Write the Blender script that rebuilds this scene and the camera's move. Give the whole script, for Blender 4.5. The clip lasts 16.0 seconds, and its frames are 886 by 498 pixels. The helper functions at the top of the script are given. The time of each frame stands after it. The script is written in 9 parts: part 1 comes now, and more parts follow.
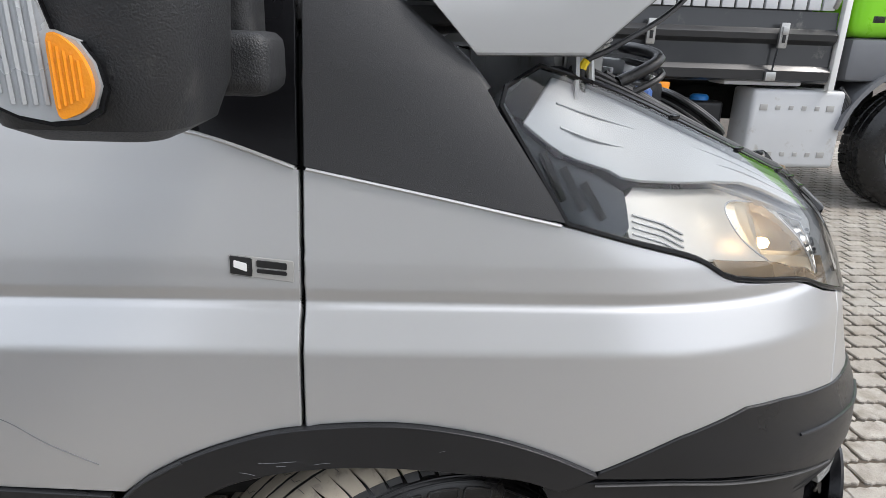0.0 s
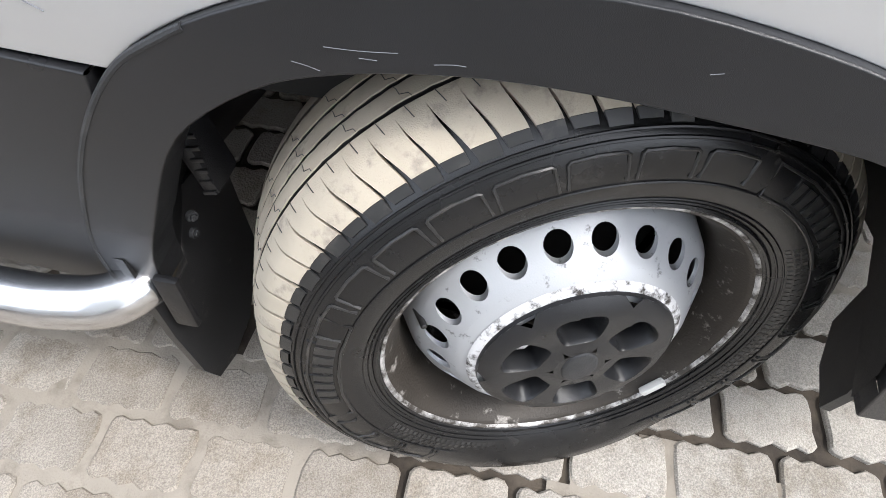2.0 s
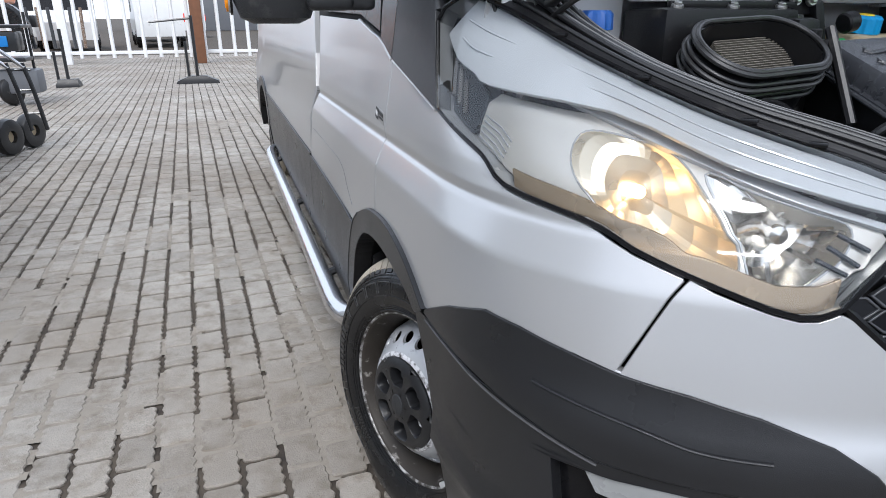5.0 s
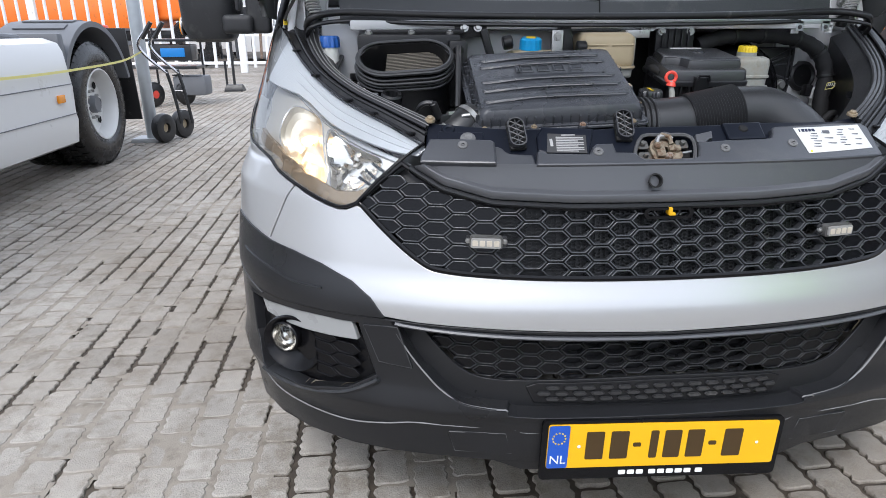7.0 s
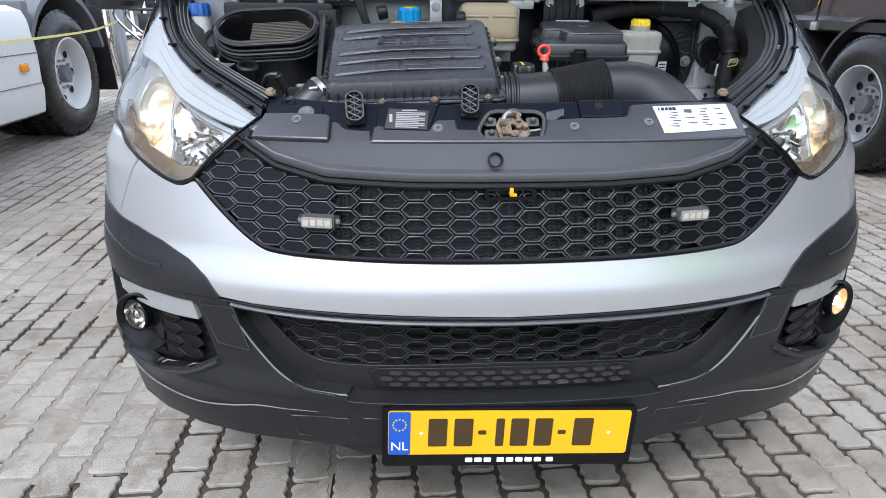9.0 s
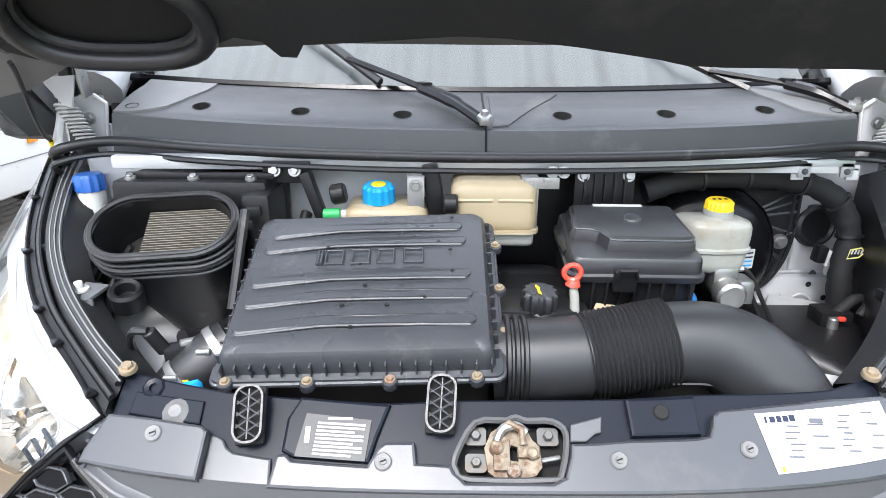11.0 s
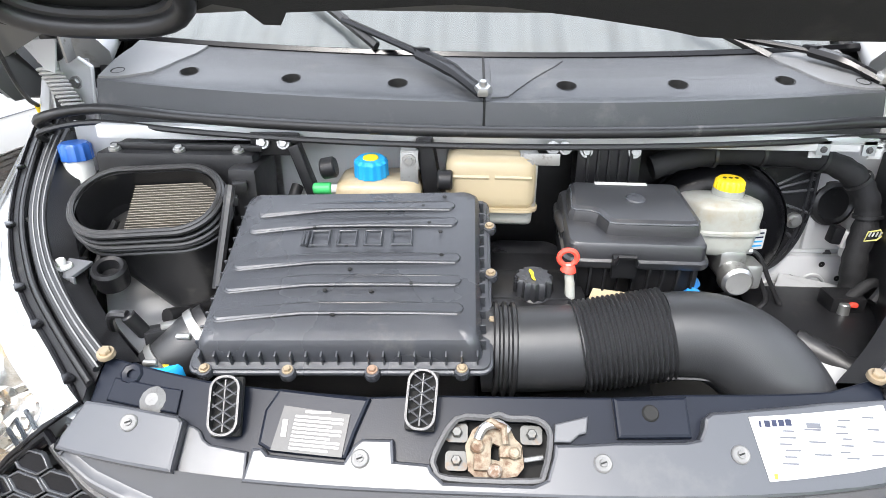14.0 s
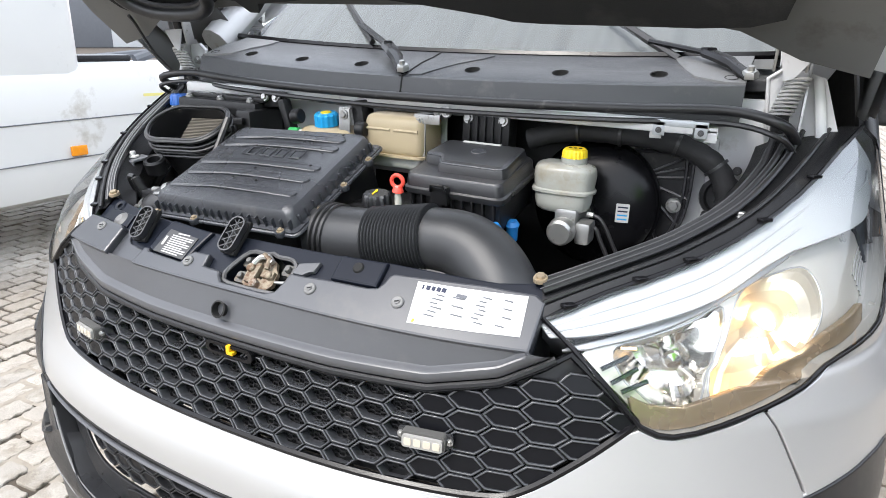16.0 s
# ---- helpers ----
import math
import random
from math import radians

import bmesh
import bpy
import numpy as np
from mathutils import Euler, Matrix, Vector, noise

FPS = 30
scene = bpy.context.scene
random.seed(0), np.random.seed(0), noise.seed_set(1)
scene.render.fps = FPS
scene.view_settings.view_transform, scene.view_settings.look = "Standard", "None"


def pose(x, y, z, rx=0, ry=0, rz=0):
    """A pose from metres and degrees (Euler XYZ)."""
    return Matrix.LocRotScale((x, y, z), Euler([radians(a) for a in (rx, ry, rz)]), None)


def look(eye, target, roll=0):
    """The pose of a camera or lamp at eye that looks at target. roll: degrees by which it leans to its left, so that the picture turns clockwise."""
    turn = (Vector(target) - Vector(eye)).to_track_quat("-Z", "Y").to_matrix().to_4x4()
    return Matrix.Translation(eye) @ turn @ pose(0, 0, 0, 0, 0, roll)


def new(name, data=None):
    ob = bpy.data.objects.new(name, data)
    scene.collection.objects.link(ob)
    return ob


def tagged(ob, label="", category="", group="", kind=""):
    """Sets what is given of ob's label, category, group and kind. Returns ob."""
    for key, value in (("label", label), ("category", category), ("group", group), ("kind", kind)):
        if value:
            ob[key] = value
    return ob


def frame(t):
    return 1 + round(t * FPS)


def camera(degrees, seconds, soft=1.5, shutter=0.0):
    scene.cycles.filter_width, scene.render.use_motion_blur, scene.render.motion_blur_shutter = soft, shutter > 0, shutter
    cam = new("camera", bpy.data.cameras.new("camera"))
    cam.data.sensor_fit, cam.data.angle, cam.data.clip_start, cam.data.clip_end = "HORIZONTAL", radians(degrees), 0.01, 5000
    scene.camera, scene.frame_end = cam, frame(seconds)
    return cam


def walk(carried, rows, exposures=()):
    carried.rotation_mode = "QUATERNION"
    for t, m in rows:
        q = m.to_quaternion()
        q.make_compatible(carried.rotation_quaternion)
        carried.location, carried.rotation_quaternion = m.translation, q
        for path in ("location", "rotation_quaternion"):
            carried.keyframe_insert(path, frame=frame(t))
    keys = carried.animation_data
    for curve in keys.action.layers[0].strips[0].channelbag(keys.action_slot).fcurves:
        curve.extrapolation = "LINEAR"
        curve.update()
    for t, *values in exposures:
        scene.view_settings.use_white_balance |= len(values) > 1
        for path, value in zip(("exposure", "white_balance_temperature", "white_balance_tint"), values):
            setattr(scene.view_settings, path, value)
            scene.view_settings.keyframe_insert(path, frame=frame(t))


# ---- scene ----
cam = camera(70.0, 16.0, soft=0.7)
PATH = [
    (0, (-1.759, 1.102, 1.292), (0.135, 1.009, 0.655), 2.0),
    (0.5, (-1.635, 1.105, 1.2), (0.086, 1.063, 0.183), 3.0),
    (1, (-1.489, 1.122, 1.087), (-0.065, 1.301, -0.305), 3.0),
    (1.5, (-1.411, 1.152, 1.008), (-0.16, 1.388, -0.534), 2.3),
    (2, (-1.364, 1.162, 0.978), (-0.15, 1.377, -0.598), 1.9),
    (2.5, (-1.369, 1.137, 0.973), (-0.187, 1.36, -0.626), 3.1),
    (3, (-1.436, 0.979, 1.036), (-0.207, 1.482, -0.459), 1.8),
    (3.5, (-1.472, 0.759, 1.106), (-0.204, 1.7, -0.121), 0.4),
    (3.7, (-1.45, 0.659, 1.128), (-0.228, 1.787, 0.017), -0.0),
    (5.8, (-1.132, -0.693, 1.228), (-0.855, 1.176, 0.573), -0.1),
    (6, (-1.05, -0.782, 1.215), (-0.837, 1.094, 0.555), -0.1),
    (6.5, (-0.808, -0.957, 1.236), (-0.678, 0.931, 0.588), -0.0),
    (7, (-0.565, -1.049, 1.238), (-0.418, 0.836, 0.585), -0.2),
    (7.5, (-0.323, -1.122, 1.226), (-0.211, 0.762, 0.565), 0.4),
    (8, (-0.258, -1.158, 1.224), (-0.142, 0.716, 0.537), 0.3),
    (8.5, (-0.224, -1.141, 1.216), (-0.107, 0.728, 0.515), 0.4),
    (9, (-0.209, -1.022, 1.229), (-0.09, 0.839, 0.506), 0.5),
    (9.5, (-0.18, -0.761, 1.344), (-0.062, 1.097, 0.614), 0.5),
    (10, (-0.161, -0.558, 1.443), (-0.1, 1.338, 0.81), 0.7),
    (10.2, (-0.126, -0.491, 1.446), (-0.137, 1.422, 0.861), 0.2),
    (12.3, (-0.05, -0.356, 1.51), (-0.053, 1.496, 0.754), 0.6),
    (12.5, (-0.048, -0.354, 1.511), (-0.056, 1.494, 0.749), 0.6),
    (13, (-0.045, -0.346, 1.512), (-0.069, 1.495, 0.731), 0.6),
    (13.5, (-0.039, -0.339, 1.51), (-0.078, 1.497, 0.719), 0.5),
    (14, (-0.03, -0.334, 1.5), (-0.093, 1.504, 0.715), 0.6),
    (14.5, (0.005, -0.382, 1.495), (-0.125, 1.464, 0.737), 0.6),
    (15, (0.144, -0.524, 1.497), (-0.199, 1.34, 0.859), 0.9),
    (15.5, (0.451, -0.599, 1.44), (-0.119, 1.227, 0.858), 1.1),
    (16, (0.754, -0.525, 1.395), (-0.1, 1.17, 0.763), 1.8),
]
EXPOSURES = [(0, 0.96, 6480, 10), (0.5, 1.16, 6450, 10), (1.0, 1.26, 6380, 10), (2.0, 1.76, 6330, 10), (2.5, 1.78, 6330, 10), (3.0, 1.74, 6120, 10), (3.7, 1.34, 5920, 10), (5.8, 0.7, 6080, 10), (6.5, 0.80, 6090, 11), (7.5, 1.04, 6030, 11), (8.5, 1.12, 5940, 11), (9.0, 1.10, 5900, 10), (9.5, 1.34, 5600, 10), (10.0, 1.64, 5900, 10), (12.5, 2.3, 6330, 10), (14.5, 2.25, 6450, 10), (15.5, 2.0, 6420, 10), (16, 1.74, 6420, 10)]
walk(cam, [(t, look(*p)) for t, *p in PATH], EXPOSURES)

# ---- daylight: bright overcast sky with a soft sun ----
world = bpy.data.worlds.new("sky")
scene.world = world
world.use_nodes = True
wn = world.node_tree
sky = wn.nodes.new("ShaderNodeTexSky")
sky.sky_type, sky.sun_disc = "NISHITA", False
SUN_EL, SUN_ROT = radians(52), radians(200)
sky.sun_elevation, sky.sun_rotation = SUN_EL, SUN_ROT
sky.air_density, sky.dust_density, sky.ozone_density = 1.0, 4.0, 1.0
soften = wn.nodes.new("ShaderNodeMixRGB")
soften.inputs[0].default_value = 0.72
soften.inputs[2].default_value = (8.4, 8.85, 9.65, 1)
wn.links.new(sky.outputs[0], soften.inputs[1])
wn.links.new(soften.outputs[0], wn.nodes["Background"].inputs[0])
wn.nodes["Background"].inputs[1].default_value = 0.115

sun = new("sun", bpy.data.lights.new("sun", "SUN"))
sun.data.energy, sun.data.angle, sun.data.color = 1.1, radians(14), (1.0, 0.965, 0.92)
sun.matrix_world = look((0, 0, 0), (-math.sin(SUN_ROT) * math.cos(SUN_EL), -math.cos(SUN_ROT) * math.cos(SUN_EL), -math.sin(SUN_EL)))

# ---- materials ----
MATS = {}


def mat(name, color, rough=0.5, metal=0.0, vary=0.15, scale=8.0, bump=0.0, bump_scale=200.0, coat=0.0, dirt=None, dirt_amount=0.0, dirt_scale=4.0, emit=0.0, trans=0.0, ior=1.45, rvary=0.1, spec=0.5):
    """A principled material with two scales of variation, fine relief and patches of dirt."""
    m = bpy.data.materials.new(name)
    m.use_nodes = True
    n, l = m.node_tree.nodes, m.node_tree.links
    p = n["Principled BSDF"]
    p.inputs["Metallic"].default_value, p.inputs["Coat Weight"].default_value = metal, coat
    p.inputs["Coat Roughness"].default_value = 0.08
    p.inputs["IOR"].default_value, p.inputs["Transmission Weight"].default_value = ior, trans
    p.inputs["Specular IOR Level"].default_value = spec
    co = n.new("ShaderNodeTexCoord")
    big = n.new("ShaderNodeTexNoise")
    big.inputs["Scale"].default_value, big.inputs["Detail"].default_value = scale, 6
    l.new(co.outputs["Object"], big.inputs["Vector"])
    mix = n.new("ShaderNodeMixRGB")
    mix.inputs[1].default_value = (*[c * (1 - vary) for c in color], 1)
    mix.inputs[2].default_value = (*[min(1, c * (1 + vary)) for c in color], 1)
    l.new(big.outputs["Fac"], mix.inputs[0])
    out = mix.outputs[0]
    if dirt:
        d = n.new("ShaderNodeTexNoise")
        d.inputs["Scale"].default_value, d.inputs["Detail"].default_value, d.inputs["Roughness"].default_value = dirt_scale, 9, 0.68
        l.new(co.outputs["Object"], d.inputs["Vector"])
        ramp = n.new("ShaderNodeValToRGB")
        ramp.color_ramp.elements[0].position, ramp.color_ramp.elements[1].position = 0.66 - 0.35 * dirt_amount, 0.76 - 0.25 * dirt_amount
        l.new(d.outputs["Fac"], ramp.inputs[0])
        mx = n.new("ShaderNodeMixRGB")
        mx.inputs[2].default_value = (*dirt, 1)
        l.new(ramp.outputs[0], mx.inputs[0])
        l.new(out, mx.inputs[1])
        out = mx.outputs[0]
    l.new(out, p.inputs["Base Color"])
    rr = n.new("ShaderNodeMapRange")
    rr.inputs["To Min"].default_value, rr.inputs["To Max"].default_value = max(0.02, rough - rvary), min(1, rough + rvary)
    fine = n.new("ShaderNodeTexNoise")
    fine.inputs["Scale"].default_value, fine.inputs["Detail"].default_value = bump_scale, 3
    l.new(co.outputs["Object"], fine.inputs["Vector"])
    l.new(big.outputs["Fac"], rr.inputs["Value"])
    l.new(rr.outputs[0], p.inputs["Roughness"])
    if bump:
        b = n.new("ShaderNodeBump")
        b.inputs["Strength"].default_value, b.inputs["Distance"].default_value = bump, 0.002
        l.new(fine.outputs["Fac"], b.inputs["Height"])
        l.new(b.outputs[0], p.inputs["Normal"])
    if emit:
        p.inputs["Emission Color"].default_value, p.inputs["Emission Strength"].default_value = (*color, 1), emit
    MATS[name] = m
    return m


def clear(name, tint=(1, 1, 1), gloss=0.03, ior=1.45):
    """Thin clear glass or plastic: see-through, with mirror gloss at grazing angles."""
    m = bpy.data.materials.new(name)
    m.use_nodes = True
    n, l = m.node_tree.nodes, m.node_tree.links
    t, g, mx, f = n.new("ShaderNodeBsdfTransparent"), n.new("ShaderNodeBsdfGlossy"), n.new("ShaderNodeMixShader"), n.new("ShaderNodeFresnel")
    t.inputs[0].default_value = (*tint, 1)
    g.inputs["Roughness"].default_value = gloss
    f.inputs[0].default_value = ior
    l.new(f.outputs[0], mx.inputs[0])
    l.new(t.outputs[0], mx.inputs[1])
    l.new(g.outputs[0], mx.inputs[2])
    l.new(mx.outputs[0], n["Material Output"].inputs[0])
    return m


SILVER = mat("silver_paint", (0.495, 0.497, 0.498), 0.32, 0.55, 0.025, 3, 0.04, 1100, 0.45, rvary=0.04)
SILVER_IN = mat("inner_silver_paint", (0.56, 0.565, 0.57), 0.42, 0.12, 0.08, 6, 0.03, 300, 0.1, (0.33, 0.31, 0.28), 0.18, 7)
BLACK = mat("black_grained_plastic", (0.0145, 0.0148, 0.0162), 0.30, 0, 0.25, 6, 0.2, 1400, rvary=0.08, spec=0.45)
BLACK_OLD = mat("weathered_black_plastic", (0.025, 0.026, 0.028), 0.46, 0, 0.35, 9, 0.5, 500, 0, (0.050, 0.050, 0.050), 0.34, 22, spec=0.42)
GLOSS_BLACK = mat("satin_black_plastic", (0.0055, 0.0055, 0.0065), 0.25, 0, 0.2, 9, 0.05, 700, spec=0.28)
PIANO = mat("gloss_black_plate", (0.006, 0.0062, 0.0075), 0.20, 0, 0.2, 9, 0.03, 300, spec=0.18)
# lighter base puts the worn rims' highlight into the colour
BARS = mat("worn_highlit_grille_edge", (0.036, 0.038, 0.042), 0.28, 0, 0.35, 14, 0.05, 700, spec=0.7)
LOWBARS = mat("black_lower_lattice", (0.016, 0.0165, 0.018), 0.28, 0, 0.3, 14, 0.05, 700, spec=0.5)
GREY = mat("grey_cover_plastic", (0.066, 0.068, 0.074), 0.36, 0, 0.12, 5, 0.12, 1600, 0, (0.082, 0.083, 0.086), 0.22, 7, spec=0.75)
# darker copy of the same cover plastic, for covers that mirror the dark bonnet
COVERSHADED = mat("shaded_grey_cover_plastic", (0.037, 0.039, 0.045), 0.32, 0, 0.14, 5, 0.12, 1600, 0, (0.055, 0.056, 0.058), 0.2, 7, spec=0.95)
COWL = mat("grey_cowl_plastic", (0.054, 0.056, 0.060), 0.36, 0, 0.14, 6, 0.35, 900, 0, (0.105, 0.103, 0.10), 0.25, 7, spec=0.6)
COWLPALE = mat("pale_grey_cowl_end", (0.135, 0.137, 0.14), 0.42, 0, 0.1, 6, 0.2, 900, 0, (0.10, 0.098, 0.094), 0.2, 7)
SPRINGSTEEL = mat("bright_spring_wire", (0.52, 0.515, 0.50), 0.35, 0.35, 0.12, 30, 0.05, 300)
NECK = mat("white_washer_neck", (0.66, 0.67, 0.64), 0.34, 0, 0.05, 9, 0.05, 300)
# pale colour for painted highlights along glossy plastic and rubber edges
BEADLINE = mat("pale_edge_highlight", (0.20, 0.20, 0.20), 0.35, 0, 0.3, 30)
LIPS = mat("grey_black_lip_rubber", (0.030, 0.030, 0.031), 0.33, 0, 0.2, 14, 0.15, 600, 0, (0.07, 0.068, 0.064), 0.2, 14, spec=0.6)
FUSELID = mat("black_fuse_lid_plastic", (0.022, 0.0225, 0.025), 0.30, 0, 0.25, 9, 0.2, 1400, 0, (0.045, 0.044, 0.043), 0.2, 12, spec=0.85)
NAVY = mat("dark_painted_steel", (0.0075, 0.0095, 0.0158), 0.34, 0.0, 0.3, 8, 0.06, 500, 0.0, (0.05, 0.048, 0.046), 0.12, 20, spec=0.22)
BAY = mat("black_bay_plastic", (0.011, 0.011, 0.012), 0.36, 0, 0.3, 10, 0.25, 600, 0, (0.05, 0.047, 0.043), 0.2, 12, spec=0.4)
# near-black for undersides, also painted in for shade in wells, holes and gaps
DARK = mat("dark_underside_and_shade", (0.008, 0.008, 0.008), 0.8, 0, 0.3, 10, 0.2, 100)
LID = mat("ribbed_black_lid_plastic", (0.036, 0.0385, 0.0445), 0.27, 0, 0.18, 7, 0.3, 1500, 0, (0.056, 0.057, 0.059), 0.2, 12, spec=0.9)
DUCT = mat("black_duct_plastic", (0.027, 0.028, 0.030), 0.36, 0, 0.2, 9, 0.2, 1200, 0, (0.11, 0.105, 0.10), 0.08, 9)
RUBBER = mat("black_rubber", (0.015, 0.015, 0.016), 0.40, 0, 0.3, 20, 0.15, 500, 0, (0.09, 0.085, 0.08), 0.14, 18, spec=0.65)
TYRE = mat("tyre_sidewall_rubber", (0.0085, 0.0085, 0.009), 0.26, 0, 0.35, 14, 0.12, 900, 0, (0.026, 0.0245, 0.023), 0.28, 12, spec=0.5)
TYREDGE = mat("scuffed_tyre_edge", (0.024, 0.0235, 0.023), 0.34, 0, 0.35, 30, 0.12, 900, 0, (0.055, 0.05, 0.045), 0.3, 30, spec=0.5)
TREAD = mat("dusty_tread_rubber", (0.42, 0.368, 0.292), 0.9, 0, 0.16, 25, 0.4, 700, 0, (0.25, 0.22, 0.185), 0.3, 30)
STEEL = mat("wheel_silver_paint", (0.43, 0.44, 0.455), 0.40, 0.25, 0.05, 10, 0.08, 500, 0.1, (0.05, 0.045, 0.04), 0.16, 60)
STEEL_WORN = mat("dirty_wheel_barrel", (0.034, 0.0285, 0.023), 0.55, 0.2, 0.4, 16, 0.4, 300, 0, (0.34, 0.32, 0.295), 0.22, 34)
RUST = mat("rusty_steel", (0.16, 0.10, 0.065), 0.75, 0.3, 0.5, 30, 0.5, 300, 0, (0.42, 0.40, 0.36), 0.5, 40)
ZINC = mat("zinc_plated_steel", (0.40, 0.40, 0.39), 0.38, 0.85, 0.15, 30, 0.1, 300, 0, (0.22, 0.21, 0.19), 0.25, 50)
INOX = mat("polished_stainless_tube", (0.66, 0.66, 0.67), 0.2, 1.0, 0.04, 10, 0.02, 300)
CHROME = mat("chrome_reflector", (0.68, 0.66, 0.62), 0.16, 1.0, 0.02, 4, 0.15, 60)
LAMPGREY = mat("silver_lamp_bezel", (0.44, 0.455, 0.47), 0.25, 0.35, 0.05, 6)
BRASS = mat("yellow_zinc_bolt", (0.36, 0.29, 0.20), 0.45, 0.6, 0.3, 60, 0.2, 300)
COPPER = mat("copper_washer_bolt", (0.36, 0.25, 0.18), 0.45, 0.6, 0.3, 60)
CREAM = mat("cream_tank_plastic", (0.42, 0.345, 0.225), 0.36, 0, 0.08, 9, 0.05, 300, 0, (0.34, 0.255, 0.145), 0.35, 6)
MILKY = mat("milky_reservoir_plastic", (0.325, 0.33, 0.305), 0.30, 0, 0.10, 9, 0.05, 300, 0, (0.27, 0.245, 0.19), 0.35, 7)
BLUE = mat("blue_cap_plastic", (0.02, 0.19, 0.52), 0.35, 0, 0.08, 20)
SKYBLUE = mat("light_blue_cap_plastic", (0.02, 0.33, 0.68), 0.35, 0, 0.08, 20)
NAVYCAP = mat("dark_blue_cap_plastic", (0.025, 0.105, 0.38), 0.4, 0, 0.1, 20)
YELLOW = mat("yellow_cap_plastic", (0.86, 0.62, 0.02), 0.35, 0, 0.06, 20)
GREEN = mat("green_fitting_plastic", (0.05, 0.42, 0.12), 0.4, 0, 0.1, 20)
LEVER = mat("orange_yellow_lever", (0.72, 0.40, 0.01), 0.4, 0, 0.08, 20)
RED = mat("red_handle_plastic", (0.72, 0.07, 0.045), 0.4, 0, 0.08, 20)
AMBER = mat("amber_lens", (0.85, 0.30, 0.015), 0.2, 0, 0.12, 30, 0.3, 400)
WHITE = mat("white_truck_paint", (0.66, 0.66, 0.645), 0.32, 0, 0.03, 3, 0.02, 200, 0.3, (0.47, 0.45, 0.41), 0.16, 3)
WHITEMARK = mat("white_print", (0.80, 0.80, 0.79), 0.45, 0, 0.04, 8)
LABEL = mat("white_paper_label", (0.56, 0.56, 0.545), 0.4, 0, 0.03, 6)
INK = mat("black_print", (0.012, 0.012, 0.012), 0.4, 0, 0.2, 20)
INKBLUE = mat("blue_print", (0.007, 0.012, 0.038), 0.4, 0, 0.1, 20)
FOIL = mat("silver_foil_plate", (0.36, 0.355, 0.34), 0.45, 0.2, 0.15, 20, 0.1, 200)
PLATE = mat("yellow_reflective_plate", (0.86, 0.46, 0.006), 0.32, 0, 0.03, 8)
EUBLUE = mat("blue_plate_band", (0.02, 0.09, 0.46), 0.35, 0, 0.05, 8)
PLATEINK = mat("plate_ink", (0.06, 0.035, 0.012), 0.4, 0, 0.1, 20)
LED = mat("clear_led_lens", (0.30, 0.295, 0.28), 0.15, 0, 0.2, 60, 0.2, 300)
DIODE = mat("cream_diode", (0.50, 0.45, 0.37), 0.3, 0, 0.15, 60)
FILTER = mat("pleated_filter_paper", (0.17, 0.152, 0.125), 0.9, 0, 0.25, 20, 0.3, 200, 0, (0.13, 0.11, 0.08), 0.3, 14)
PAD = mat("black_insulation_felt", (0.013, 0.0128, 0.0125), 0.95, 0, 0.35, 9, 0.6, 420, 0, (0.030, 0.029, 0.027), 0.35, 5)
TAPE = mat("fabric_loom_tape", (0.012, 0.012, 0.013), 0.7, 0, 0.3, 40, 0.5, 700)
GLASS = clear("windscreen_glass", (0.86, 0.90, 0.89), 0.02, 1.6)
LENS = clear("headlight_lens", (0.97, 0.98, 0.98), 0.03, 1.5)
BULB = mat("glowing_bulb", (1.0, 0.62, 0.27), 0.3, 0, 0.0, 1, emit=6.0)
# silver reflector tinted gold, the bulb's warm glow put into its colour
REFLECT = mat("glow_tinted_lamp_reflector", (0.74, 0.66, 0.52), 0.30, 0.75, 0.04, 14, 0.1, 90)
# bronze stands for warm light mirrored in the lower trim
LAMPLOW = mat("warm_lit_lamp_trim", (0.30, 0.235, 0.165), 0.26, 0.5, 0.12, 12)
SCREW = mat("grey_clip_screw", (0.15, 0.15, 0.148), 0.5, 0.2, 0.25, 60, 0.4, 400)
LOCKSTEEL = mat("rust_flecked_lock_steel", (0.22, 0.185, 0.135), 0.6, 0.2, 0.4, 40, 0.4, 300, 0, (0.10, 0.055, 0.03), 0.6, 70)
FOGBULB = mat("glowing_fog_lamp", (1.0, 0.66, 0.30), 0.3, 0, 0.0, 1, emit=4.0)
LIME = mat("lime_green_paint", (0.22, 0.62, 0.02), 0.3, 0, 0.04, 4, 0, 100, 0.3)
BOXGREY = mat("light_grey_toolbox", (0.50, 0.51, 0.52), 0.42, 0.1, 0.06, 4, 0.1, 300, 0, (0.36, 0.34, 0.31), 0.15, 5)
BODYBLACK = mat("black_tipper_paint", (0.020, 0.021, 0.023), 0.32, 0, 0.2, 5, 0.03, 200, 0.3, (0.10, 0.095, 0.085), 0.15, 4)
FENDERGREY = mat("grey_mudguard_plastic", (0.13, 0.135, 0.145), 0.5, 0, 0.1, 6, 0.1, 400)
FENCE = mat("white_fence_paint", (0.78, 0.78, 0.77), 0.4, 0, 0.05, 5, 0.03, 200, 0, (0.45, 0.42, 0.38), 0.12, 6)
GALV = mat("galvanised_steel", (0.45, 0.48, 0.50), 0.42, 0.7, 0.12, 14, 0.1, 200)
ORANGE = mat("orange_machine_paint", (0.80, 0.18, 0.02), 0.4, 0, 0.1, 4, 0.05, 100, 0.1, (0.3, 0.12, 0.05), 0.2, 5)
TAPEYEL = mat("yellow_barrier_tape", (0.72, 0.66, 0.22), 0.5, 0, 0.1, 10)
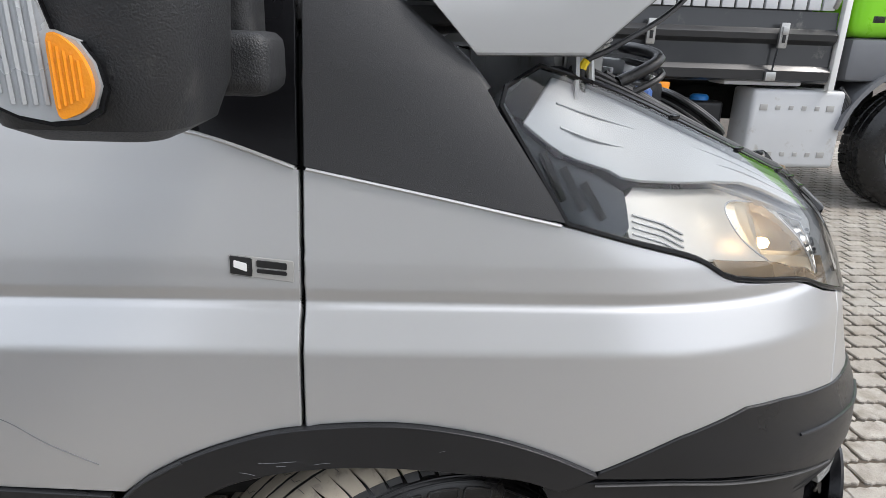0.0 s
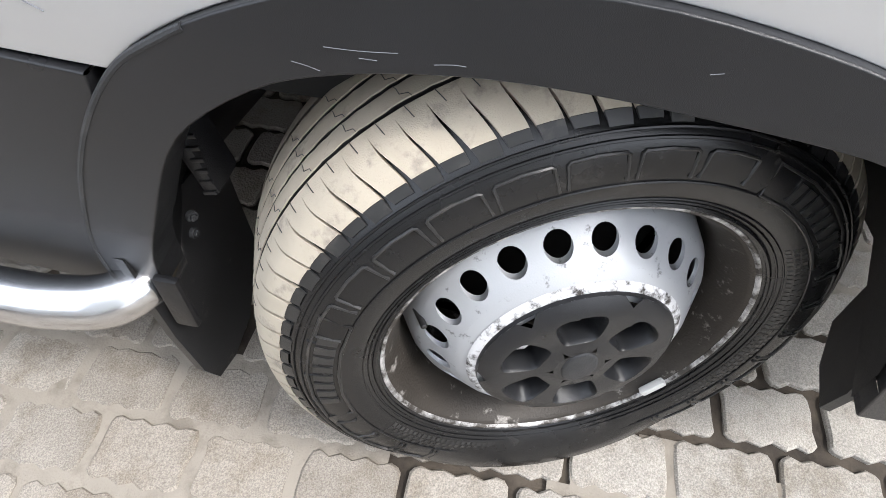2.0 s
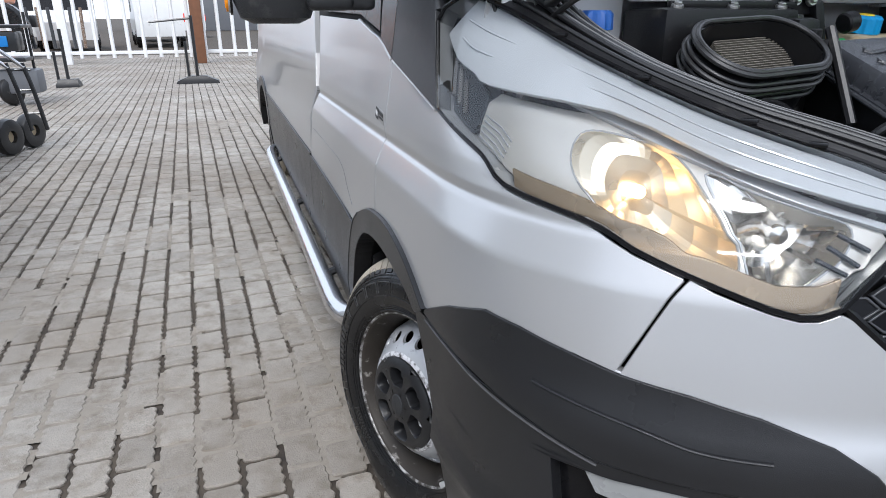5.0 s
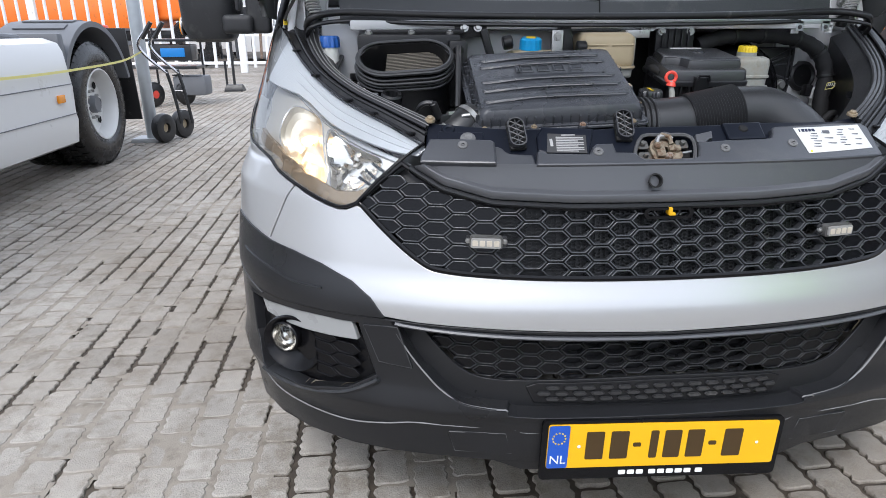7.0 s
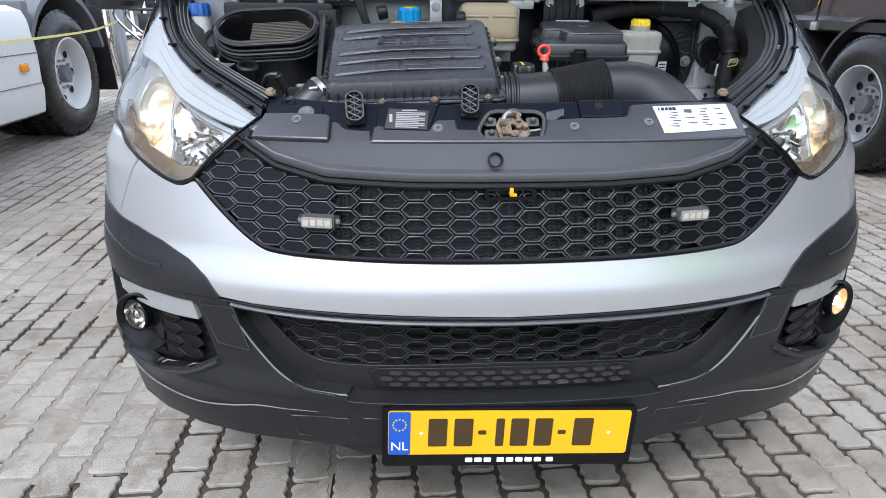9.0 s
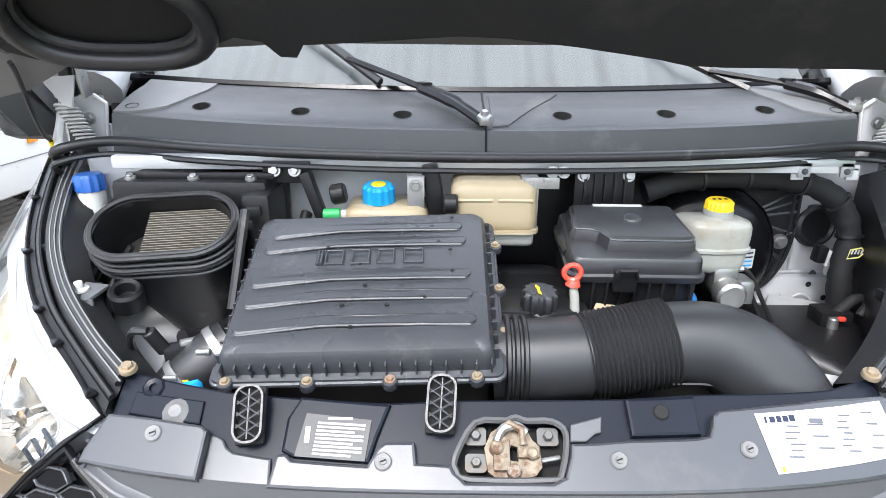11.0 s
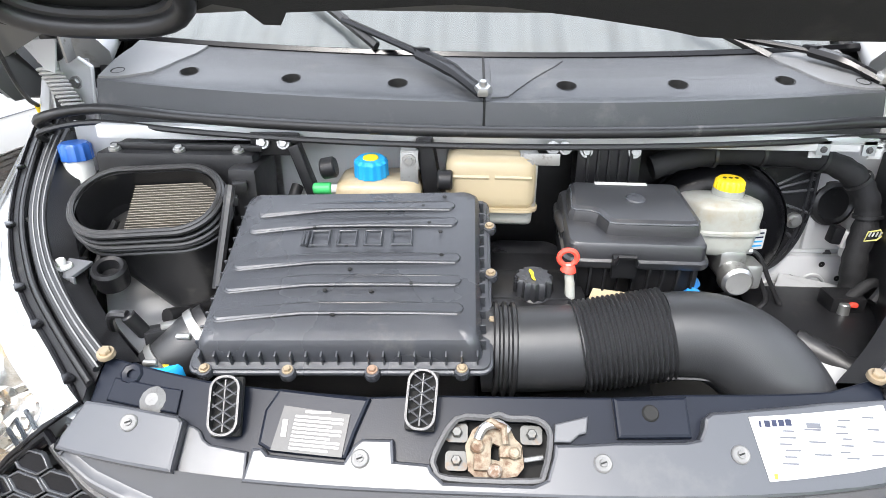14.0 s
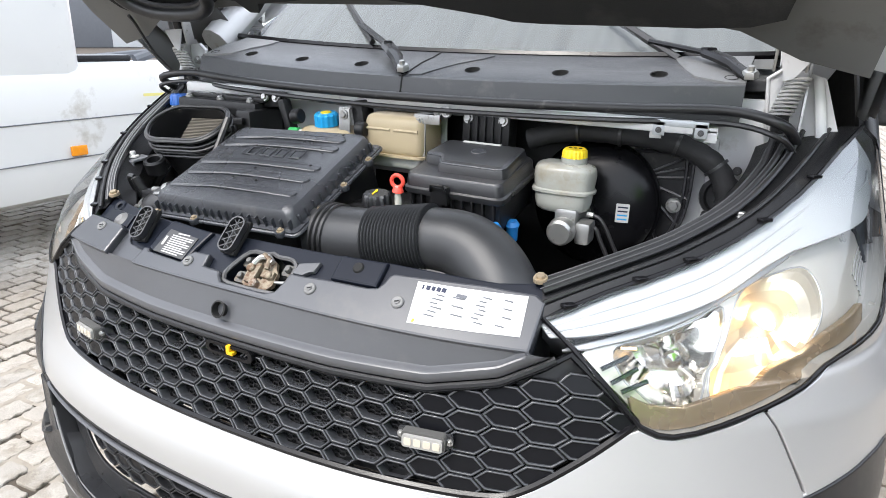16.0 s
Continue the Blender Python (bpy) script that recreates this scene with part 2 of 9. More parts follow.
FLANGE = mat("chipped_rim_flange", (0.55, 0.54, 0.53), 0.45, 0.3, 0.2, 30, 0.3, 300, 0, (0.05, 0.044, 0.038), 0.80, 46)
CHIPS = mat("flaking_silver_paint", (0.66, 0.66, 0.67), 0.5, 0.2, 0.1, 30, 0.3, 300, 0, (0.045, 0.04, 0.036), 0.52, 70)
# grey of small screws, also used for painted edge highlights
DULL = mat("dull_grey_screw_and_highlight", (0.085, 0.085, 0.087), 0.5, 0.2, 0.25, 60, 0.4, 400)
SMOKE = mat("smoked_lamp_trim", (0.020, 0.026, 0.034), 0.18, 0, 0.2, 8, spec=0.5)
BOWL = mat("silver_lamp_bowl", (0.58, 0.565, 0.53), 0.30, 0.5, 0.08, 6)
HOLDER = mat("grey_lock_bolt", (0.11, 0.11, 0.105), 0.5, 0.3, 0.3, 40, 0.2, 300, 0, (0.14, 0.095, 0.06), 0.4, 60)
IDFOIL = mat("dark_foil_plate", (0.045, 0.045, 0.046), 0.42, 0.0, 0.2, 20, 0.1, 200)
IDPRINT = mat("pale_plate_print", (0.36, 0.357, 0.35), 0.4, 0.1, 0.1, 20)
# pale grey includes the sky sheen of the lens above the flange
FLANGEGREY = mat("sky_pale_lamp_flange", (0.46, 0.48, 0.50), 0.16, 0.1, 0.08, 6)
PILLAR = mat("satin_black_trim", (0.029, 0.0295, 0.0315), 0.42, 0, 0.2, 5, 0.3, 1300, spec=0.6)
FROST = mat("frosted_marker_strip", (0.31, 0.315, 0.31), 0.3, 0.1, 0.06, 12)
BOXDARK = mat("clear_flasher_housing", (0.085, 0.084, 0.08), 0.4, 0, 0.15, 20, 0.1, 400)

# ---- building tools ----
from mathutils.geometry import tessellate_polygon


def obj(name, me, material, parent=None, label=""):
    ob = new(name, me)
    if material is not None and not me.materials:
        me.materials.append(material)
    if parent is not None:
        ob.parent = parent
    if label:
        ob["label"] = label
    return ob


def part(name, bm, material, parent, label="", sharp=38):
    """Links a bmesh as one mesh object under a thing or a part."""
    me = bpy.data.meshes.new(name)
    bmesh.ops.recalc_face_normals(bm, faces=bm.faces[:])
    bm.to_mesh(me)
    bm.free()
    me.shade_smooth()
    me.set_sharp_from_angle(angle=radians(sharp))
    return obj(name, me, material, parent, label)


def thing(name, label, category, at=(0, 0, 0), group="", kind=""):
    ob = new(name)
    ob.empty_display_size = 0.1
    ob.location = at
    return tagged(ob, label, category, group, kind)


def box(bm, c, s, bevel=0.0, rot=None, seg=2):
    """A box of size s round c, turned by rot (a matrix), with rounded edges."""
    m = Matrix.Translation(c) @ (rot.to_4x4() if rot is not None else Matrix.Identity(4)) @ Matrix.Diagonal((*s, 1))
    vs = bmesh.ops.create_cube(bm, size=1, matrix=m)["verts"]
    if bevel:
        es = list({e for v in vs for e in v.link_edges})
        bmesh.ops.bevel(bm, geom=es, offset=bevel, segments=seg, affect="EDGES", profile=0.6)
    return bm


def rotz(a):
    return Matrix.Rotation(radians(a), 4, "Z")


def rotx(a):
    return Matrix.Rotation(radians(a), 4, "X")


def roty(a):
    return Matrix.Rotation(radians(a), 4, "Y")


def lathe(bm, prof, m, seg=32, a0=0.0, a1=360.0, closed=False):
    """Turns a profile of (radius, height) round the local z axis of m."""
    full = abs(a1 - a0) >= 359.9
    n = seg if full else seg + 1
    rings = []
    for i in range(n):
        a = radians(a0 + (a1 - a0) * i / seg)
        rings.append([bm.verts.new(m @ Vector((r * math.cos(a), r * math.sin(a), h))) for r, h in prof])
    np_ = len(prof)
    for i in range(seg):
        A, B = rings[i], rings[(i + 1) % n]
        for j in range(np_ if closed else np_ - 1):
            k = (j + 1) % np_
            q = [A[j], A[k], B[k], B[j]]
            bm.faces.new(q)
    if not full and closed:
        bm.faces.new(rings[0])
        bm.faces.new(rings[-1][::-1])
    return bm


def axis(p, d):
    """A matrix at p whose z axis points along d."""
    return Matrix.Translation(p) @ Vector(d).to_track_quat("Z", "Y").to_matrix().to_4x4()


def cyl(bm, p0, p1, r0, r1=None, seg=20, bevel=0.0):
    r1 = r0 if r1 is None else r1
    p0, p1 = Vector(p0), Vector(p1)
    h = (p1 - p0).length
    b = min(bevel, h * 0.4, r0 * 0.6, max(r1, 1e-4) * 0.6)
    prof = [(0.0005, 0), (r0 - b, 0), (r0, b), (r1, h - b), (r1 - b, h), (0.0005, h)] if b else [(0.0005, 0), (r0, 0), (r1, h), (0.0005, h)]
    return lathe(bm, prof, axis(p0, p1 - p0), seg)


def curve(pts, n=8, closed=False):
    """Catmull-Rom points through pts."""
    P = [Vector(p) for p in pts]
    out, m = [], len(P)
    for i in range(m if closed else m - 1):
        if closed:
            a, b, c, d = P[i - 1], P[i], P[(i + 1) % m], P[(i + 2) % m]
        else:
            a, b, c, d = P[max(i - 1, 0)], P[i], P[i + 1], P[min(i + 2, m - 1)]
        for k in range(n):
            t = k / n
            out.append(0.5 * (2 * b + (c - a) * t + (2 * a - 5 * b + 4 * c - d) * t * t + (3 * b - a - 3 * c + d) * t ** 3))
    if not closed:
        out.append(P[-1])
    return out


def tube(bm, pts, r, seg=10, closed=False, caps=True, flat=1.0):
    """Sweeps a round (or flattened) section along points; r may be a list."""
    P = [Vector(p) for p in pts]
    n = len(P)
    R = r if isinstance(r, (list, tuple)) else [r] * n
    up, rings = None, []
    for i in range(n):
        a, b = (P[i - 1], P[(i + 1) % n]) if closed else (P[max(i - 1, 0)], P[min(i + 1, n - 1)])
        t = (b - a).normalized()
        if up is None:
            up = Vector((0, 0, 1)) if abs(t.z) < 0.9 else Vector((0, 1, 0))
        up = (up - t * up.dot(t)).normalized()
        side = t.cross(up)
        rings.append([bm.verts.new(P[i] + R[i] * (math.cos(2 * math.pi * k / seg) * side + flat * math.sin(2 * math.pi * k / seg) * up)) for k in range(seg)])
    for i in range(n if closed else n - 1):
        A, B = rings[i], rings[(i + 1) % n]
        for k in range(seg):
            bm.faces.new((A[k], A[(k + 1) % seg], B[(k + 1) % seg], B[k]))
    if caps and not closed:
        bm.faces.new(rings[0][::-1])
        bm.faces.new(rings[-1])
    return bm


def loft(bm, rings, caps=True, closed=True):
    """Joins rings of equal count into a skin."""
    V = [[bm.verts.new(p) for p in r] for r in rings]
    n = len(V[0])
    for A, B in zip(V, V[1:]):
        for k in range(n if closed else n - 1):
            bm.faces.new((A[k], A[(k + 1) % n], B[(k + 1) % n], B[k]))
    if caps:
        bm.faces.new(V[0][::-1])
        bm.faces.new(V[-1])
    return bm


def prism(bm, poly, thick, m, holes=(), bevel=0.0):
    """Extrudes a flat outline (with holes) from 0 to thick along the local z axis of m."""
    loops = [list(poly)] + [list(h) for h in holes]
    flat = [p for lp in loops for p in lp]
    tris = tessellate_polygon([[Vector((p[0], p[1], 0)) for p in lp] for lp in loops])
    lo = [bm.verts.new(m @ Vector((p[0], p[1], 0))) for p in flat]
    hi = [bm.verts.new(m @ Vector((p[0], p[1], thick))) for p in flat]
    for t in tris:
        if len(set(t)) == 3:
            for ring in (lo, hi):
                try:
                    bm.faces.new([ring[i] for i in t])
                except ValueError:
                    pass
    k = 0
    for lp in loops:
        n = len(lp)
        for i in range(n):
            a, b = k + i, k + (i + 1) % n
            try:
                bm.faces.new((lo[a], lo[b], hi[b], hi[a]))
            except ValueError:
                pass
        k += n
    return bm


def rounded(w, h, r, n=5, cx=0.0, cy=0.0):
    """The outline of a rounded rectangle."""
    out = []
    for sx, sy, a0 in ((1, 1, 0), (-1, 1, 90), (-1, -1, 180), (1, -1, 270)):
        for i in range(n + 1):
            a = radians(a0 + 90 * i / n)
            out.append((cx + sx * (w / 2 - r) + r * math.cos(a), cy + sy * (h / 2 - r) + r * math.sin(a)))
    return out


def ring(r, n=16, cx=0.0, cy=0.0, ry=None):
    return [(cx + r * math.cos(2 * math.pi * i / n), cy + (ry or r) * math.sin(2 * math.pi * i / n)) for i in range(n)]


def fluted(bm, c, count, deep, least):
    """Turns the outer wall of a round cap into grip flutes."""
    for v in bm.verts:
        d = Vector((v.co.x - c[0], v.co.y - c[1], 0))
        if d.length > least:
            v.co += d.normalized() * deep * math.cos(count * math.atan2(d.y, d.x))
    return bm


def bolt(parent, p, d, r=0.008, material=None, name="bolt"):
    """A flanged hex bolt head at p, pointing along d."""
    bm = bmesh.new()
    m = axis(p, d)
    lathe(bm, [(0.0003, r * 0.30), (r * 1.35, r * 0.30), (r * 1.45, 0), (r * 1.45, -0.004)], m, 14)
    lathe(bm, [(0.0003, r * 0.95), (r * 0.82, r * 0.95), (r * 0.95, r * 0.75), (r * 0.95, r * 0.28)], m, 6)
    return part(name, bm, material or ZINC, parent, sharp=25)

# ---- the van's outer skin: a plan curve that varies with height ----
NOSE = ((0.2, .13), (.34, .105), (.46, .10), (.60, .110), (.675, .113), (.695, .117), (.745, .142), (.76, .146), (.84, .168), (.945, .195), (1.005, .235), (1.065, .305), (1.145, .405), (1.225, .505), (1.34, .63), (1.6, .8))
WIDE = ((0.2, .97), (.45, 1.0), (.71, 1.0), (.80, .9965), (.880, .9925), (.888, .9905), (.938, .9695), (.944, .9640), (.948, .9634), (.964, .9668), (.982, .9650), (1.0, .9635), (1.11, .945), (1.25, .925), (1.4, .90), (1.7, .87), (2.3, .80))
BEND, REACH = 2.5, .68
ZS = np.linspace(0.0, 2.6, 1301)


def soft(table, n):
    v = np.interp(ZS, [a for a, _ in table], [b for _, b in table])
    p = np.pad(v, n, mode="edge")
    return np.convolve(p, np.ones(2 * n + 1) / (2 * n + 1), "valid")


NOSEV, WIDEV = soft(NOSE, 8), soft(WIDE, 1)
ANG = np.linspace(0, math.pi / 2, 900)
XN, YN = np.sin(ANG) ** (2 / BEND), REACH * (1 - np.cos(ANG) ** (2 / BEND))
QN = np.concatenate([[0], np.cumsum(np.hypot(np.diff(XN), np.diff(YN)))])
QEND = QN[-1]


def nose_y(z):
    return float(np.interp(z, ZS, NOSEV))


def half(z):
    return float(np.interp(z, ZS, WIDEV))


def F(x, z):
    """Skin coordinates of a front place at distance x from the middle."""
    return (float(np.interp(min(x / half(z), 1), XN, QN)), z)


def G(y, z):
    """Skin coordinates of a side place at length y."""
    yn = y - nose_y(z)
    return (float(np.interp(yn, YN, QN)) if yn < REACH else QEND + yn - REACH, z)


def skin(q, z, off=0.0):
    s, a = (-1 if q >= 0 else 1), abs(q)
    if a <= QEND:
        x, y = float(np.interp(a, QN, XN)), float(np.interp(a, QN, YN))
    else:
        x, y = 1.0, REACH + a - QEND
    x = s * x * half(z)
    # the driver's wing stands a little further out
    p = Vector((x + .06 * max(0.0, x - .4), nose_y(z) + y, z))
    return p + off * skin_n(q, z) if off else p


def skin_n(q, z):
    e, ez = 0.004, 0.0025
    du, dz = skin(q + e, z) - skin(q - e, z), skin(q, z + ez) - skin(q, z - ez)
    n = du.cross(dz).normalized()
    c = skin(q, z)
    return n if n.dot(Vector((c.x, c.y - 1.2, 0))) > 0 else -n


def inside(p, poly):
    x, y, c = p[0], p[1], False
    for (x0, y0), (x1, y1) in zip(poly, list(poly[1:]) + [poly[0]]):
        if (y0 > y) != (y1 > y) and x < (x1 - x0) * (y - y0) / (y1 - y0) + x0:
            c = not c
    return c


def arc(pts, n=4):
    """Rounds a run of skin coordinates."""
    return [(v.x, v.y) for v in curve([(a, b, 0) for a, b in pts], n)]


def panel(name, outline, material, parent, off=0.0, thick=0.012, step=0.03, holes=(), label="", shape=None, side=1, lipw=0.0022):
    """A plate that follows the skin: an outline with holes, off metres proud of it, with rounded rims."""
    loops = [[(side * q, z) for q, z in lp] for lp in (outline, *holes)]
    bm = bmesh.new()
    area = lambda lp: abs(sum(p[0] * q[1] - q[0] * p[1] for p, q in zip(lp, lp[1:] + lp[:1]))) / 2
    want, best = area(loops[0]) - sum(area(lp) for lp in loops[1:]), None
    for turn in range(9):
        tried = [lp[turn * len(lp) // 9:] + lp[:turn * len(lp) // 9] for lp in loops]
        pts = [Vector((q, z, 0)) for lp in tried for q, z in lp]
        tris = [t for t in tessellate_polygon([[Vector((q, z, 0)) for q, z in lp] for lp in tried]) if len(set(t)) == 3]
        miss = abs(sum((pts[t[1]] - pts[t[0]]).cross(pts[t[2]] - pts[t[0]]).length / 2 for t in tris) - want)
        if best is None or miss < best[0] - 1e-7:
            best = (miss, pts, tris)
        if not holes or miss < 1e-7:
            break
    miss, flat, tris = best
    vs = [bm.verts.new(p) for p in flat]
    for t in tris:
        try:
            bm.faces.new([vs[i] for i in t])
        except ValueError:
            pass
    for ax in (0, 1):
        lo, hi = min(p[ax] for p in flat), max(p[ax] for p in flat)
        st = step if hi - lo < 2.4 else 0.12
        cuts = [k * st for k in range(int(math.ceil(lo / st)), int(math.floor(hi / st)) + 1)]
        if ax == 1 and st < 0.1:
            cuts += [c for c in (.875, .880, .884, .888, .892, .930, .935, .938, .941, .944, .946, .949, .954, .960, .967, .974) if lo < c < hi]
        for cut in cuts:
            co, no = Vector((0, 0, 0)), Vector((0, 0, 0))
            co[ax], no[ax] = cut, 1
            bmesh.ops.bisect_plane(bm, geom=bm.verts[:] + bm.edges[:] + bm.faces[:], plane_co=co, plane_no=no, dist=1e-5)
    bmesh.ops.remove_doubles(bm, verts=bm.verts[:], dist=1e-5)
    bm.verts.index_update()
    Q = [(v.co.x, v.co.y) for v in bm.verts]
    N = [skin_n(*p) for p in Q]
    extra = (lambda q, z: shape(abs(q), z)) if shape else (lambda q, z: 0.0)
    P = [skin(*p) + n * (off + extra(*p)) for p, n in zip(Q, N)]
    if shape:
        N2 = []
        for (q, z), p in zip(Q, P):
            e = 0.006
            f = lambda a, b: skin(a, b) + skin_n(a, b) * extra(a, b)
            n = (f(q + e, z) - f(q - e, z)).cross(f(q, z + e) - f(q, z - e)).normalized()
            N2.append(n if n.dot(skin_n(q, z)) > 0 else -n)
        N = N2
    faces, normals, loopn = [], list(N), []
    for f in bm.faces:
        ids = [v.index for v in f.verts]
        turn_n = sum(((P[ids[k]] - P[ids[0]]).cross(P[ids[k + 1]] - P[ids[0]]) for k in range(1, len(ids) - 1)), Vector())
        if turn_n.dot(N[ids[0]]) < 0:
            ids.reverse()
        faces.append(ids)
        loopn += [N[i] for i in ids]
    rims = [(e.verts[0].index, e.verts[1].index, e.link_faces[0].calc_center_median()) for e in bm.edges if len(e.link_faces) == 1]
    for i, j, mid in rims:
        pa, pb, n = P[i], P[j], (N[i] + N[j]).normalized()
        lat = (pb - pa).cross(n).normalized()
        inner = skin(mid.x, mid.y) + skin_n(mid.x, mid.y) * off
        if lat.dot((pa + pb) / 2 - inner) < 0:
            lat = -lat
        lip = lat * lipw - n * lipw
        k = len(P)
        P += [pa + lip, pb + lip, pa + lat * lipw - n * thick, pb + lat * lipw - n * thick]
        for q4, nn in (((i, j, k + 1, k), (n, n, lat, lat)), ((k, k + 1, k + 3, k + 2), (lat, lat, lat, lat))):
            a, b, c = P[q4[0]], P[q4[1]], P[q4[2]]
            q4, nn = list(q4), list(nn)
            if (b - a).cross(c - a).dot(lat + n) < 0:
                q4.reverse()
                nn.reverse()
            faces.append(q4)
            loopn += nn
    bm.free()
    me = bpy.data.meshes.new(name)
    me.from_pydata(P, [], faces)
    me.shade_smooth()
    me.normals_split_custom_set(loopn)
    return obj(name, me, material, parent, label)


def mirror_half(pts):
    """A closed outline across the middle from its half, which starts and ends on it."""
    return list(pts) + [(-q, z) for q, z in reversed(pts) if q > 1e-4]


def along(pts, r, off=0.0, n=6, seg=8, side=1, flat=1.0):
    """A bead along skin coordinates."""
    bm = bmesh.new()
    q = [(v.x, v.y) for v in curve([(side * a, b, 0) for a, b in pts], n)]
    return tube(bm, [skin(a, b, off) for a, b in q], r, seg, flat=flat)


def run(*yz, n=9):
    """Skin coordinates along straight runs between side places."""
    out = []
    for (y0, z0), (y1, z1) in zip(yz, yz[1:]):
        out += [G(y0 + (y1 - y0) * i / n, z0 + (z1 - z0) * i / n) for i in range(n)]
    return out + [G(*yz[-1])]


van = thing("van", "silver delivery van, bonnet raised, headlights lit, parked on pavers", "van", (0, 0, 0))

# outlines shared by neighbouring panels, from the middle outwards
GRILLE_TOP = [F(0, .893), F(.2, .894), F(.365, .901), F(.464, .926), F(.52, .957), F(.548, .976)]
GRILLE_SIDE = [F(.553, .972), F(.60, .932), F(.645, .888)]
GRILLE_LOW = arc([F(.645, .888), F(.586, .828), F(.515, .772), F(.46, .756), F(.317, .749), F(.15, .746), F(0, .745)])
LAMP_LOW = arc([F(.648, .884), F(.69, .872), F(.77, .898), F(.836, .928), F(.875, .955), G(.64, .975), G(.69, 1.000), G(.72, 1.012), G(.80, 1.032), G(.893, 1.056)], 3)
LAMP_TOP = arc([F(.500, 1.010), F(.571, 1.045), F(.64, 1.072), F(.712, 1.106), F(.79, 1.163), F(.846, 1.225), F(.881, 1.258)], 3)
SILVER_LOW = [F(0, .639), F(.322, .647), F(.524, .653), F(.596, .655)]
TRIM_TOP = [F(.596, .656), F(.625, .695), F(.664, .722), F(.733, .747), F(.80, .762), F(.862, .770), G(.461, .780), G(.54, .790), G(.61, .790), G(.714, .753), G(.825, .698)]
ARCH_OUT = arc([G(.832, .696), G(.912, .732), G(1.002, .759), G(1.122, .776), G(1.256, .769), G(1.342, .749), G(1.439, .707), G(1.503, .658), G(1.579, .54), G(1.629, .405), G(1.645, .305)])
ARCH_IN = arc([G(1.580, .305), G(1.56, .40), G(1.513, .51), G(1.461, .606), G(1.379, .671), G(1.306, .698), G(1.22, .711), G(1.132, .712), G(1.043, .705), G(.943, .692), G(.897, .676)])
SEAM_TOP, SEAM_LOW = F(.79, .905), F(.862, .772)
GAP_Y = 1.250

# bumper skin between the grille, the lamps and the black trim
low_lamp_in = [(q, z - .0045) for q, z in LAMP_LOW[0:7]] + [SEAM_TOP]
half_bumper = [F(0, .741)] + [(q, z - .004) for q, z in reversed(GRILLE_LOW[1:-1])] + low_lamp_in + [F(.83, .84), SEAM_LOW] + [(q, z + .003) for q, z in reversed(TRIM_TOP[:5])] + list(reversed(SILVER_LOW))[1:]
panel("bumper_skin", mirror_half(half_bumper), SILVER, van, 0.0, 0.02, 0.025, label="silver painted bumper skin")

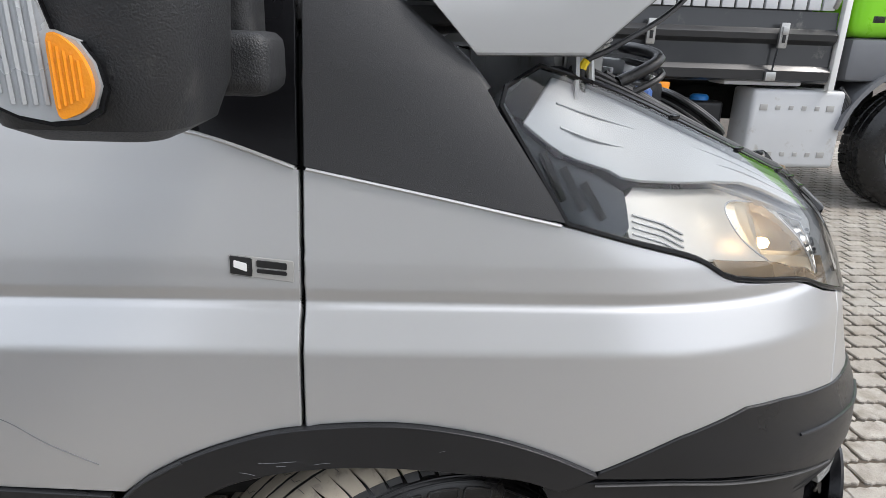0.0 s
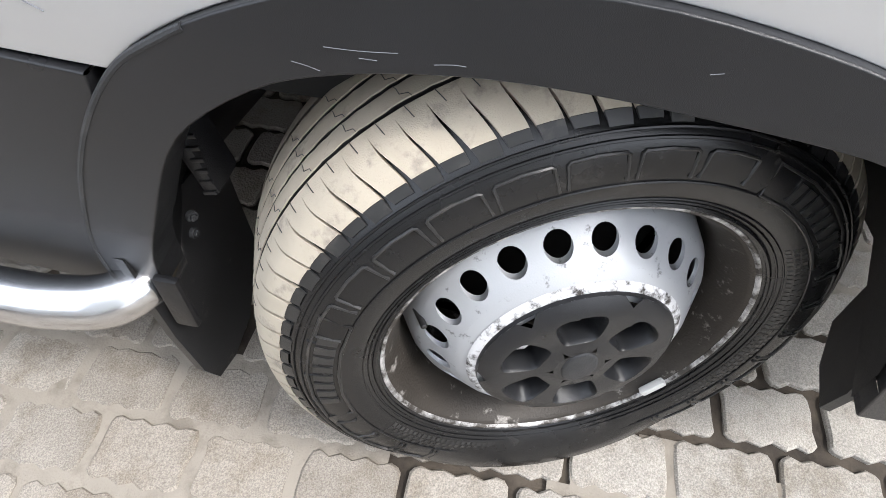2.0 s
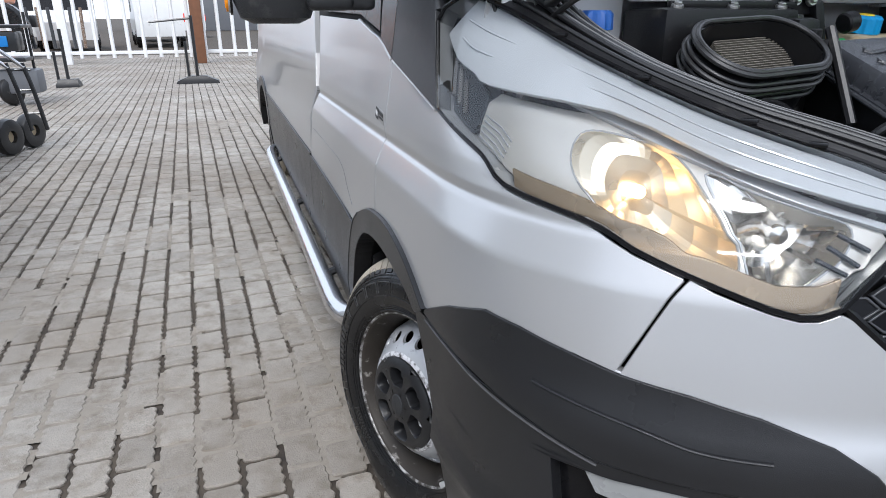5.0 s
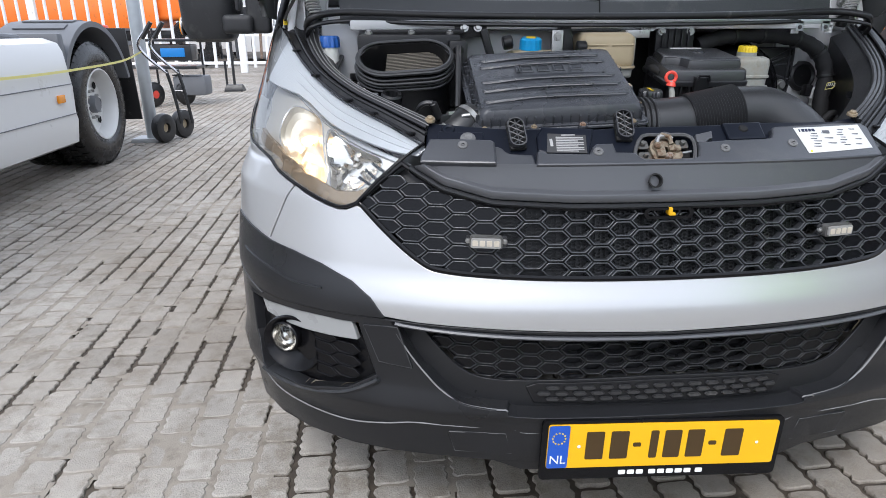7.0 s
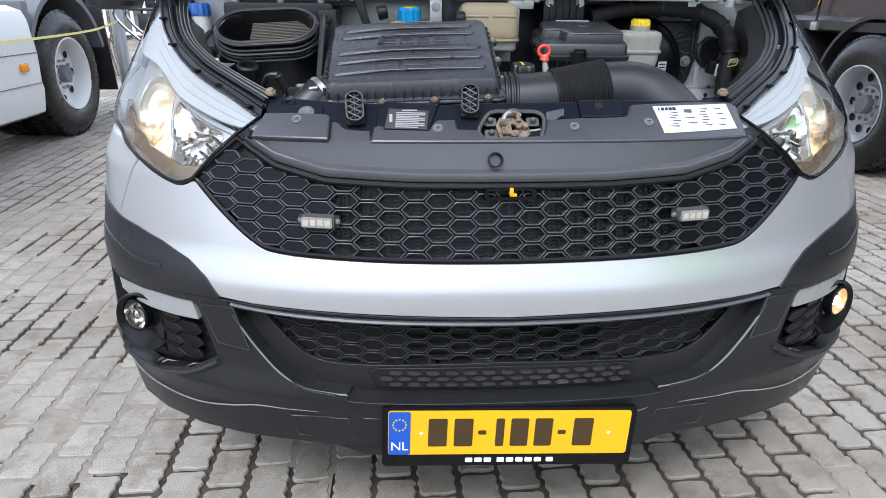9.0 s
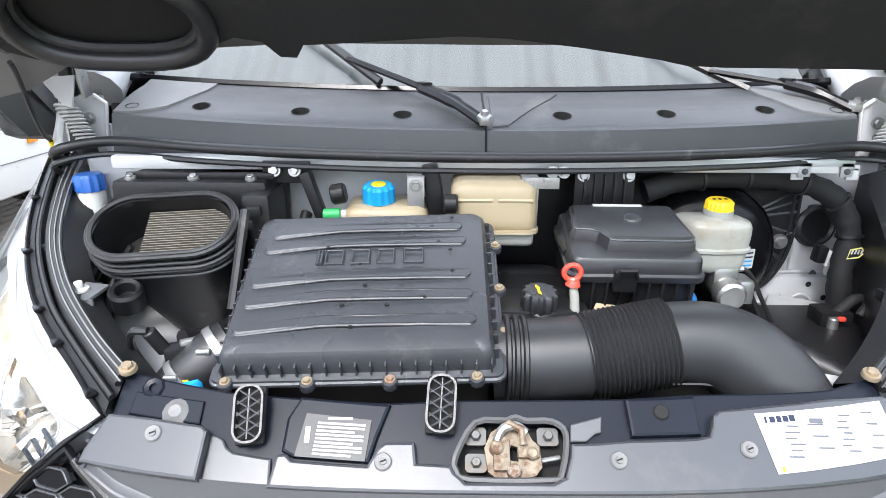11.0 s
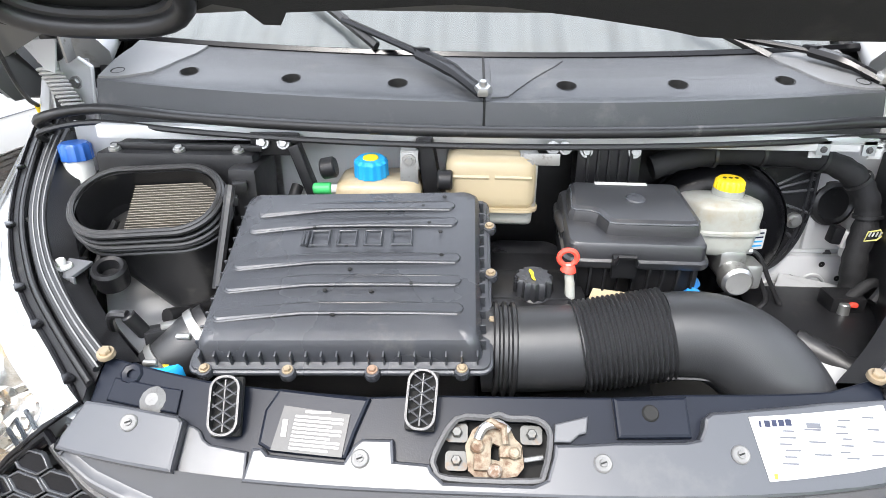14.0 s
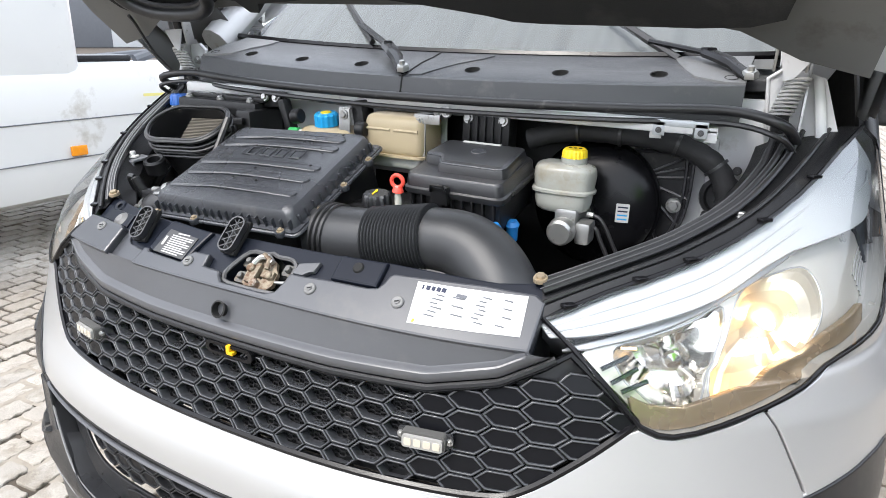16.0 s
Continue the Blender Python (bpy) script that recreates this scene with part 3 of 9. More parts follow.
for sd in (1, -1):
    fender = [F(.797, .905)] + [(q, z - .005) for q, z in LAMP_LOW[9:]] + run((.897, 1.053), (1.052, 1.083), (GAP_Y - .0055, 1.121), (GAP_Y - .0055, .772), n=12)
    fender += [(q, z + .004) for q, z in reversed([p for p in ARCH_OUT if p[0] < G(1.245, .77)[0]])] + [(q, z + .003) for q, z in reversed(TRIM_TOP[5:])] + [F(.868, .774), F(.836, .84)]
    panel("fender", fender, SILVER, van, 0.0, 0.02, 0.025, side=sd, lipw=.003, label="silver painted front wing")
    trim = TRIM_TOP + [G(.83, .690), G(.716, .690), G(.60, .682), G(.503, .668), F(.89, .648), F(.80, .650), F(.692, .653)]
    panel("corner_trim", trim, BLACK, van, 0.004, 0.03, side=sd, label="black grained bumper corner trim")
    part("trim_ridge", along([F(.73, .70), F(.80, .70), F(.86, .712), G(.50, .725)], 0.004, 0.004, side=sd, flat=.6), BLACK, van)
    arch = ARCH_OUT + [G(1.640, .300), G(1.585, .300)] + ARCH_IN + [G(.88, .672)]
    panel("wheel_arch_trim", arch, BLACK, van, 0.010, 0.05, 0.03, side=sd, label="black plastic wheel arch trim with light scratches")
    part("arch_lip", along([p for p in ARCH_OUT if p[0] > G(1.40, .70)[0]] + [G(1.648, .304)], 0.0035, 0.0085, side=sd), BLACK_OLD, van)
    door = run((GAP_Y + .0055, 1.122), (GAP_Y + .0055, .772), n=14) + [(q, z + .004) for q, z in ARCH_OUT if G(1.252, .77)[0] < q < G(1.50, .66)[0]] + [G(1.505, .664), G(1.70, .674), G(2.05, .685), G(2.39, .690), G(2.39, 1.22)] + run((1.65, 1.205), (1.375, 1.160), (GAP_Y + .02, 1.1255), n=6)
    panel("front_door", door, SILVER, van, 0.0, 0.02, 0.03, side=sd, lipw=.003, label="silver painted front door")
    clad = [(q, z) for q, z in ARCH_OUT if q > G(1.51, .65)[0]] + [G(1.66, .300), G(1.667, .300), G(1.964, .332), G(2.39, .345), G(2.39, .686), G(2.05, .681), G(1.70, .670), G(1.52, .657)]
    clad = [(q + .004, z) for q, z in clad]
    panel("door_cladding", clad, BLACK, van, 0.006, 0.03, side=sd, label="black plastic lower door cladding")
    corner_tri = run((GAP_Y + .006, 1.40), (GAP_Y + .006, 1.128), (1.375, 1.166)) + [G(1.395, 1.30), G(1.36, 1.45)]
    panel("mirror_base", corner_tri, GLOSS_BLACK, van, 0.002, 0.02, side=sd, label="black mirror mounting panel")
    pillar = run((.898, 1.060), (1.052, 1.090), (GAP_Y - .006, 1.127), (GAP_Y - .006, 1.45), n=8) + arc([G(1.20, 1.42), G(1.165, 1.375), G(1.138, 1.338), G(1.10, 1.305), G(1.042, 1.261), G(1.012, 1.226), G(.996, 1.20)], 4)
    panel("pillar_trim", pillar, PILLAR, van, 0.004, 0.03, side=sd, label="matt black pillar trim beside the headlight")
    edge_run = [G(1.205, 1.43), G(1.165, 1.375), G(1.138, 1.338), G(1.10, 1.305), G(1.042, 1.261), G(1.012, 1.226)]
    part("pillar_edge", along(edge_run, 0.012, -0.008, side=sd, seg=10), PILLAR, van)
    # bright upper flanges of wing and door
    part("wing_flange", along([G(.905, 1.0565), G(1.052, 1.0865), G(1.15, 1.1055), G(GAP_Y - .007, 1.1235)], .0045, .0005, side=sd, flat=.7), SILVER, van)
    part("door_flange", along([G(GAP_Y + .008, 1.1245), G(1.375, 1.163), G(1.50, 1.183), G(1.65, 1.209)], .0045, .0005, side=sd, flat=.7), SILVER, van)
    part("door_fold", along([G(1.535, .709), G(1.60, .742), G(1.66, .781), G(1.74, .80), G(1.9, .806), G(2.3, .81)], .0012, -.0002, side=sd, flat=.5), FENDERGREY, van)
    # rear body side, window band and lower cladding
    panel("body_side", [G(2.40, .70), G(5.95, .70), G(5.95, 2.3), G(2.40, 2.3)], SILVER, van, 0.0, 0.03, 0.12, side=sd, label="silver painted body side")
    panel("side_cladding", [G(2.40, .345), G(4.62, .345), G(4.74, .56), G(4.95, .70), G(5.0, .694), G(2.40, .694)], BLACK, van, 0.006, 0.03, 0.12, side=sd)
    panel("rear_cladding", [G(5.72, .345), G(5.95, .345), G(5.95, .694), G(5.40, .694), G(5.60, .56)], BLACK, van, 0.006, 0.03, 0.12, side=sd)
    panel("rear_arch_trim", arc([G(4.62, .33), G(4.66, .55), G(4.85, .72), G(5.15, .78), G(5.45, .72), G(5.66, .55), G(5.72, .33)], 4) + list(reversed(arc([G(4.70, .33), G(4.74, .52), G(4.90, .66), G(5.15, .71), G(5.40, .66), G(5.58, .52), G(5.64, .33)], 4))), BLACK, van, 0.012, 0.05, 0.06, side=sd)
    panel("door_window", [G(1.40, 1.185), G(1.65, 1.225), G(2.36, 1.24), G(2.36, 1.85), G(1.75, 1.85), G(1.41, 1.47)], GLOSS_BLACK, van, 0.0, 0.01, 0.1, side=sd, label="dark tinted door window")
    panel("upper_door_frame", [G(1.37, 1.47), G(1.72, 1.875), G(2.39, 1.875), G(2.39, 2.3), G(1.75, 2.3), G(1.27, 1.52), G(1.27, 1.43)], SILVER, van, 0.0, 0.02, 0.1, side=sd)

# near-black sheets added behind the panel gaps, standing in for their shade
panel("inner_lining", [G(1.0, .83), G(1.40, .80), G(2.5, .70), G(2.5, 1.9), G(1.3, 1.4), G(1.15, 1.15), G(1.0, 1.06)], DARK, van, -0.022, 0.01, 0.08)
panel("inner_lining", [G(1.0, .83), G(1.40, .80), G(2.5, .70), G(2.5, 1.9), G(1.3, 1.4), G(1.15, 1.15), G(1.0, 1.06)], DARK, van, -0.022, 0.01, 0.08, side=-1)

# lower bumper with its openings
LOWG = arc([F(0, .606), F(.25, .609), F(.44, .617), F(.525, .624)], 3) + arc([F(.505, .60), F(.455, .548), F(.405, .520), F(.33, .512), F(.2, .514), F(0, .518)], 3)
MOUTH = arc([F(0, .632), F(.25, .636), F(.45, .643), F(.582, .648)], 3) + arc([F(.570, .622), F(.541, .576), F(.510, .536), F(.480, .503), F(.442, .476), F(.41, .466), F(.354, .460), F(.336, .459), F(.315, .446), F(.15, .445), F(0, .445)], 3)
FOGPAN = [F(.930, .618), F(.79, .633), F(.652, .636), F(.616, .516), F(.682, .474), F(.79, .446), F(.892, .434), F(.925, .52)]
low_half = [F(0, .634)] + [(q, z - .005) for q, z in SILVER_LOW[1:]] + [F(.66, .650), F(.80, .645), F(.89, .642), G(.503, .660), G(.62, .672), G(.716, .680), G(.83, .678), G(.905, .670)] + [G(.890, .645), G(.857, .609), G(.832, .575), G(.789, .494), G(.772, .43), G(.755, .35), G(.748, .31), G(.62, .30)] + [F(.93, .305), F(.861, .315), F(.674, .318), F(.468, .326), F(.36, .326), F(.30, .300), F(0, .298)]
lower = panel("lower_bumper", mirror_half(low_half), BLACK, van, 0.0, 0.03, 0.025, holes=[mirror_half(MOUTH), FOGPAN, [(-q, z) for q, z in FOGPAN]], label="black grained plastic lower bumper",
              shape=lambda q, z: 0.006 * max(0.0, 1 - abs(z - .36) / .07) ** 0.7 * max(0.0, min(1.0, (.40 - q) / .05)) + 0.010 * max(0.0, 1 - abs(z - .45) / .05))
mouth = panel("mouth_panel", mirror_half([(q * .985, z + (.004 if z < .54 else -.010)) for q, z in MOUTH]), BLACK, van, -0.034, 0.006, 0.03, holes=[mirror_half(LOWG)], label="recessed black panel round the lower grille")
whole = mirror_half(MOUTH)
part("mouth_wall", loft(bmesh.new(), [[skin(q, z, .001) for q, z in whole], [skin(q * .985, z + (.004 if z < .54 else -.010), -.034) for q, z in whole]], caps=False), BLACK, van)
for sd in (1, -1):
    # thin pale bead painting the highlight on the skirt's edge
    part("skirt_edge", along([G(.56, .47), F(.93, .435), F(.876, .397), F(.781, .386), F(.683, .384), F(.60, .397), F(.539, .410), F(.472, .412), F(.355, .413), F(.322, .411), F(.298, .403), F(.262, .403)], 0.0018, 0.0012, side=sd, flat=.9), BEADLINE, van)
    # grey bead painting the highlight along the lower bumper's seam
    part("bumper_edge", along([F(.89, .639), G(.503, .657), G(.62, .669), G(.716, .677), G(.83, .675)], 0.0026, 0.0010, side=sd, flat=.7), DULL, van)
    for name, o in (("tow_cover", [F(.640, .633), F(.567, .637), F(.538, .546), F(.609, .552)]), ("skirt_cover", [F(.460, .397), F(.337, .400), F(.323, .347), F(.446, .347)])):
        flat_cover = panel(name, o, BLACK, van, 0.003, 0.006, side=sd, label="square bumper cover")
        # thin grey outline painting the light on the cover's edges
        part("cover_edge", tube(bmesh.new(), [skin(sd * q, z, .0032) for q, z in o], .0009, 5, True), DULL, flat_cover)
    part("fog_ledge", along([F(.905, .428), F(.80, .437), F(.70, .459), F(.635, .492), F(.612, .508)], 0.013, -.001, side=sd, flat=.55), BLACK_OLD, van)
    panel("fog_backing", [(q, z) for q, z in FOGPAN], GLOSS_BLACK, van, -0.024, 0.004, side=sd, label="recessed honeycomb fog lamp panel")
    panel("marker_panel", [F(.900, .6165), F(.85, .6225), F(.79, .6275), F(.73, .6305), F(.672, .6315), F(.660, .592), F(.72, .589), F(.79, .587), F(.85, .5875), F(.890, .590)], FROST, van, -0.006, 0.012, side=sd, label="silver strip above the fog lamp")
    # pale bead that paints the gloss highlight round the mouth's edge
    part("splitter", along([F(.570, .622), F(.541, .576), F(.510, .536), F(.480, .503), F(.442, .476), F(.41, .466), F(.354, .460), F(.336, .459), F(.315, .446), F(.15, .445), F(0, .445)], 0.0022, 0.0010, side=sd, flat=.8), BEADLINE, van)
    # paler grey paints the sky's reflection on the black ledge
    part("mouth_ledge", along([F(0, .623), F(.25, .627), F(.42, .633), F(.53, .640), F(.572, .644)], 0.009, -.004, side=sd, flat=.6), GREY, van, "ledge under the painted bumper, its sky sheen put in as grey")


def hexes(q0, q1, z0, z1, pitch, tall, slope=0.28):
    """Rows of long hexagons: their edges, each once, as pairs of skin coordinates, and their middles."""
    edges, mids = {}, []
    for c in range(int((q1 - q0) / pitch) + 1):
        for r in range(int((z1 - z0) / tall) + 2):
            cq, cz = q0 + c * pitch, z0 + (r + (0.5 if c % 2 else 0)) * tall
            w = pitch * (0.5 + slope / 2)
            w2 = pitch - w
            pts = [(cq - w, cz), (cq - w2, cz + tall / 2), (cq + w2, cz + tall / 2), (cq + w, cz), (cq + w2, cz - tall / 2), (cq - w2, cz - tall / 2)]
            mids.append((cq, cz))
            for a, b in zip(pts, pts[1:] + pts[:1]):
                k = tuple(sorted([(round(a[0], 3), round(a[1], 3)), (round(b[0], 3), round(b[1], 3))]))
                edges[k] = (a, b)
    return list(edges.values()), mids


def across(u):
    """Skin coordinate of the lattice's own width u, whose cells widen towards the sides."""
    return math.copysign(F(abs(u) * (1 + .16 * u * u), .83)[0], u)


def rows_z(u, z):
    """The lattice's rows draw closer towards the sides."""
    return .80 + (z - .80) * (1 - .25 * u * u)


def hex_mids(outline, pitch, tall, z0):
    """Middles of the hexagons inside an outline, one column standing on the middle line."""
    zs = [z for _, z in outline]
    return [(c * pitch, z0 + (r + (.5 if c % 2 else 0)) * tall) for c in range(-22, 23) for r in range(-8, 9)
            if min(zs) - tall < z0 + r * tall < max(zs) + tall and inside((across(c * pitch), rows_z(c * pitch, z0 + (r + (.5 if c % 2 else 0)) * tall)), outline)]


def hex_ring(cu, cz, pitch, tall, inset, outline, slope=.33, n=3):
    """A hexagon's outline, inset, and cut back where it would cross the outline."""
    w = pitch * (.5 + slope / 2)
    w2 = pitch - w
    kx, kz = (w - inset * 1.15) / w, (tall / 2 - inset) / (tall / 2)
    c = [(-w, 0), (-w2, tall / 2), (w2, tall / 2), (w, 0), (w2, -tall / 2), (-w2, -tall / 2)]
    out = []
    for (x0, y0), (x1, y1) in zip(c, c[1:] + c[:1]):
        for i in range(n):
            dx, dy = (x0 + (x1 - x0) * i / n) * kx, (y0 + (y1 - y0) * i / n) * kz
            f = 1.0
            while f > .1 and not inside((across(cu + dx * (f + .05)), rows_z(cu + dx * f, cz + dy * (f + .05))), outline):
                f -= .06
            u, z = cu + dx * f, cz + dy * f
            out.append((across(u), rows_z(u, z)))
    return out


def honeycomb(name, outline, pitch, tall, z0, off, deep, parent, material, label="", blank=None, blank_material=None):
    """A moulded lattice: each cell has a raised rim and walls that run inwards; blank cells are closed by a plate."""
    bm = bmesh.new()
    mids = hex_mids(outline, pitch, tall, z0)
    for cu, cz in mids:
        rings = []
        for inset, o in ((.0010, off - .006), (.0014, off - .0006), (.0020, off), (.0036, off), (.0042, off - .0006), (.0048, off - .005), (.0056, off - deep)):
            rings.append([skin(q, z, o) for q, z in hex_ring(cu, cz, pitch, tall, inset, outline)])
        loft(bm, rings, caps=False)
    whole = part(name, bm, material, parent, label, 60)
    for cu, cz in mids if blank else ():
        if blank(cu, cz):
            o = hex_ring(cu, cz, pitch, tall, .0038, outline, n=2)
            part("blank_cell", loft(bmesh.new(), [[skin(q, z, off - .008) for q, z in o], [skin(q, z, off - .0030) for q, z in o]]), blank_material, whole)
    return whole


def wire_mesh(name, outline, pitch, tall, off, parent, material):
    """Fine wire netting behind the lattice."""
    bm = bmesh.new()
    qs, zs = [q for q, _ in outline], [z for _, z in outline]
    edges, _ = hexes(min(qs) - pitch, max(qs) + pitch, min(zs) - tall, max(zs) + tall, pitch, tall)
    for a, b in edges:
        if inside(a, outline) and inside(b, outline):
            dq, dz = b[0] - a[0], b[1] - a[1]
            ln = math.hypot(dq, dz) or 1
            nq, nz = -dz / ln * .001, dq / ln * .001
            loft(bm, [[skin(e[0] + nq, e[1] + nz, off - .003), skin(e[0] + nq, e[1] + nz, off), skin(e[0] - nq, e[1] - nz, off), skin(e[0] - nq, e[1] - nz, off - .003)] for e in (a, b)])
    return part(name, bm, material, parent)


GRILLE = mirror_half([(q, z - .004) for q, z in GRILLE_TOP] + GRILLE_SIDE[1:2] + [(q, z + .003) for q, z in GRILLE_LOW])
grille = panel("upper_grille", GRILLE, BAY, van, -0.030, 0.004, 0.03, label="black honeycomb upper grille")
honeycomb("honeycomb", GRILLE, 0.0466, 0.0328, .848, -0.003, 0.018, grille, BARS, blank=lambda u, z: abs(u) > .37 or (z < .765 and .02 < abs(u) < .08), blank_material=PIANO)
part("rim", tube(bmesh.new(), [skin(q, z, -0.004) for q, z in GRILLE], 0.006, 6, True), GLOSS_BLACK, grille)
fine = [(q, z) for q, z in mirror_half([F(0, .885), F(.36, .885), F(.40, .80), F(.34, .762), F(0, .752)])]
tagged(wire_mesh("fine_mesh", fine, 0.0105, 0.0070, -0.021, grille, BAY), kind="stuff")
lowg = mirror_half(LOWG)
lgrille = panel("lower_grille", lowg, BAY, van, -0.070, 0.004, 0.03, label="black honeycomb lower grille")
honeycomb("honeycomb", lowg, 0.0466, 0.0300, .580, -0.044, 0.020, lgrille, LOWBARS, blank=lambda u, z: abs(u) > .22, blank_material=GLOSS_BLACK)
slotpan = mirror_half([F(0, .511), F(.27, .508), F(.292, .500), F(.275, .464), F(0, .460)])
vent = panel("vent_panel", slotpan, BAY, van, -0.029, 0.005, 0.03, label="slotted lower vent")
HEX = ((-1, 0), (-.7, 1), (.7, 1), (1, 0), (.7, -1), (-.7, -1))
# raised paler hexagons put the slots' highlights into the colour
for r in range(3):
    for c in range(-7, 8):
        cq, cz = c * .040 + (0.020 if r % 2 else 0) - .005, .474 + r * .0135
        if abs(cq) < .272:
            part("louvre", loft(bmesh.new(), [[skin(cq + a * .016, cz + b * .0044, -.027) for a, b in HEX], [skin(cq + a * .0140, cz + b * .0034, -.0215) for a, b in HEX]]), LIPS, vent)
for sd in (1, -1):
    tagged(honeycomb("fog_honeycomb", [(sd * q, z) for q, z in (F(.77, .588), F(.656, .590), F(.626, .520), F(.684, .484), F(.77, .462), F(.765, .52))], 0.046, 0.033, .535, -0.010, 0.012, van, GLOSS_BLACK, blank=lambda q, z: True, blank_material=GLOSS_BLACK), kind="stuff")
    # fog lamp: dished bezel, lamp and lens
    c = skin(sd * F(.820, .538)[0], .538, -.006)
    n = Vector((sd * -0.45, -0.88, 0.05)).normalized()
    fog = part("fog_lamp", lathe(bmesh.new(), [(.078, -.014), (.082, .002), (.079, .007), (.074, .005), (.060, -.010), (.030, -.018)], axis(c, n) @ Matrix.Diagonal((1, .86, 1, 1)), 40), GLOSS_BLACK, van, "fog lamp in a dished black bezel")
    lc = c + Vector((-sd * .018, .012, .012))
    lit = sd < 0
    part("reflector", lathe(bmesh.new(), [(.0335, .006), (.030, -.006), (.020, -.014), (.0005, -.018)], axis(lc, n), 26), REFLECT if lit else CHROME, fog)
    part("glow" if lit else "bulb", lathe(bmesh.new(), [(.0005, .006), (.011, .002), (.013, -.006), (.010, -.014)], axis(lc, n), 14), FOGBULB if lit else CHROME, fog)
    part("lamp_rim", lathe(bmesh.new(), [(.0335, .004), (.0355, .009), (.0385, .006), (.039, -.012)], axis(lc, n), 28), GLOSS_BLACK, fog)
    ln = part("lens", lathe(bmesh.new(), [(.0345, .007), (.026, .012), (.014, .015), (.0005, .016)], axis(lc, n), 24), LENS, fog)
    ln.visible_shadow = False

# headlights
def oval_on(front, n=28):
    """Smooth closed outline through places given as (x, z)."""
    return [(v.x, v.y) for v in curve([(*F(x, z), 0) for x, z in front], n // len(front) + 1, True)]


for sd in (1, -1):
    lamp_out = LAMP_TOP + [G(.985, 1.232), G(.992, 1.208), G(.945, 1.135)] + [(q, z + .003) for q, z in reversed(LAMP_LOW)] + [F(.60, .936), F(.55, .978)]
    lamp = panel("headlight", lamp_out, SMOKE, van, -0.138, 0.004, 0.03, side=sd, label="clear-lensed headlight, lit, with chrome reflectors")
    rim_in, rim_out = [skin(sd * q, z, -0.140) for q, z in lamp_out], [skin(sd * q, z, 0.0) for q, z in lamp_out]
    part("housing", loft(bmesh.new(), [rim_in, rim_out], caps=False), LAMPGREY, lamp)
    ln = panel("lens", lamp_out, LENS, lamp, 0.003, 0.004, 0.025, side=sd)
    ln.visible_shadow = False
    part("lens_edge", tube(bmesh.new(), [skin(sd * q, z, 0.001) for q, z in lamp_out], 0.004, 6, True), GLOSS_BLACK, lamp)
    # flange under the upper edge, paled to paint the sky mirrored in the lens
    top = [F(.500, 1.006), F(.571, 1.041), F(.64, 1.068), F(.712, 1.102), F(.79, 1.158), F(.846, 1.220), F(.876, 1.248)]
    low1 = [G(.955, 1.190), G(.900, 1.152), G(.833, 1.131), G(.785, 1.116), F(.80, 1.098), F(.712, 1.046), F(.64, 1.020), F(.571, 1.000), F(.516, .992)]
    low3 = [F(.858, 1.130), F(.80, 1.092), F(.712, 1.042), F(.64, 1.010), F(.571, .984)]
    panel("flange", arc(top, 3) + arc(low1, 3), FLANGEGREY, lamp, -0.010, 0.006, 0.03, side=sd, label="lamp flange, pale with the sky's reflection put into its colour")
    panel("ledge", arc([F(.536, .978), F(.571, .992), F(.64, 1.022), F(.712, 1.058), F(.80, 1.118), F(.858, 1.165)], 3) + arc(low3, 3), LAMPGREY, lamp, -0.028, 0.012, 0.03, side=sd)
    for f in (.34, .66):
        line = [(a + (c - a) * f, b + (d - b) * f) for (a, b), (c, d) in zip(top, (low1[8], low1[7], low1[6], low1[5], low1[4], low1[2], low1[1]))]
        part("flange_line", tube(bmesh.new(), curve([skin(sd * q, z, -.0098) for q, z in line], 5), .0018, 6), FLANGEGREY, lamp)
    # smoked rear corner
    rear_tri = [G(.98, 1.226), G(.984, 1.208), G(.940, 1.135), G(.893, 1.062), G(.805, 1.040), G(.794, 1.056), G(.798, 1.104), G(.838, 1.126), G(.905, 1.150), G(.955, 1.186)]
    panel("rear_trim", rear_tri, SMOKE, lamp, -0.030, 0.01, 0.03, side=sd, label="smoked rear corner of the lamp")
    for k in range(3):
        part("trim_rib", tube(bmesh.new(), [skin(sd * a, b, -.024) for a, b in (G(.925 - .03 * k, 1.155 - .02 * k), G(.895 - .03 * k, 1.090 - .012 * k))], .006, 6), GLOSS_BLACK, lamp)
    # strip along the lower edge, its bronze tint painting reflected warm lamplight
    strip = [p for p in LAMP_LOW if p[0] < G(.66, .98)[0]]
    panel("lower_trim", [(q, z + .005) for q, z in strip] + [(q - .004, z + .030 + .006 * (q < F(.70, .88)[0])) for q, z in reversed(strip)], LAMPLOW, lamp, -0.022, 0.012, 0.03, side=sd, label="lower lamp trim, warm lamplight put into its colour")
    # silver bowl with two openings
    open1 = oval_on([(.872, 1.005), (.866, 1.045), (.836, 1.080), (.79, 1.078), (.750, 1.058), (.742, .985), (.744, .915), (.80, .928), (.850, .958)], 36)
    open2 = oval_on([(.731, 1.042), (.690, 1.026), (.645, 1.008), (.602, .984), (.634, .938), (.684, .902), (.726, .908), (.734, .97)], 36)
    bowl = [G(.791, 1.050), G(.785, 1.034), G(.72, 1.018), G(.665, .995), F(.876, .962), F(.836, .934), F(.77, .904), F(.69, .880), F(.655, .894), F(.61, .934), F(.565, .974), F(.571, .992), F(.64, 1.018), F(.712, 1.051), F(.79, 1.100), G(.776, 1.112), G(.796, 1.094)]
    panel("bowl", bowl, BOWL, lamp, -0.036, 0.03, 0.011, holes=[open1, open2], side=sd, label="bright silver lamp bowl")
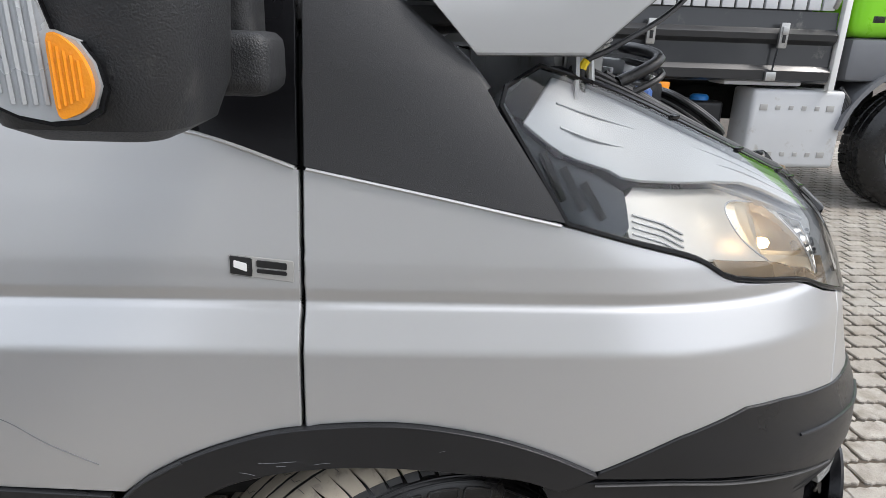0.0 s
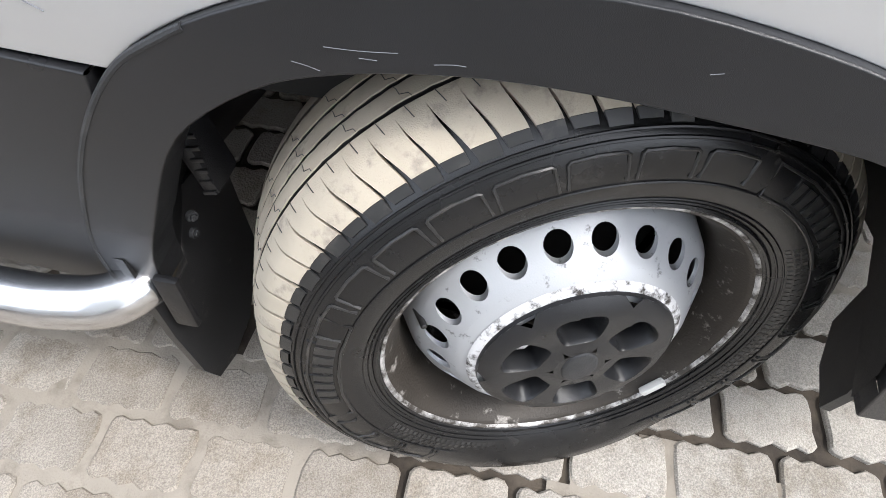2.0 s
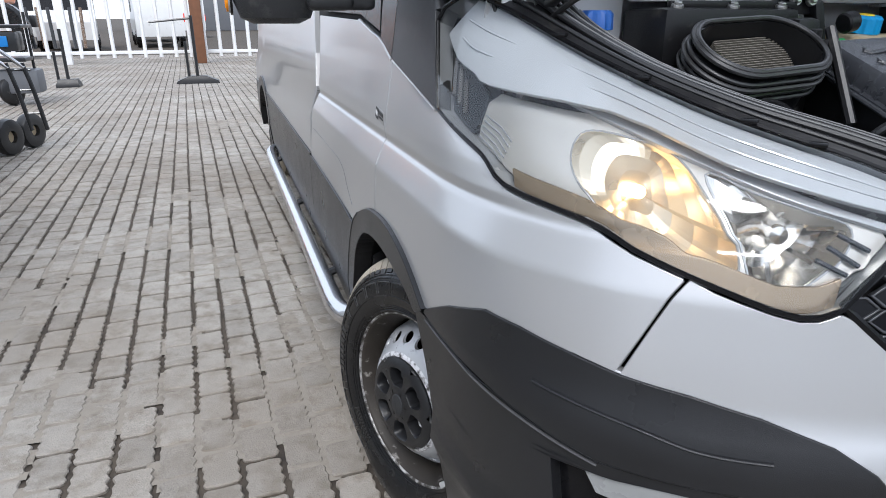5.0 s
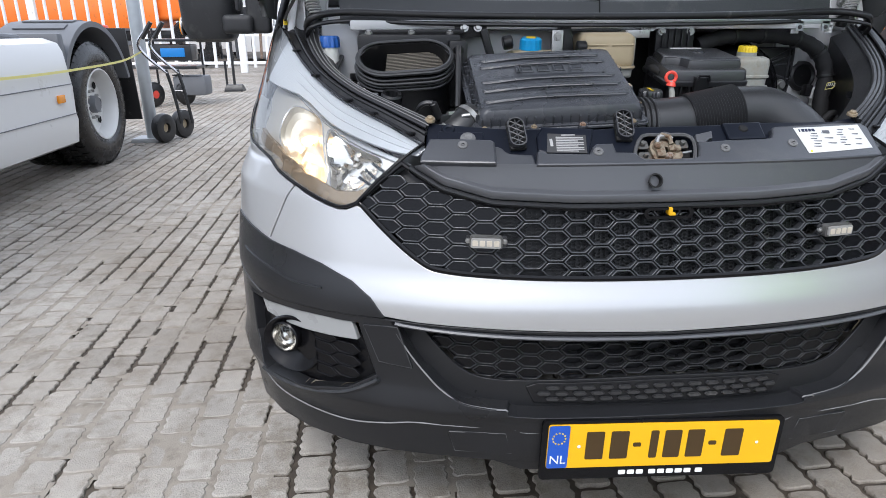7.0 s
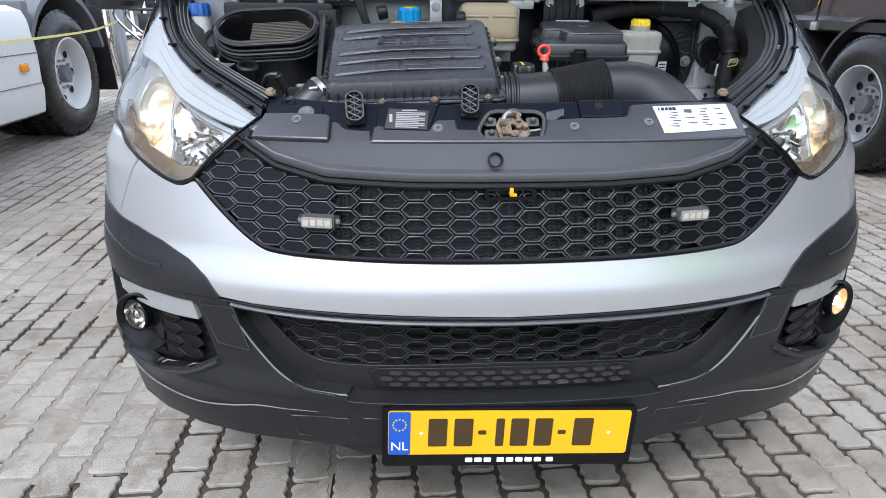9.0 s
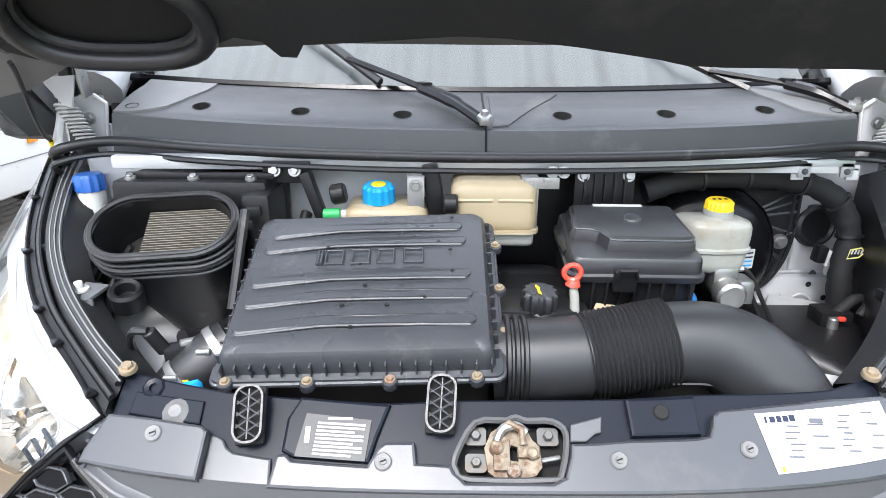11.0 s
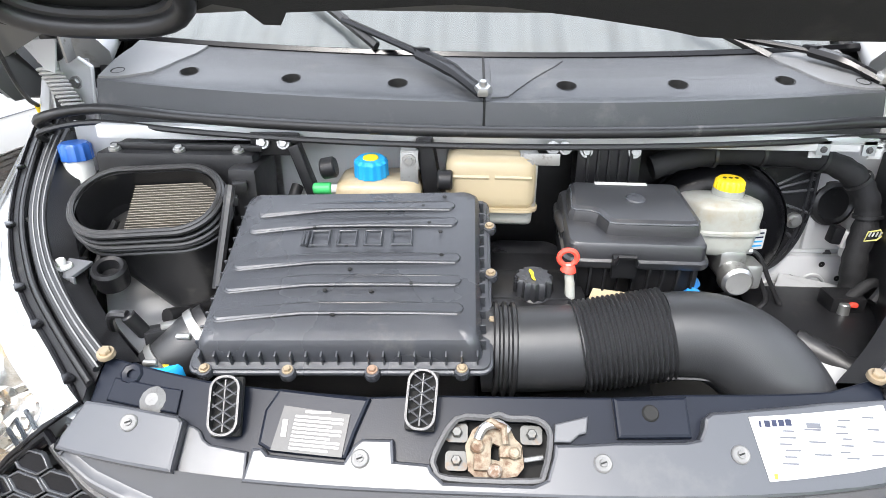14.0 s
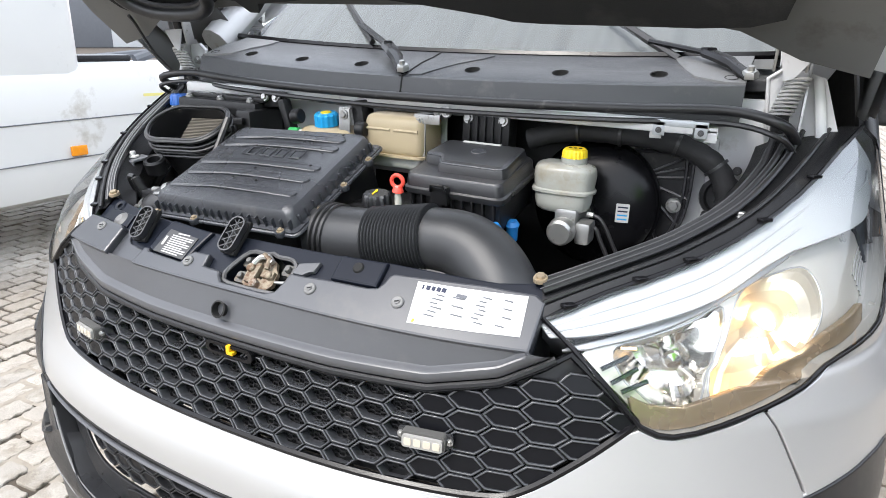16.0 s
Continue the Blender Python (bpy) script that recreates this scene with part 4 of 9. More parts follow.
    for outline, lit in ((open1, True), (open2, False)):
        rim = [skin(sd * q, z, -0.036) for q, z in outline]
        mid = sum(rim, Vector()) / len(rim)
        back = Vector((0, .034, -.006)) + Vector((sd * .014, 0, 0))
        rings = [rim]
        for t, s_ in ((.25, .97), (.55, .88), (.8, .70), (.95, .42), (1.0, .14), (1.0, .02)):
            rings.append([mid + (p - mid) * s_ + back * t + Vector((0, -(p - mid).y * s_ * t * .9, 0)) for p in rim])
        # the lit bowl takes the glow-tinted copy, the unlit one plain chrome
        part("reflector", loft(bmesh.new(), rings, caps=False), REFLECT if lit else CHROME, lamp, "reflector bowl, tinted with warm glow where lit", 5 if lit else 9)
        part("rim", tube(bmesh.new(), rim, .0018, 6, True), LAMPGREY, lamp)
        tip = mid + back * .12
        part("bulb", lathe(bmesh.new(), [(.0005, .0), (.008, .004), (.010, .012), (.010, .034)], axis(tip, back), 12), BULB if lit else CHROME, lamp, "glowing halogen bulb" if lit else "unlit bulb")
        if not lit:
            part("bulb_shield", lathe(bmesh.new(), [(.0005, -.010), (.012, -.008), (.014, .0), (.012, .003)], axis(tip, back), 14), CHROME, lamp)
        for k in range(0 if lit else 7):
            a = rim[(3 + k * 6) % len(rim)]
            p0, p1 = mid + (a - mid) * .86 + back * .42, mid + (a - mid) * .55 + back * .74
            part("facet", tube(bmesh.new(), [p0, p1], .004, 5), CHROME, lamp)
    for k in range(5):
        part("bowl_flute", tube(bmesh.new(), [skin(sd * q, z, -.034) for q, z in (G(.784, 1.074 - .009 * k), G(.735, 1.062 - .009 * k), G(.700, 1.046 - .009 * k))], .0016, 5), LAMPGREY, lamp)
    for k in range(3):
        a, b = F(.625 - .016 * k, .925 + .016 * k), F(.655 - .016 * k, .945 + .016 * k)
        part("fin", tube(bmesh.new(), [skin(sd * a[0], a[1], -.030), skin(sd * b[0], b[1], -.030)], .0035, 6), SMOKE, lamp)

# ---- lock carrier and its covers ----
def sl(x, s, h=0.0):
    """A place on the sloping lock carrier: s metres up the slope, h above it."""
    k = .034 * (abs(x) / .45) ** 3
    return Vector((x, .213 + k + s * .773 - h * .634, .969 + s * .634 + h * .773))


def shrink(poly, d):
    """Moves an outline inwards by d."""
    n = len(poly)
    turn = 1 if sum(poly[i][0] * poly[(i + 1) % n][1] - poly[(i + 1) % n][0] * poly[i][1] for i in range(n)) > 0 else -1
    out = []
    for i in range(n):
        p, a, b = Vector(poly[i]), Vector(poly[i - 1]), Vector(poly[(i + 1) % n])
        e, f = (p - a).normalized(), (b - p).normalized()
        m = Vector((-(e + f).y, (e + f).x)).normalized() * turn
        k = max(.5, m.dot(Vector((-e.y, e.x)) * turn))
        out.append(tuple(p + m * (d / k)))
    return out


def slab(poly, h0, h1, holes=(), step=0.06, bevel=0.0):
    """A plate on the carrier's slope from an outline in (x, s), with softened upper edges."""
    bm = bmesh.new()
    loops = [shrink(poly, bevel) if bevel else list(poly)] + [list(h) for h in holes]
    v2 = [bm.verts.new((p[0], p[1], 0)) for lp in loops for p in lp]
    for t in tessellate_polygon([[Vector((p[0], p[1], 0)) for p in lp] for lp in loops]):
        if len(set(t)) == 3:
            bm.faces.new([v2[i] for i in t])
    for k in range(-10, 11):
        bmesh.ops.bisect_plane(bm, geom=bm.verts[:] + bm.edges[:] + bm.faces[:], plane_co=(k * step, 0, 0), plane_no=(1, 0, 0), dist=1e-5)
    for v in bm.verts:
        v.co = sl(v.co.x, v.co.y, h1)

    def wall(rows):
        fine = []
        for lp, h in rows:
            out = []
            for p, q in zip(lp, list(lp[1:]) + [lp[0]]):
                out.append((p, q))
            fine.append((out, h))
        counts = [max(1, int(math.hypot(q[0] - p[0], q[1] - p[1]) / .03)) for p, q in fine[0][0]]
        rings = [[sl(p[0] + (q[0] - p[0]) * i / c, p[1] + (q[1] - p[1]) * i / c, h) for (p, q), c in zip(out, counts) for i in range(c)] for out, h in fine]
        loft(bm, rings, caps=False)

    if bevel:
        wall([(list(poly), h0), (list(poly), h1 - bevel), (shrink(poly, bevel * .3), h1 - bevel * .3), (shrink(poly, bevel), h1)])
    else:
        wall([(list(poly), h0), (list(poly), h1)])
    for h in holes:
        wall([(list(h), h0), (list(h), h1)])
    return bm


def grille_top_z(x):
    return float(np.interp(abs(x), [0, .2, .365, .464, .52, .548], [.893, .894, .901, .926, .957, .976]))


def ease(v):
    v = max(0.0, min(1.0, v))
    return v * v * (3 - 2 * v)


xs = [i * .53 / 60 for i in range(-60, 61)]
cols = []
for x in xs:
    z0 = grille_top_z(x) + .004
    low = skin(F(abs(x), z0)[0] * (-1 if x > 0 else 1), z0)
    top = sl(max(-.500, min(.500, x)), .0, .012)
    tall_ = (top - low).length
    col = []
    for d in (0, .002, .005, .010, .016, .021, .0235, .026, .0285, .031, .036, .044, .054, .066, .080):
        d = min(d, tall_)
        near = min(d, (.536 - abs(x)) * .85)
        push = -.007 + .010 * ease(d / .005) + .008 * ease(d / .016) - .012 * ease((near - .022) / .006)
        fade = ease((tall_ - d) / .012)
        col.append(low.lerp(top, d / tall_) + Vector((0, -push * (fade if d > .03 else 1), 0)))
    col.append(top)
    cols.append(col)
bm = bmesh.new()
loft(bm, cols, caps=False, closed=False)
part("front_cover", bm, GREY, van, "grey plastic cover with a raised border above the grille", 30)
lip = [skin(F(abs(x), grille_top_z(x))[0] * (-1 if x > 0 else 1), grille_top_z(x), .001) for x in xs]
part("cover_lip", tube(bmesh.new(), lip, .006, 8), BLACK, van)
LOCKHOLE = [(v.x, v.y) for v in curve([(-.057, .040, 0), (-.033, .081, 0), (.004, .084, 0), (.017, .088, 0), (.030, .084, 0), (.062, .083, 0), (.077, .066, 0), (.068, .022, 0), (.052, .014, 0), (-.040, .014, 0), (-.056, .024, 0)], 3, True)]
part("carrier", slab([(-.50, -.004), (.50, -.004), (.495, .122), (.423, .112), (.30, .116), (.241, .117), (.152, .113), (-.057, .110), (-.137, .105), (-.264, .108), (-.344, .110), (-.464, .120), (-.49, .122)], -.030, 0.0, holes=[LOCKHOLE], bevel=.003), NAVY, van, "dark blue painted lock carrier", 12)
# covers of different height with rounded edges
part("carrier_cover", slab([(-.511, -.004), (-.508, .012), (-.488, .059), (-.43, .062), (-.362, .060), (-.354, .054), (-.356, -.004)], 0.0, .020, bevel=.004), COVERSHADED, van, "grey plastic carrier cover with a clip screw, shaded in colour", 12)
part("carrier_cover", slab([(-.357, -.004), (-.357, .054), (-.345, .053), (-.337, .049), (-.331, .040), (-.322, .035), (-.275, .031), (-.272, -.004)], -.002, .005, bevel=.003), COVERSHADED, van, "low grey plastic cover round the foot, shaded in colour", 12)
mid_cover = [(-.274, -.004), (-.268, .034), (-.256, .036), (-.248, .029), (-.205, .0275), (-.16, .026), (-.150, .045), (-.141, .053), (-.105, .054), (-.102, .030), (-.062, .028), (-.058, .020), (-.045, .009), (.055, .009), (.070, .016), (.078, .040), (.080, .054), (.110, .055), (.149, .058), (.230, .059), (.246, .062), (.252, .072), (.256, .086), (.264, .092), (.33, .095), (.409, .097), (.487, .092), (.504, .08), (.505, -.004)]
part("carrier_cover", slab(mid_cover, -.002, .014, bevel=.004), COVERSHADED, van, "grey plastic carrier cover with screws, shaded in colour", 12)
part("carrier_step", slab([(.154, .063), (.240, .064), (.240, .112), (.152, .110)], -.002, .009, bevel=.004), NAVY, van, "", 12)
part("carrier_step", slab([(-.264, .040), (-.249, .033), (-.158, .030), (-.150, .060), (-.136, .101), (-.248, .107), (-.262, .080)], -.002, .008, bevel=.004), NAVY, van, "", 12)
part("carrier_step", slab([(-.47, .066), (-.372, .064), (-.372, .094), (-.466, .096)], -.002, .004, bevel=.002), NAVY, van, "", 12)
part("carrier_tongue", slab([(.080, .057), (.099, .057), (.110, .066), (.118, .068), (.121, .088), (.082, .078)], .001, .009, bevel=.002), GREY, van, "", 12)
part("step_screw", lathe(bmesh.new(), [(.0004, .003), (.008, .003), (.010, .001), (.0105, -.002)], axis(sl(.194, .092, .009), (0, -.634, .773)), 18), DARK, van)
part("carrier_boss", lathe(bmesh.new(), [(.006, .002), (.012, .0035), (.015, .001), (.016, -.002)], axis(sl(-.445, .104, .001), (0, -.634, .773)), 8), NAVY, van)
part("seal_blob", lathe(bmesh.new(), [(.0004, .006), (.008, .0065), (.013, .003), (.018, .0)], axis(sl(-.405, .076, .004), (0, -.634, .773)), 12), SCREW, van, "smeared clear sealant")
for x, s_, h_ in ((-.421, .043, .0205), (-.141, .030, .0145), (.133, .034, .0145), (.290, .043, .0145)):
    bm = lathe(bmesh.new(), [(.0004, .004), (.004, .004), (.0045, .0025), (.009, .003), (.0105, .0015), (.0108, -.002)], axis(sl(x, s_, h_), (0, -.634, .773)), 18)
    screw = part("clip_screw", bm, SCREW, van)
    part("slot", box(bmesh.new(), sl(x, s_, h_ + .0042), (.0070, .0018, .0012), 0, rotx(39.4) @ rotz(20)), DARK, screw)
hole_c = Vector((-.03, .199, .944))
part("cover_hole", lathe(bmesh.new(), [(.0155, .004), (.0125, .005), (.0115, -.004), (.011, -.02), (.0005, -.02)], axis(hole_c + Vector((0, -.010, 0)), (0, -.9, .38)), 22), DARK, van)
# latch slot with yellow lever in the grille's upper edge
part("slot_frame", prism(bmesh.new(), rounded(.105, .024, .011), .014, Matrix.Translation((0.0, .186, .879)) @ rotx(90), [rounded(.088, .013, .006)]), GLOSS_BLACK, van)
bm = bmesh.new()
box(bm, (.002, .178, .8835), (.008, .02, .016), .002)
box(bm, (.006, .174, .8775), (.014, .012, .006), .002)
part("release_lever", bm, LEVER, van, "yellow bonnet release lever")
# bonnet lock
lock = part("bonnet_lock", slab([(-.060, .010), (.080, .010), (.080, .090), (-.060, .090)], -.030, -.026), DARK, van, "rusty bonnet lock mechanism")
bm = bmesh.new()
lm = Matrix(((1, 0, 0, .012), (0, .773, -.634, sl(.012, .05, -.01).y), (0, .634, .773, sl(.012, .05, -.01).z), (0, 0, 0, 1)))
prism(bm, [(-.030, -.026), (-.020, -.034), (.004, -.034), (.026, -.030), (.034, -.020), (.032, .004), (.024, .012), (.018, .024), (.004, .031), (-.012, .030), (-.026, .020), (-.034, .002)], .008, lm, [[(-.006, -.012), (.006, -.014), (.008, .002), (-.002, .006)]])
box(bm, lm @ Vector((-.014, -.006, .010)), (.020, .040, .012), .003, lm.to_3x3())
box(bm, lm @ Vector((.018, -.004, .010)), (.026, .014, .012), .003, lm.to_3x3())
cyl(bm, lm @ Vector((-.02, 0, .0)), lm @ Vector((-.02, 0, .022)), .009, .008, 12, .002)
cyl(bm, lm @ Vector((.022, -.006, .0)), lm @ Vector((.022, -.006, .02)), .007, .007, 12, .002)
tube(bm, [lm @ Vector(p) for p in ((-.016, .02, .014), (-.004, .028, .020), (.01, .022, .020), (.012, .004, .016))], .005, 8)
part("catch", bm, LOCKSTEEL, lock)
part("claw", tube(bmesh.new(), curve([lm @ Vector(p) for p in ((-.020, .008, .016), (-.012, .022, .018), (.004, .026, .018), (.016, .018, .016))], 4), .0055, 8), ZINC, lock)
part("pivot", cyl(bmesh.new(), lm @ Vector((.0, -.026, .004)), lm @ Vector((.0, -.026, .020)), .009, .008, 12, .002), RUST, lock)
part("cable", tube(bmesh.new(), [lm @ Vector((.034, -.012, .006)), lm @ Vector((.056, -.008, .006))], .003, 8), ZINC, lock)
for px, py in ((-.044, .018), (-.044, -.014), (.044, .018)):
    bm = bmesh.new()
    prism(bm, rounded(.026, .022, .005), .004, lm @ Matrix.Translation((px, py, -.004)))
    cyl(bm, lm @ Vector((px, py, 0)), lm @ Vector((px, py, .009)), .0065, .006, 6, .001)
    part("lock_bolt", bm, HOLDER, lock)
# grey bead for the light caught by the navy hole's edge
part("lock_rim", tube(bmesh.new(), [sl(x, s_, .002) for x, s_ in LOCKHOLE], .0042, 6, True), DULL, van)
# identification plate
PRINT = mat("grey_print", (.09, .095, .11), .5)
idp = part("identification_plate", slab([(-.247, .034), (-.163, .031), (-.158, .080), (-.238, .086)], .0075, .0095), IDFOIL, van, "dark foil plate with printed rows")
bm = bmesh.new()
for k in range(9):
    w = .058 if k % 3 else .046
    x0 = -.226 + .0004 * k
    loft(bm, [[sl(x0, .0365 + k * .0046, h), sl(x0 + w, .0350 + k * .0046, h), sl(x0 + w, .0376 + k * .0046, h), sl(x0, .0391 + k * .0046, h)] for h in (.0096, .0101)])
tagged(part("print", bm, IDPRINT, idp), kind="stuff")
part("mark", box(bmesh.new(), sl(-.234, .060, .0098), (.006, .02, .001), 0, rotx(39.4)), IDPRINT, idp)
part("mark", box(bmesh.new(), sl(-.196, .0805, .0098), (.03, .003, .001), 0, rotx(39.4)), IDPRINT, idp)
# service label
lab = part("service_label", slab([(.318, .013), (.486, .018), (.478, .086), (.307, .085)], .0138, .0148), LABEL, van, "white paper service label")
bm = bmesh.new()
for k, w in enumerate((.0025, .0065, .0055, .0065, .0070)):
    box(bm, sl(.319 + .0085 * k, .0765, .0151), (w, .0075, .0006), 0, rotx(39.4))
part("print", bm, INKBLUE, lab)
part("mark", box(bmesh.new(), sl(.326, .018, .0151), (.004, .006, .0006), 0, rotx(39.4)), YELLOW, lab)
bm = bmesh.new()
for r in range(7):
    for c, (cx_, w) in enumerate(((.345, .020), (.378, .024), (.414, .018), (.452, .022))):
        if (r * 2 + c) % 4 != 1 and not (r < 1 and c == 0):
            box(bm, sl(cx_ + .003 * ((r * 5 + c) % 3), .074 - r * .0072, .0151), (w - .006 * ((r + c) % 2), .0020, .0006), 0, rotx(39.4))
box(bm, sl(.382, .071, .0151), (.018, .006, .0006), 0, rotx(39.4))
tagged(part("print", bm, PRINT, lab), kind="stuff")

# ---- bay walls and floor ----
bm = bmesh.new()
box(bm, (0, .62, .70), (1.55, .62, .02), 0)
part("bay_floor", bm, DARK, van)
bm = bmesh.new()
box(bm, (0, .885, 1.02), (1.60, .02, .56), .005)
bulkhead = part("bulkhead", bm, SILVER_IN, van, "grey painted bulkhead panel")
for x in (.52, .60, .66, -.30, -.05):
    part("rib", box(bmesh.new(), (x, .872, 1.05), (.018, .012, .34), .005), SILVER_IN, bulkhead)
part("pressing", box(bmesh.new(), (.68, .862, .945), (.24, .030, .110), .010), SILVER_IN, bulkhead)
part("recess_edge", tube(bmesh.new(), curve([(.648, .846, .900), (.650, .846, .935), (.662, .846, .954), (.676, .846, .959), (.690, .846, .954), (.702, .846, .935), (.704, .846, .900)], 4), .0035, 6), SILVER_IN, bulkhead)
# flat dark discs paint in the shade of small holes
for x, z in ((.632, .952), (.725, .952), (.688, .982)):
    part("hole", lathe(bmesh.new(), [(.0062, .0004), (.0055, .0006), (.0005, .0004)], axis((x, .8468, z), (0, -1, 0)), 12), DARK, bulkhead)
part("insulation", box(bmesh.new(), (.16, .866, 1.0), (.62, .012, .46), .005), BAY, bulkhead, "black bulkhead insulation")
part("flange", box(bmesh.new(), (-.14, .797, 1.165), (.46, .006, .17), .002), SILVER_IN, bulkhead, "silver painted bulkhead flange")
part("flange", box(bmesh.new(), (-.70, .800, 1.175), (.10, .006, .16), .002), SILVER_IN, bulkhead)
for sd in (1, -1):
    part("inner_panel", box(bmesh.new(), (-sd * .575, .64, .955), (.15, .40, .012), .005, rotz(sd * 30)), SILVER_IN, bulkhead, "silver painted inner wing panel")
PATH_R = [(.488, .342, 1.043), (.56, .405, 1.070), (.645, .500, 1.102), (.712, .605, 1.142), (.752, .715, 1.190), (.765, .80, 1.236)]
for sd in (1, -1):
    # the channel and rubber beads along the wing's inner edge
    cv = curve([(-sd * x, y, z) for x, y, z in PATH_R], 6)
    topedge = [skin(sd * q, z, 0.0) for q, z in LAMP_TOP]
    m_ = len(cv)
    edge = curve([topedge[int(i * (len(topedge) - 1) / 7)] for i in range(8)], 5)
    idx = [i * (len(edge) - 1) / (m_ - 1) for i in range(m_)]
    edge = [edge[int(a)].lerp(edge[min(int(a) + 1, len(edge) - 1)], a - int(a)) for a in idx]
    bm = bmesh.new()
    loft(bm, [edge, [e.lerp(c, .25) + Vector((0, 0, .006)) for e, c in zip(edge, cv)], [e.lerp(c, .55) + Vector((0, 0, -.004)) for e, c in zip(edge, cv)], cv, [c + Vector((sd * .03, .03, -.02)) for c in cv], [c + Vector((sd * .035, .035, -.30)) for c in cv]], caps=False, closed=False)
    part("wing_channel", bm, BAY, van, "black channel along the wing edge")
    for k, (f, r, up) in enumerate(((-.02, .0065, .006), (.14, .0055, .008), (.30, .0055, .007), (.62, .004, .006))):
        pts = [c.lerp(e, f) + Vector((0, 0, up)) for c, e in zip(cv, edge)]
        part("rubber_bead", tube(bmesh.new(), pts, r, 8), RUBBER, van)
        if k in (0, 1, 2):
            # pale line on top of the bead as its painted sheen
            part("bead_edge", tube(bmesh.new(), [p + Vector((sd * .004, -.003, r * .8)) for p in pts[:-3]], .0013 if sd > 0 else .0009, 5), BEADLINE if sd > 0 else DULL, van)
    for i in range(3, m_ - 3, 5):
        part("edge_clip", box(bmesh.new(), edge[i] + Vector((0, 0, .004)), (.014, .022, .006), .002, rotz(sd * 40)), GLOSS_BLACK, van)
    bolt(van, cv[0] + Vector((sd * .004, .0, .012)), (0, -.3, 1), .008, BRASS)
    bolt(van, Vector((-sd * .735, .60, 1.13)), (0, 0, 1), .009, ZINC)
    # side tray and bracket under the beads
    if sd > 0:
        part("side_tray", box(bmesh.new(), (-.725, .75, 1.05), (.08, .14, .14), .02), BAY, van)
    part("tray_bracket", box(bmesh.new(), (-sd * .655, .55, 1.075), (.05, .05, .02), .006), BAY, van)
    bolt(van, Vector((-sd * .655, .55, 1.087)), (0, 0, 1), .009, ZINC)

# ---- cowl, windscreen and wipers ----
def cw(x, y, z):
    return Vector((x, y + .055 * (x / .6) ** 2, z + .012 * (x / .6) ** 2))


cx = [i * .70 / 24 for i in range(-24, 25)]
bm = bmesh.new()
prof = [(.727, 1.236), (.731, 1.272), (.740, 1.3105), (.744, 1.3125), (.752, 1.314), (.79, 1.3265), (.83, 1.338), (.87, 1.3465), (.885, 1.349), (.93, 1.3615), (.935, 1.35)]
holes_x = [-.54, -.345, -.152, .144, .341, .537]


def cowl_z(y):
    return float(np.interp(y, [p[0] for p in prof[1:-1]], [p[1] for p in prof[1:-1]]))


STRIP = (.752, .87)
V = [[bm.verts.new(cw(x, y, z)) for x in cx] for y, z in prof]
for a in range(len(prof) - 1):
    if STRIP[0] - 1e-4 <= prof[a][0] and prof[a + 1][0] <= STRIP[1] + 1e-4:
        continue
    for i in range(len(cx) - 1):
        bm.faces.new((V[a][i], V[a][i + 1], V[a + 1][i + 1], V[a + 1][i]))
cowl = part("cowl_panel", bm, COWL, van, "grey plastic cowl panel below the windscreen", 15)
bm = bmesh.new()
loops = [[(x, STRIP[0]) for x in cx] + [(x, STRIP[1]) for x in reversed(cx)]] + [ring(.0165, 18, x, .800) for x in holes_x]
flat = [bm.verts.new((p[0], p[1], 0)) for lp in loops for p in lp]
for t in tessellate_polygon([[Vector((p[0], p[1], 0)) for p in lp] for lp in loops]):
    if len(set(t)) == 3:
        bm.faces.new([flat[i] for i in t])
for y in (.79, .83):
    bmesh.ops.bisect_plane(bm, geom=bm.verts[:] + bm.edges[:] + bm.faces[:], plane_co=(0, y, 0), plane_no=(0, 1, 0), dist=1e-5)
for x in cx[1:-1]:
    bmesh.ops.bisect_plane(bm, geom=bm.verts[:] + bm.edges[:] + bm.faces[:], plane_co=(x, 0, 0), plane_no=(1, 0, 0), dist=1e-5)
for v in bm.verts:
    v.co = cw(v.co.x, v.co.y, cowl_z(v.co.y))
part("cowl_top", bm, COWL, cowl, "", 40)
# wells are lined near-black, so their shade is put into the colour
for x in holes_x:
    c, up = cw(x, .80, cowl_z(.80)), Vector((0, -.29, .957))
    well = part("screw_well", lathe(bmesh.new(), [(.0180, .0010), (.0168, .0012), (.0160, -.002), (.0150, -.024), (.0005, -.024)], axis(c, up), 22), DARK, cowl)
    part("screw", lathe(bmesh.new(), [(.0005, -.010), (.004, -.010), (.0075, -.012), (.0085, -.022)], axis(c, up), 10), RUST if x in (-.345, -.54) else ZINC, well)


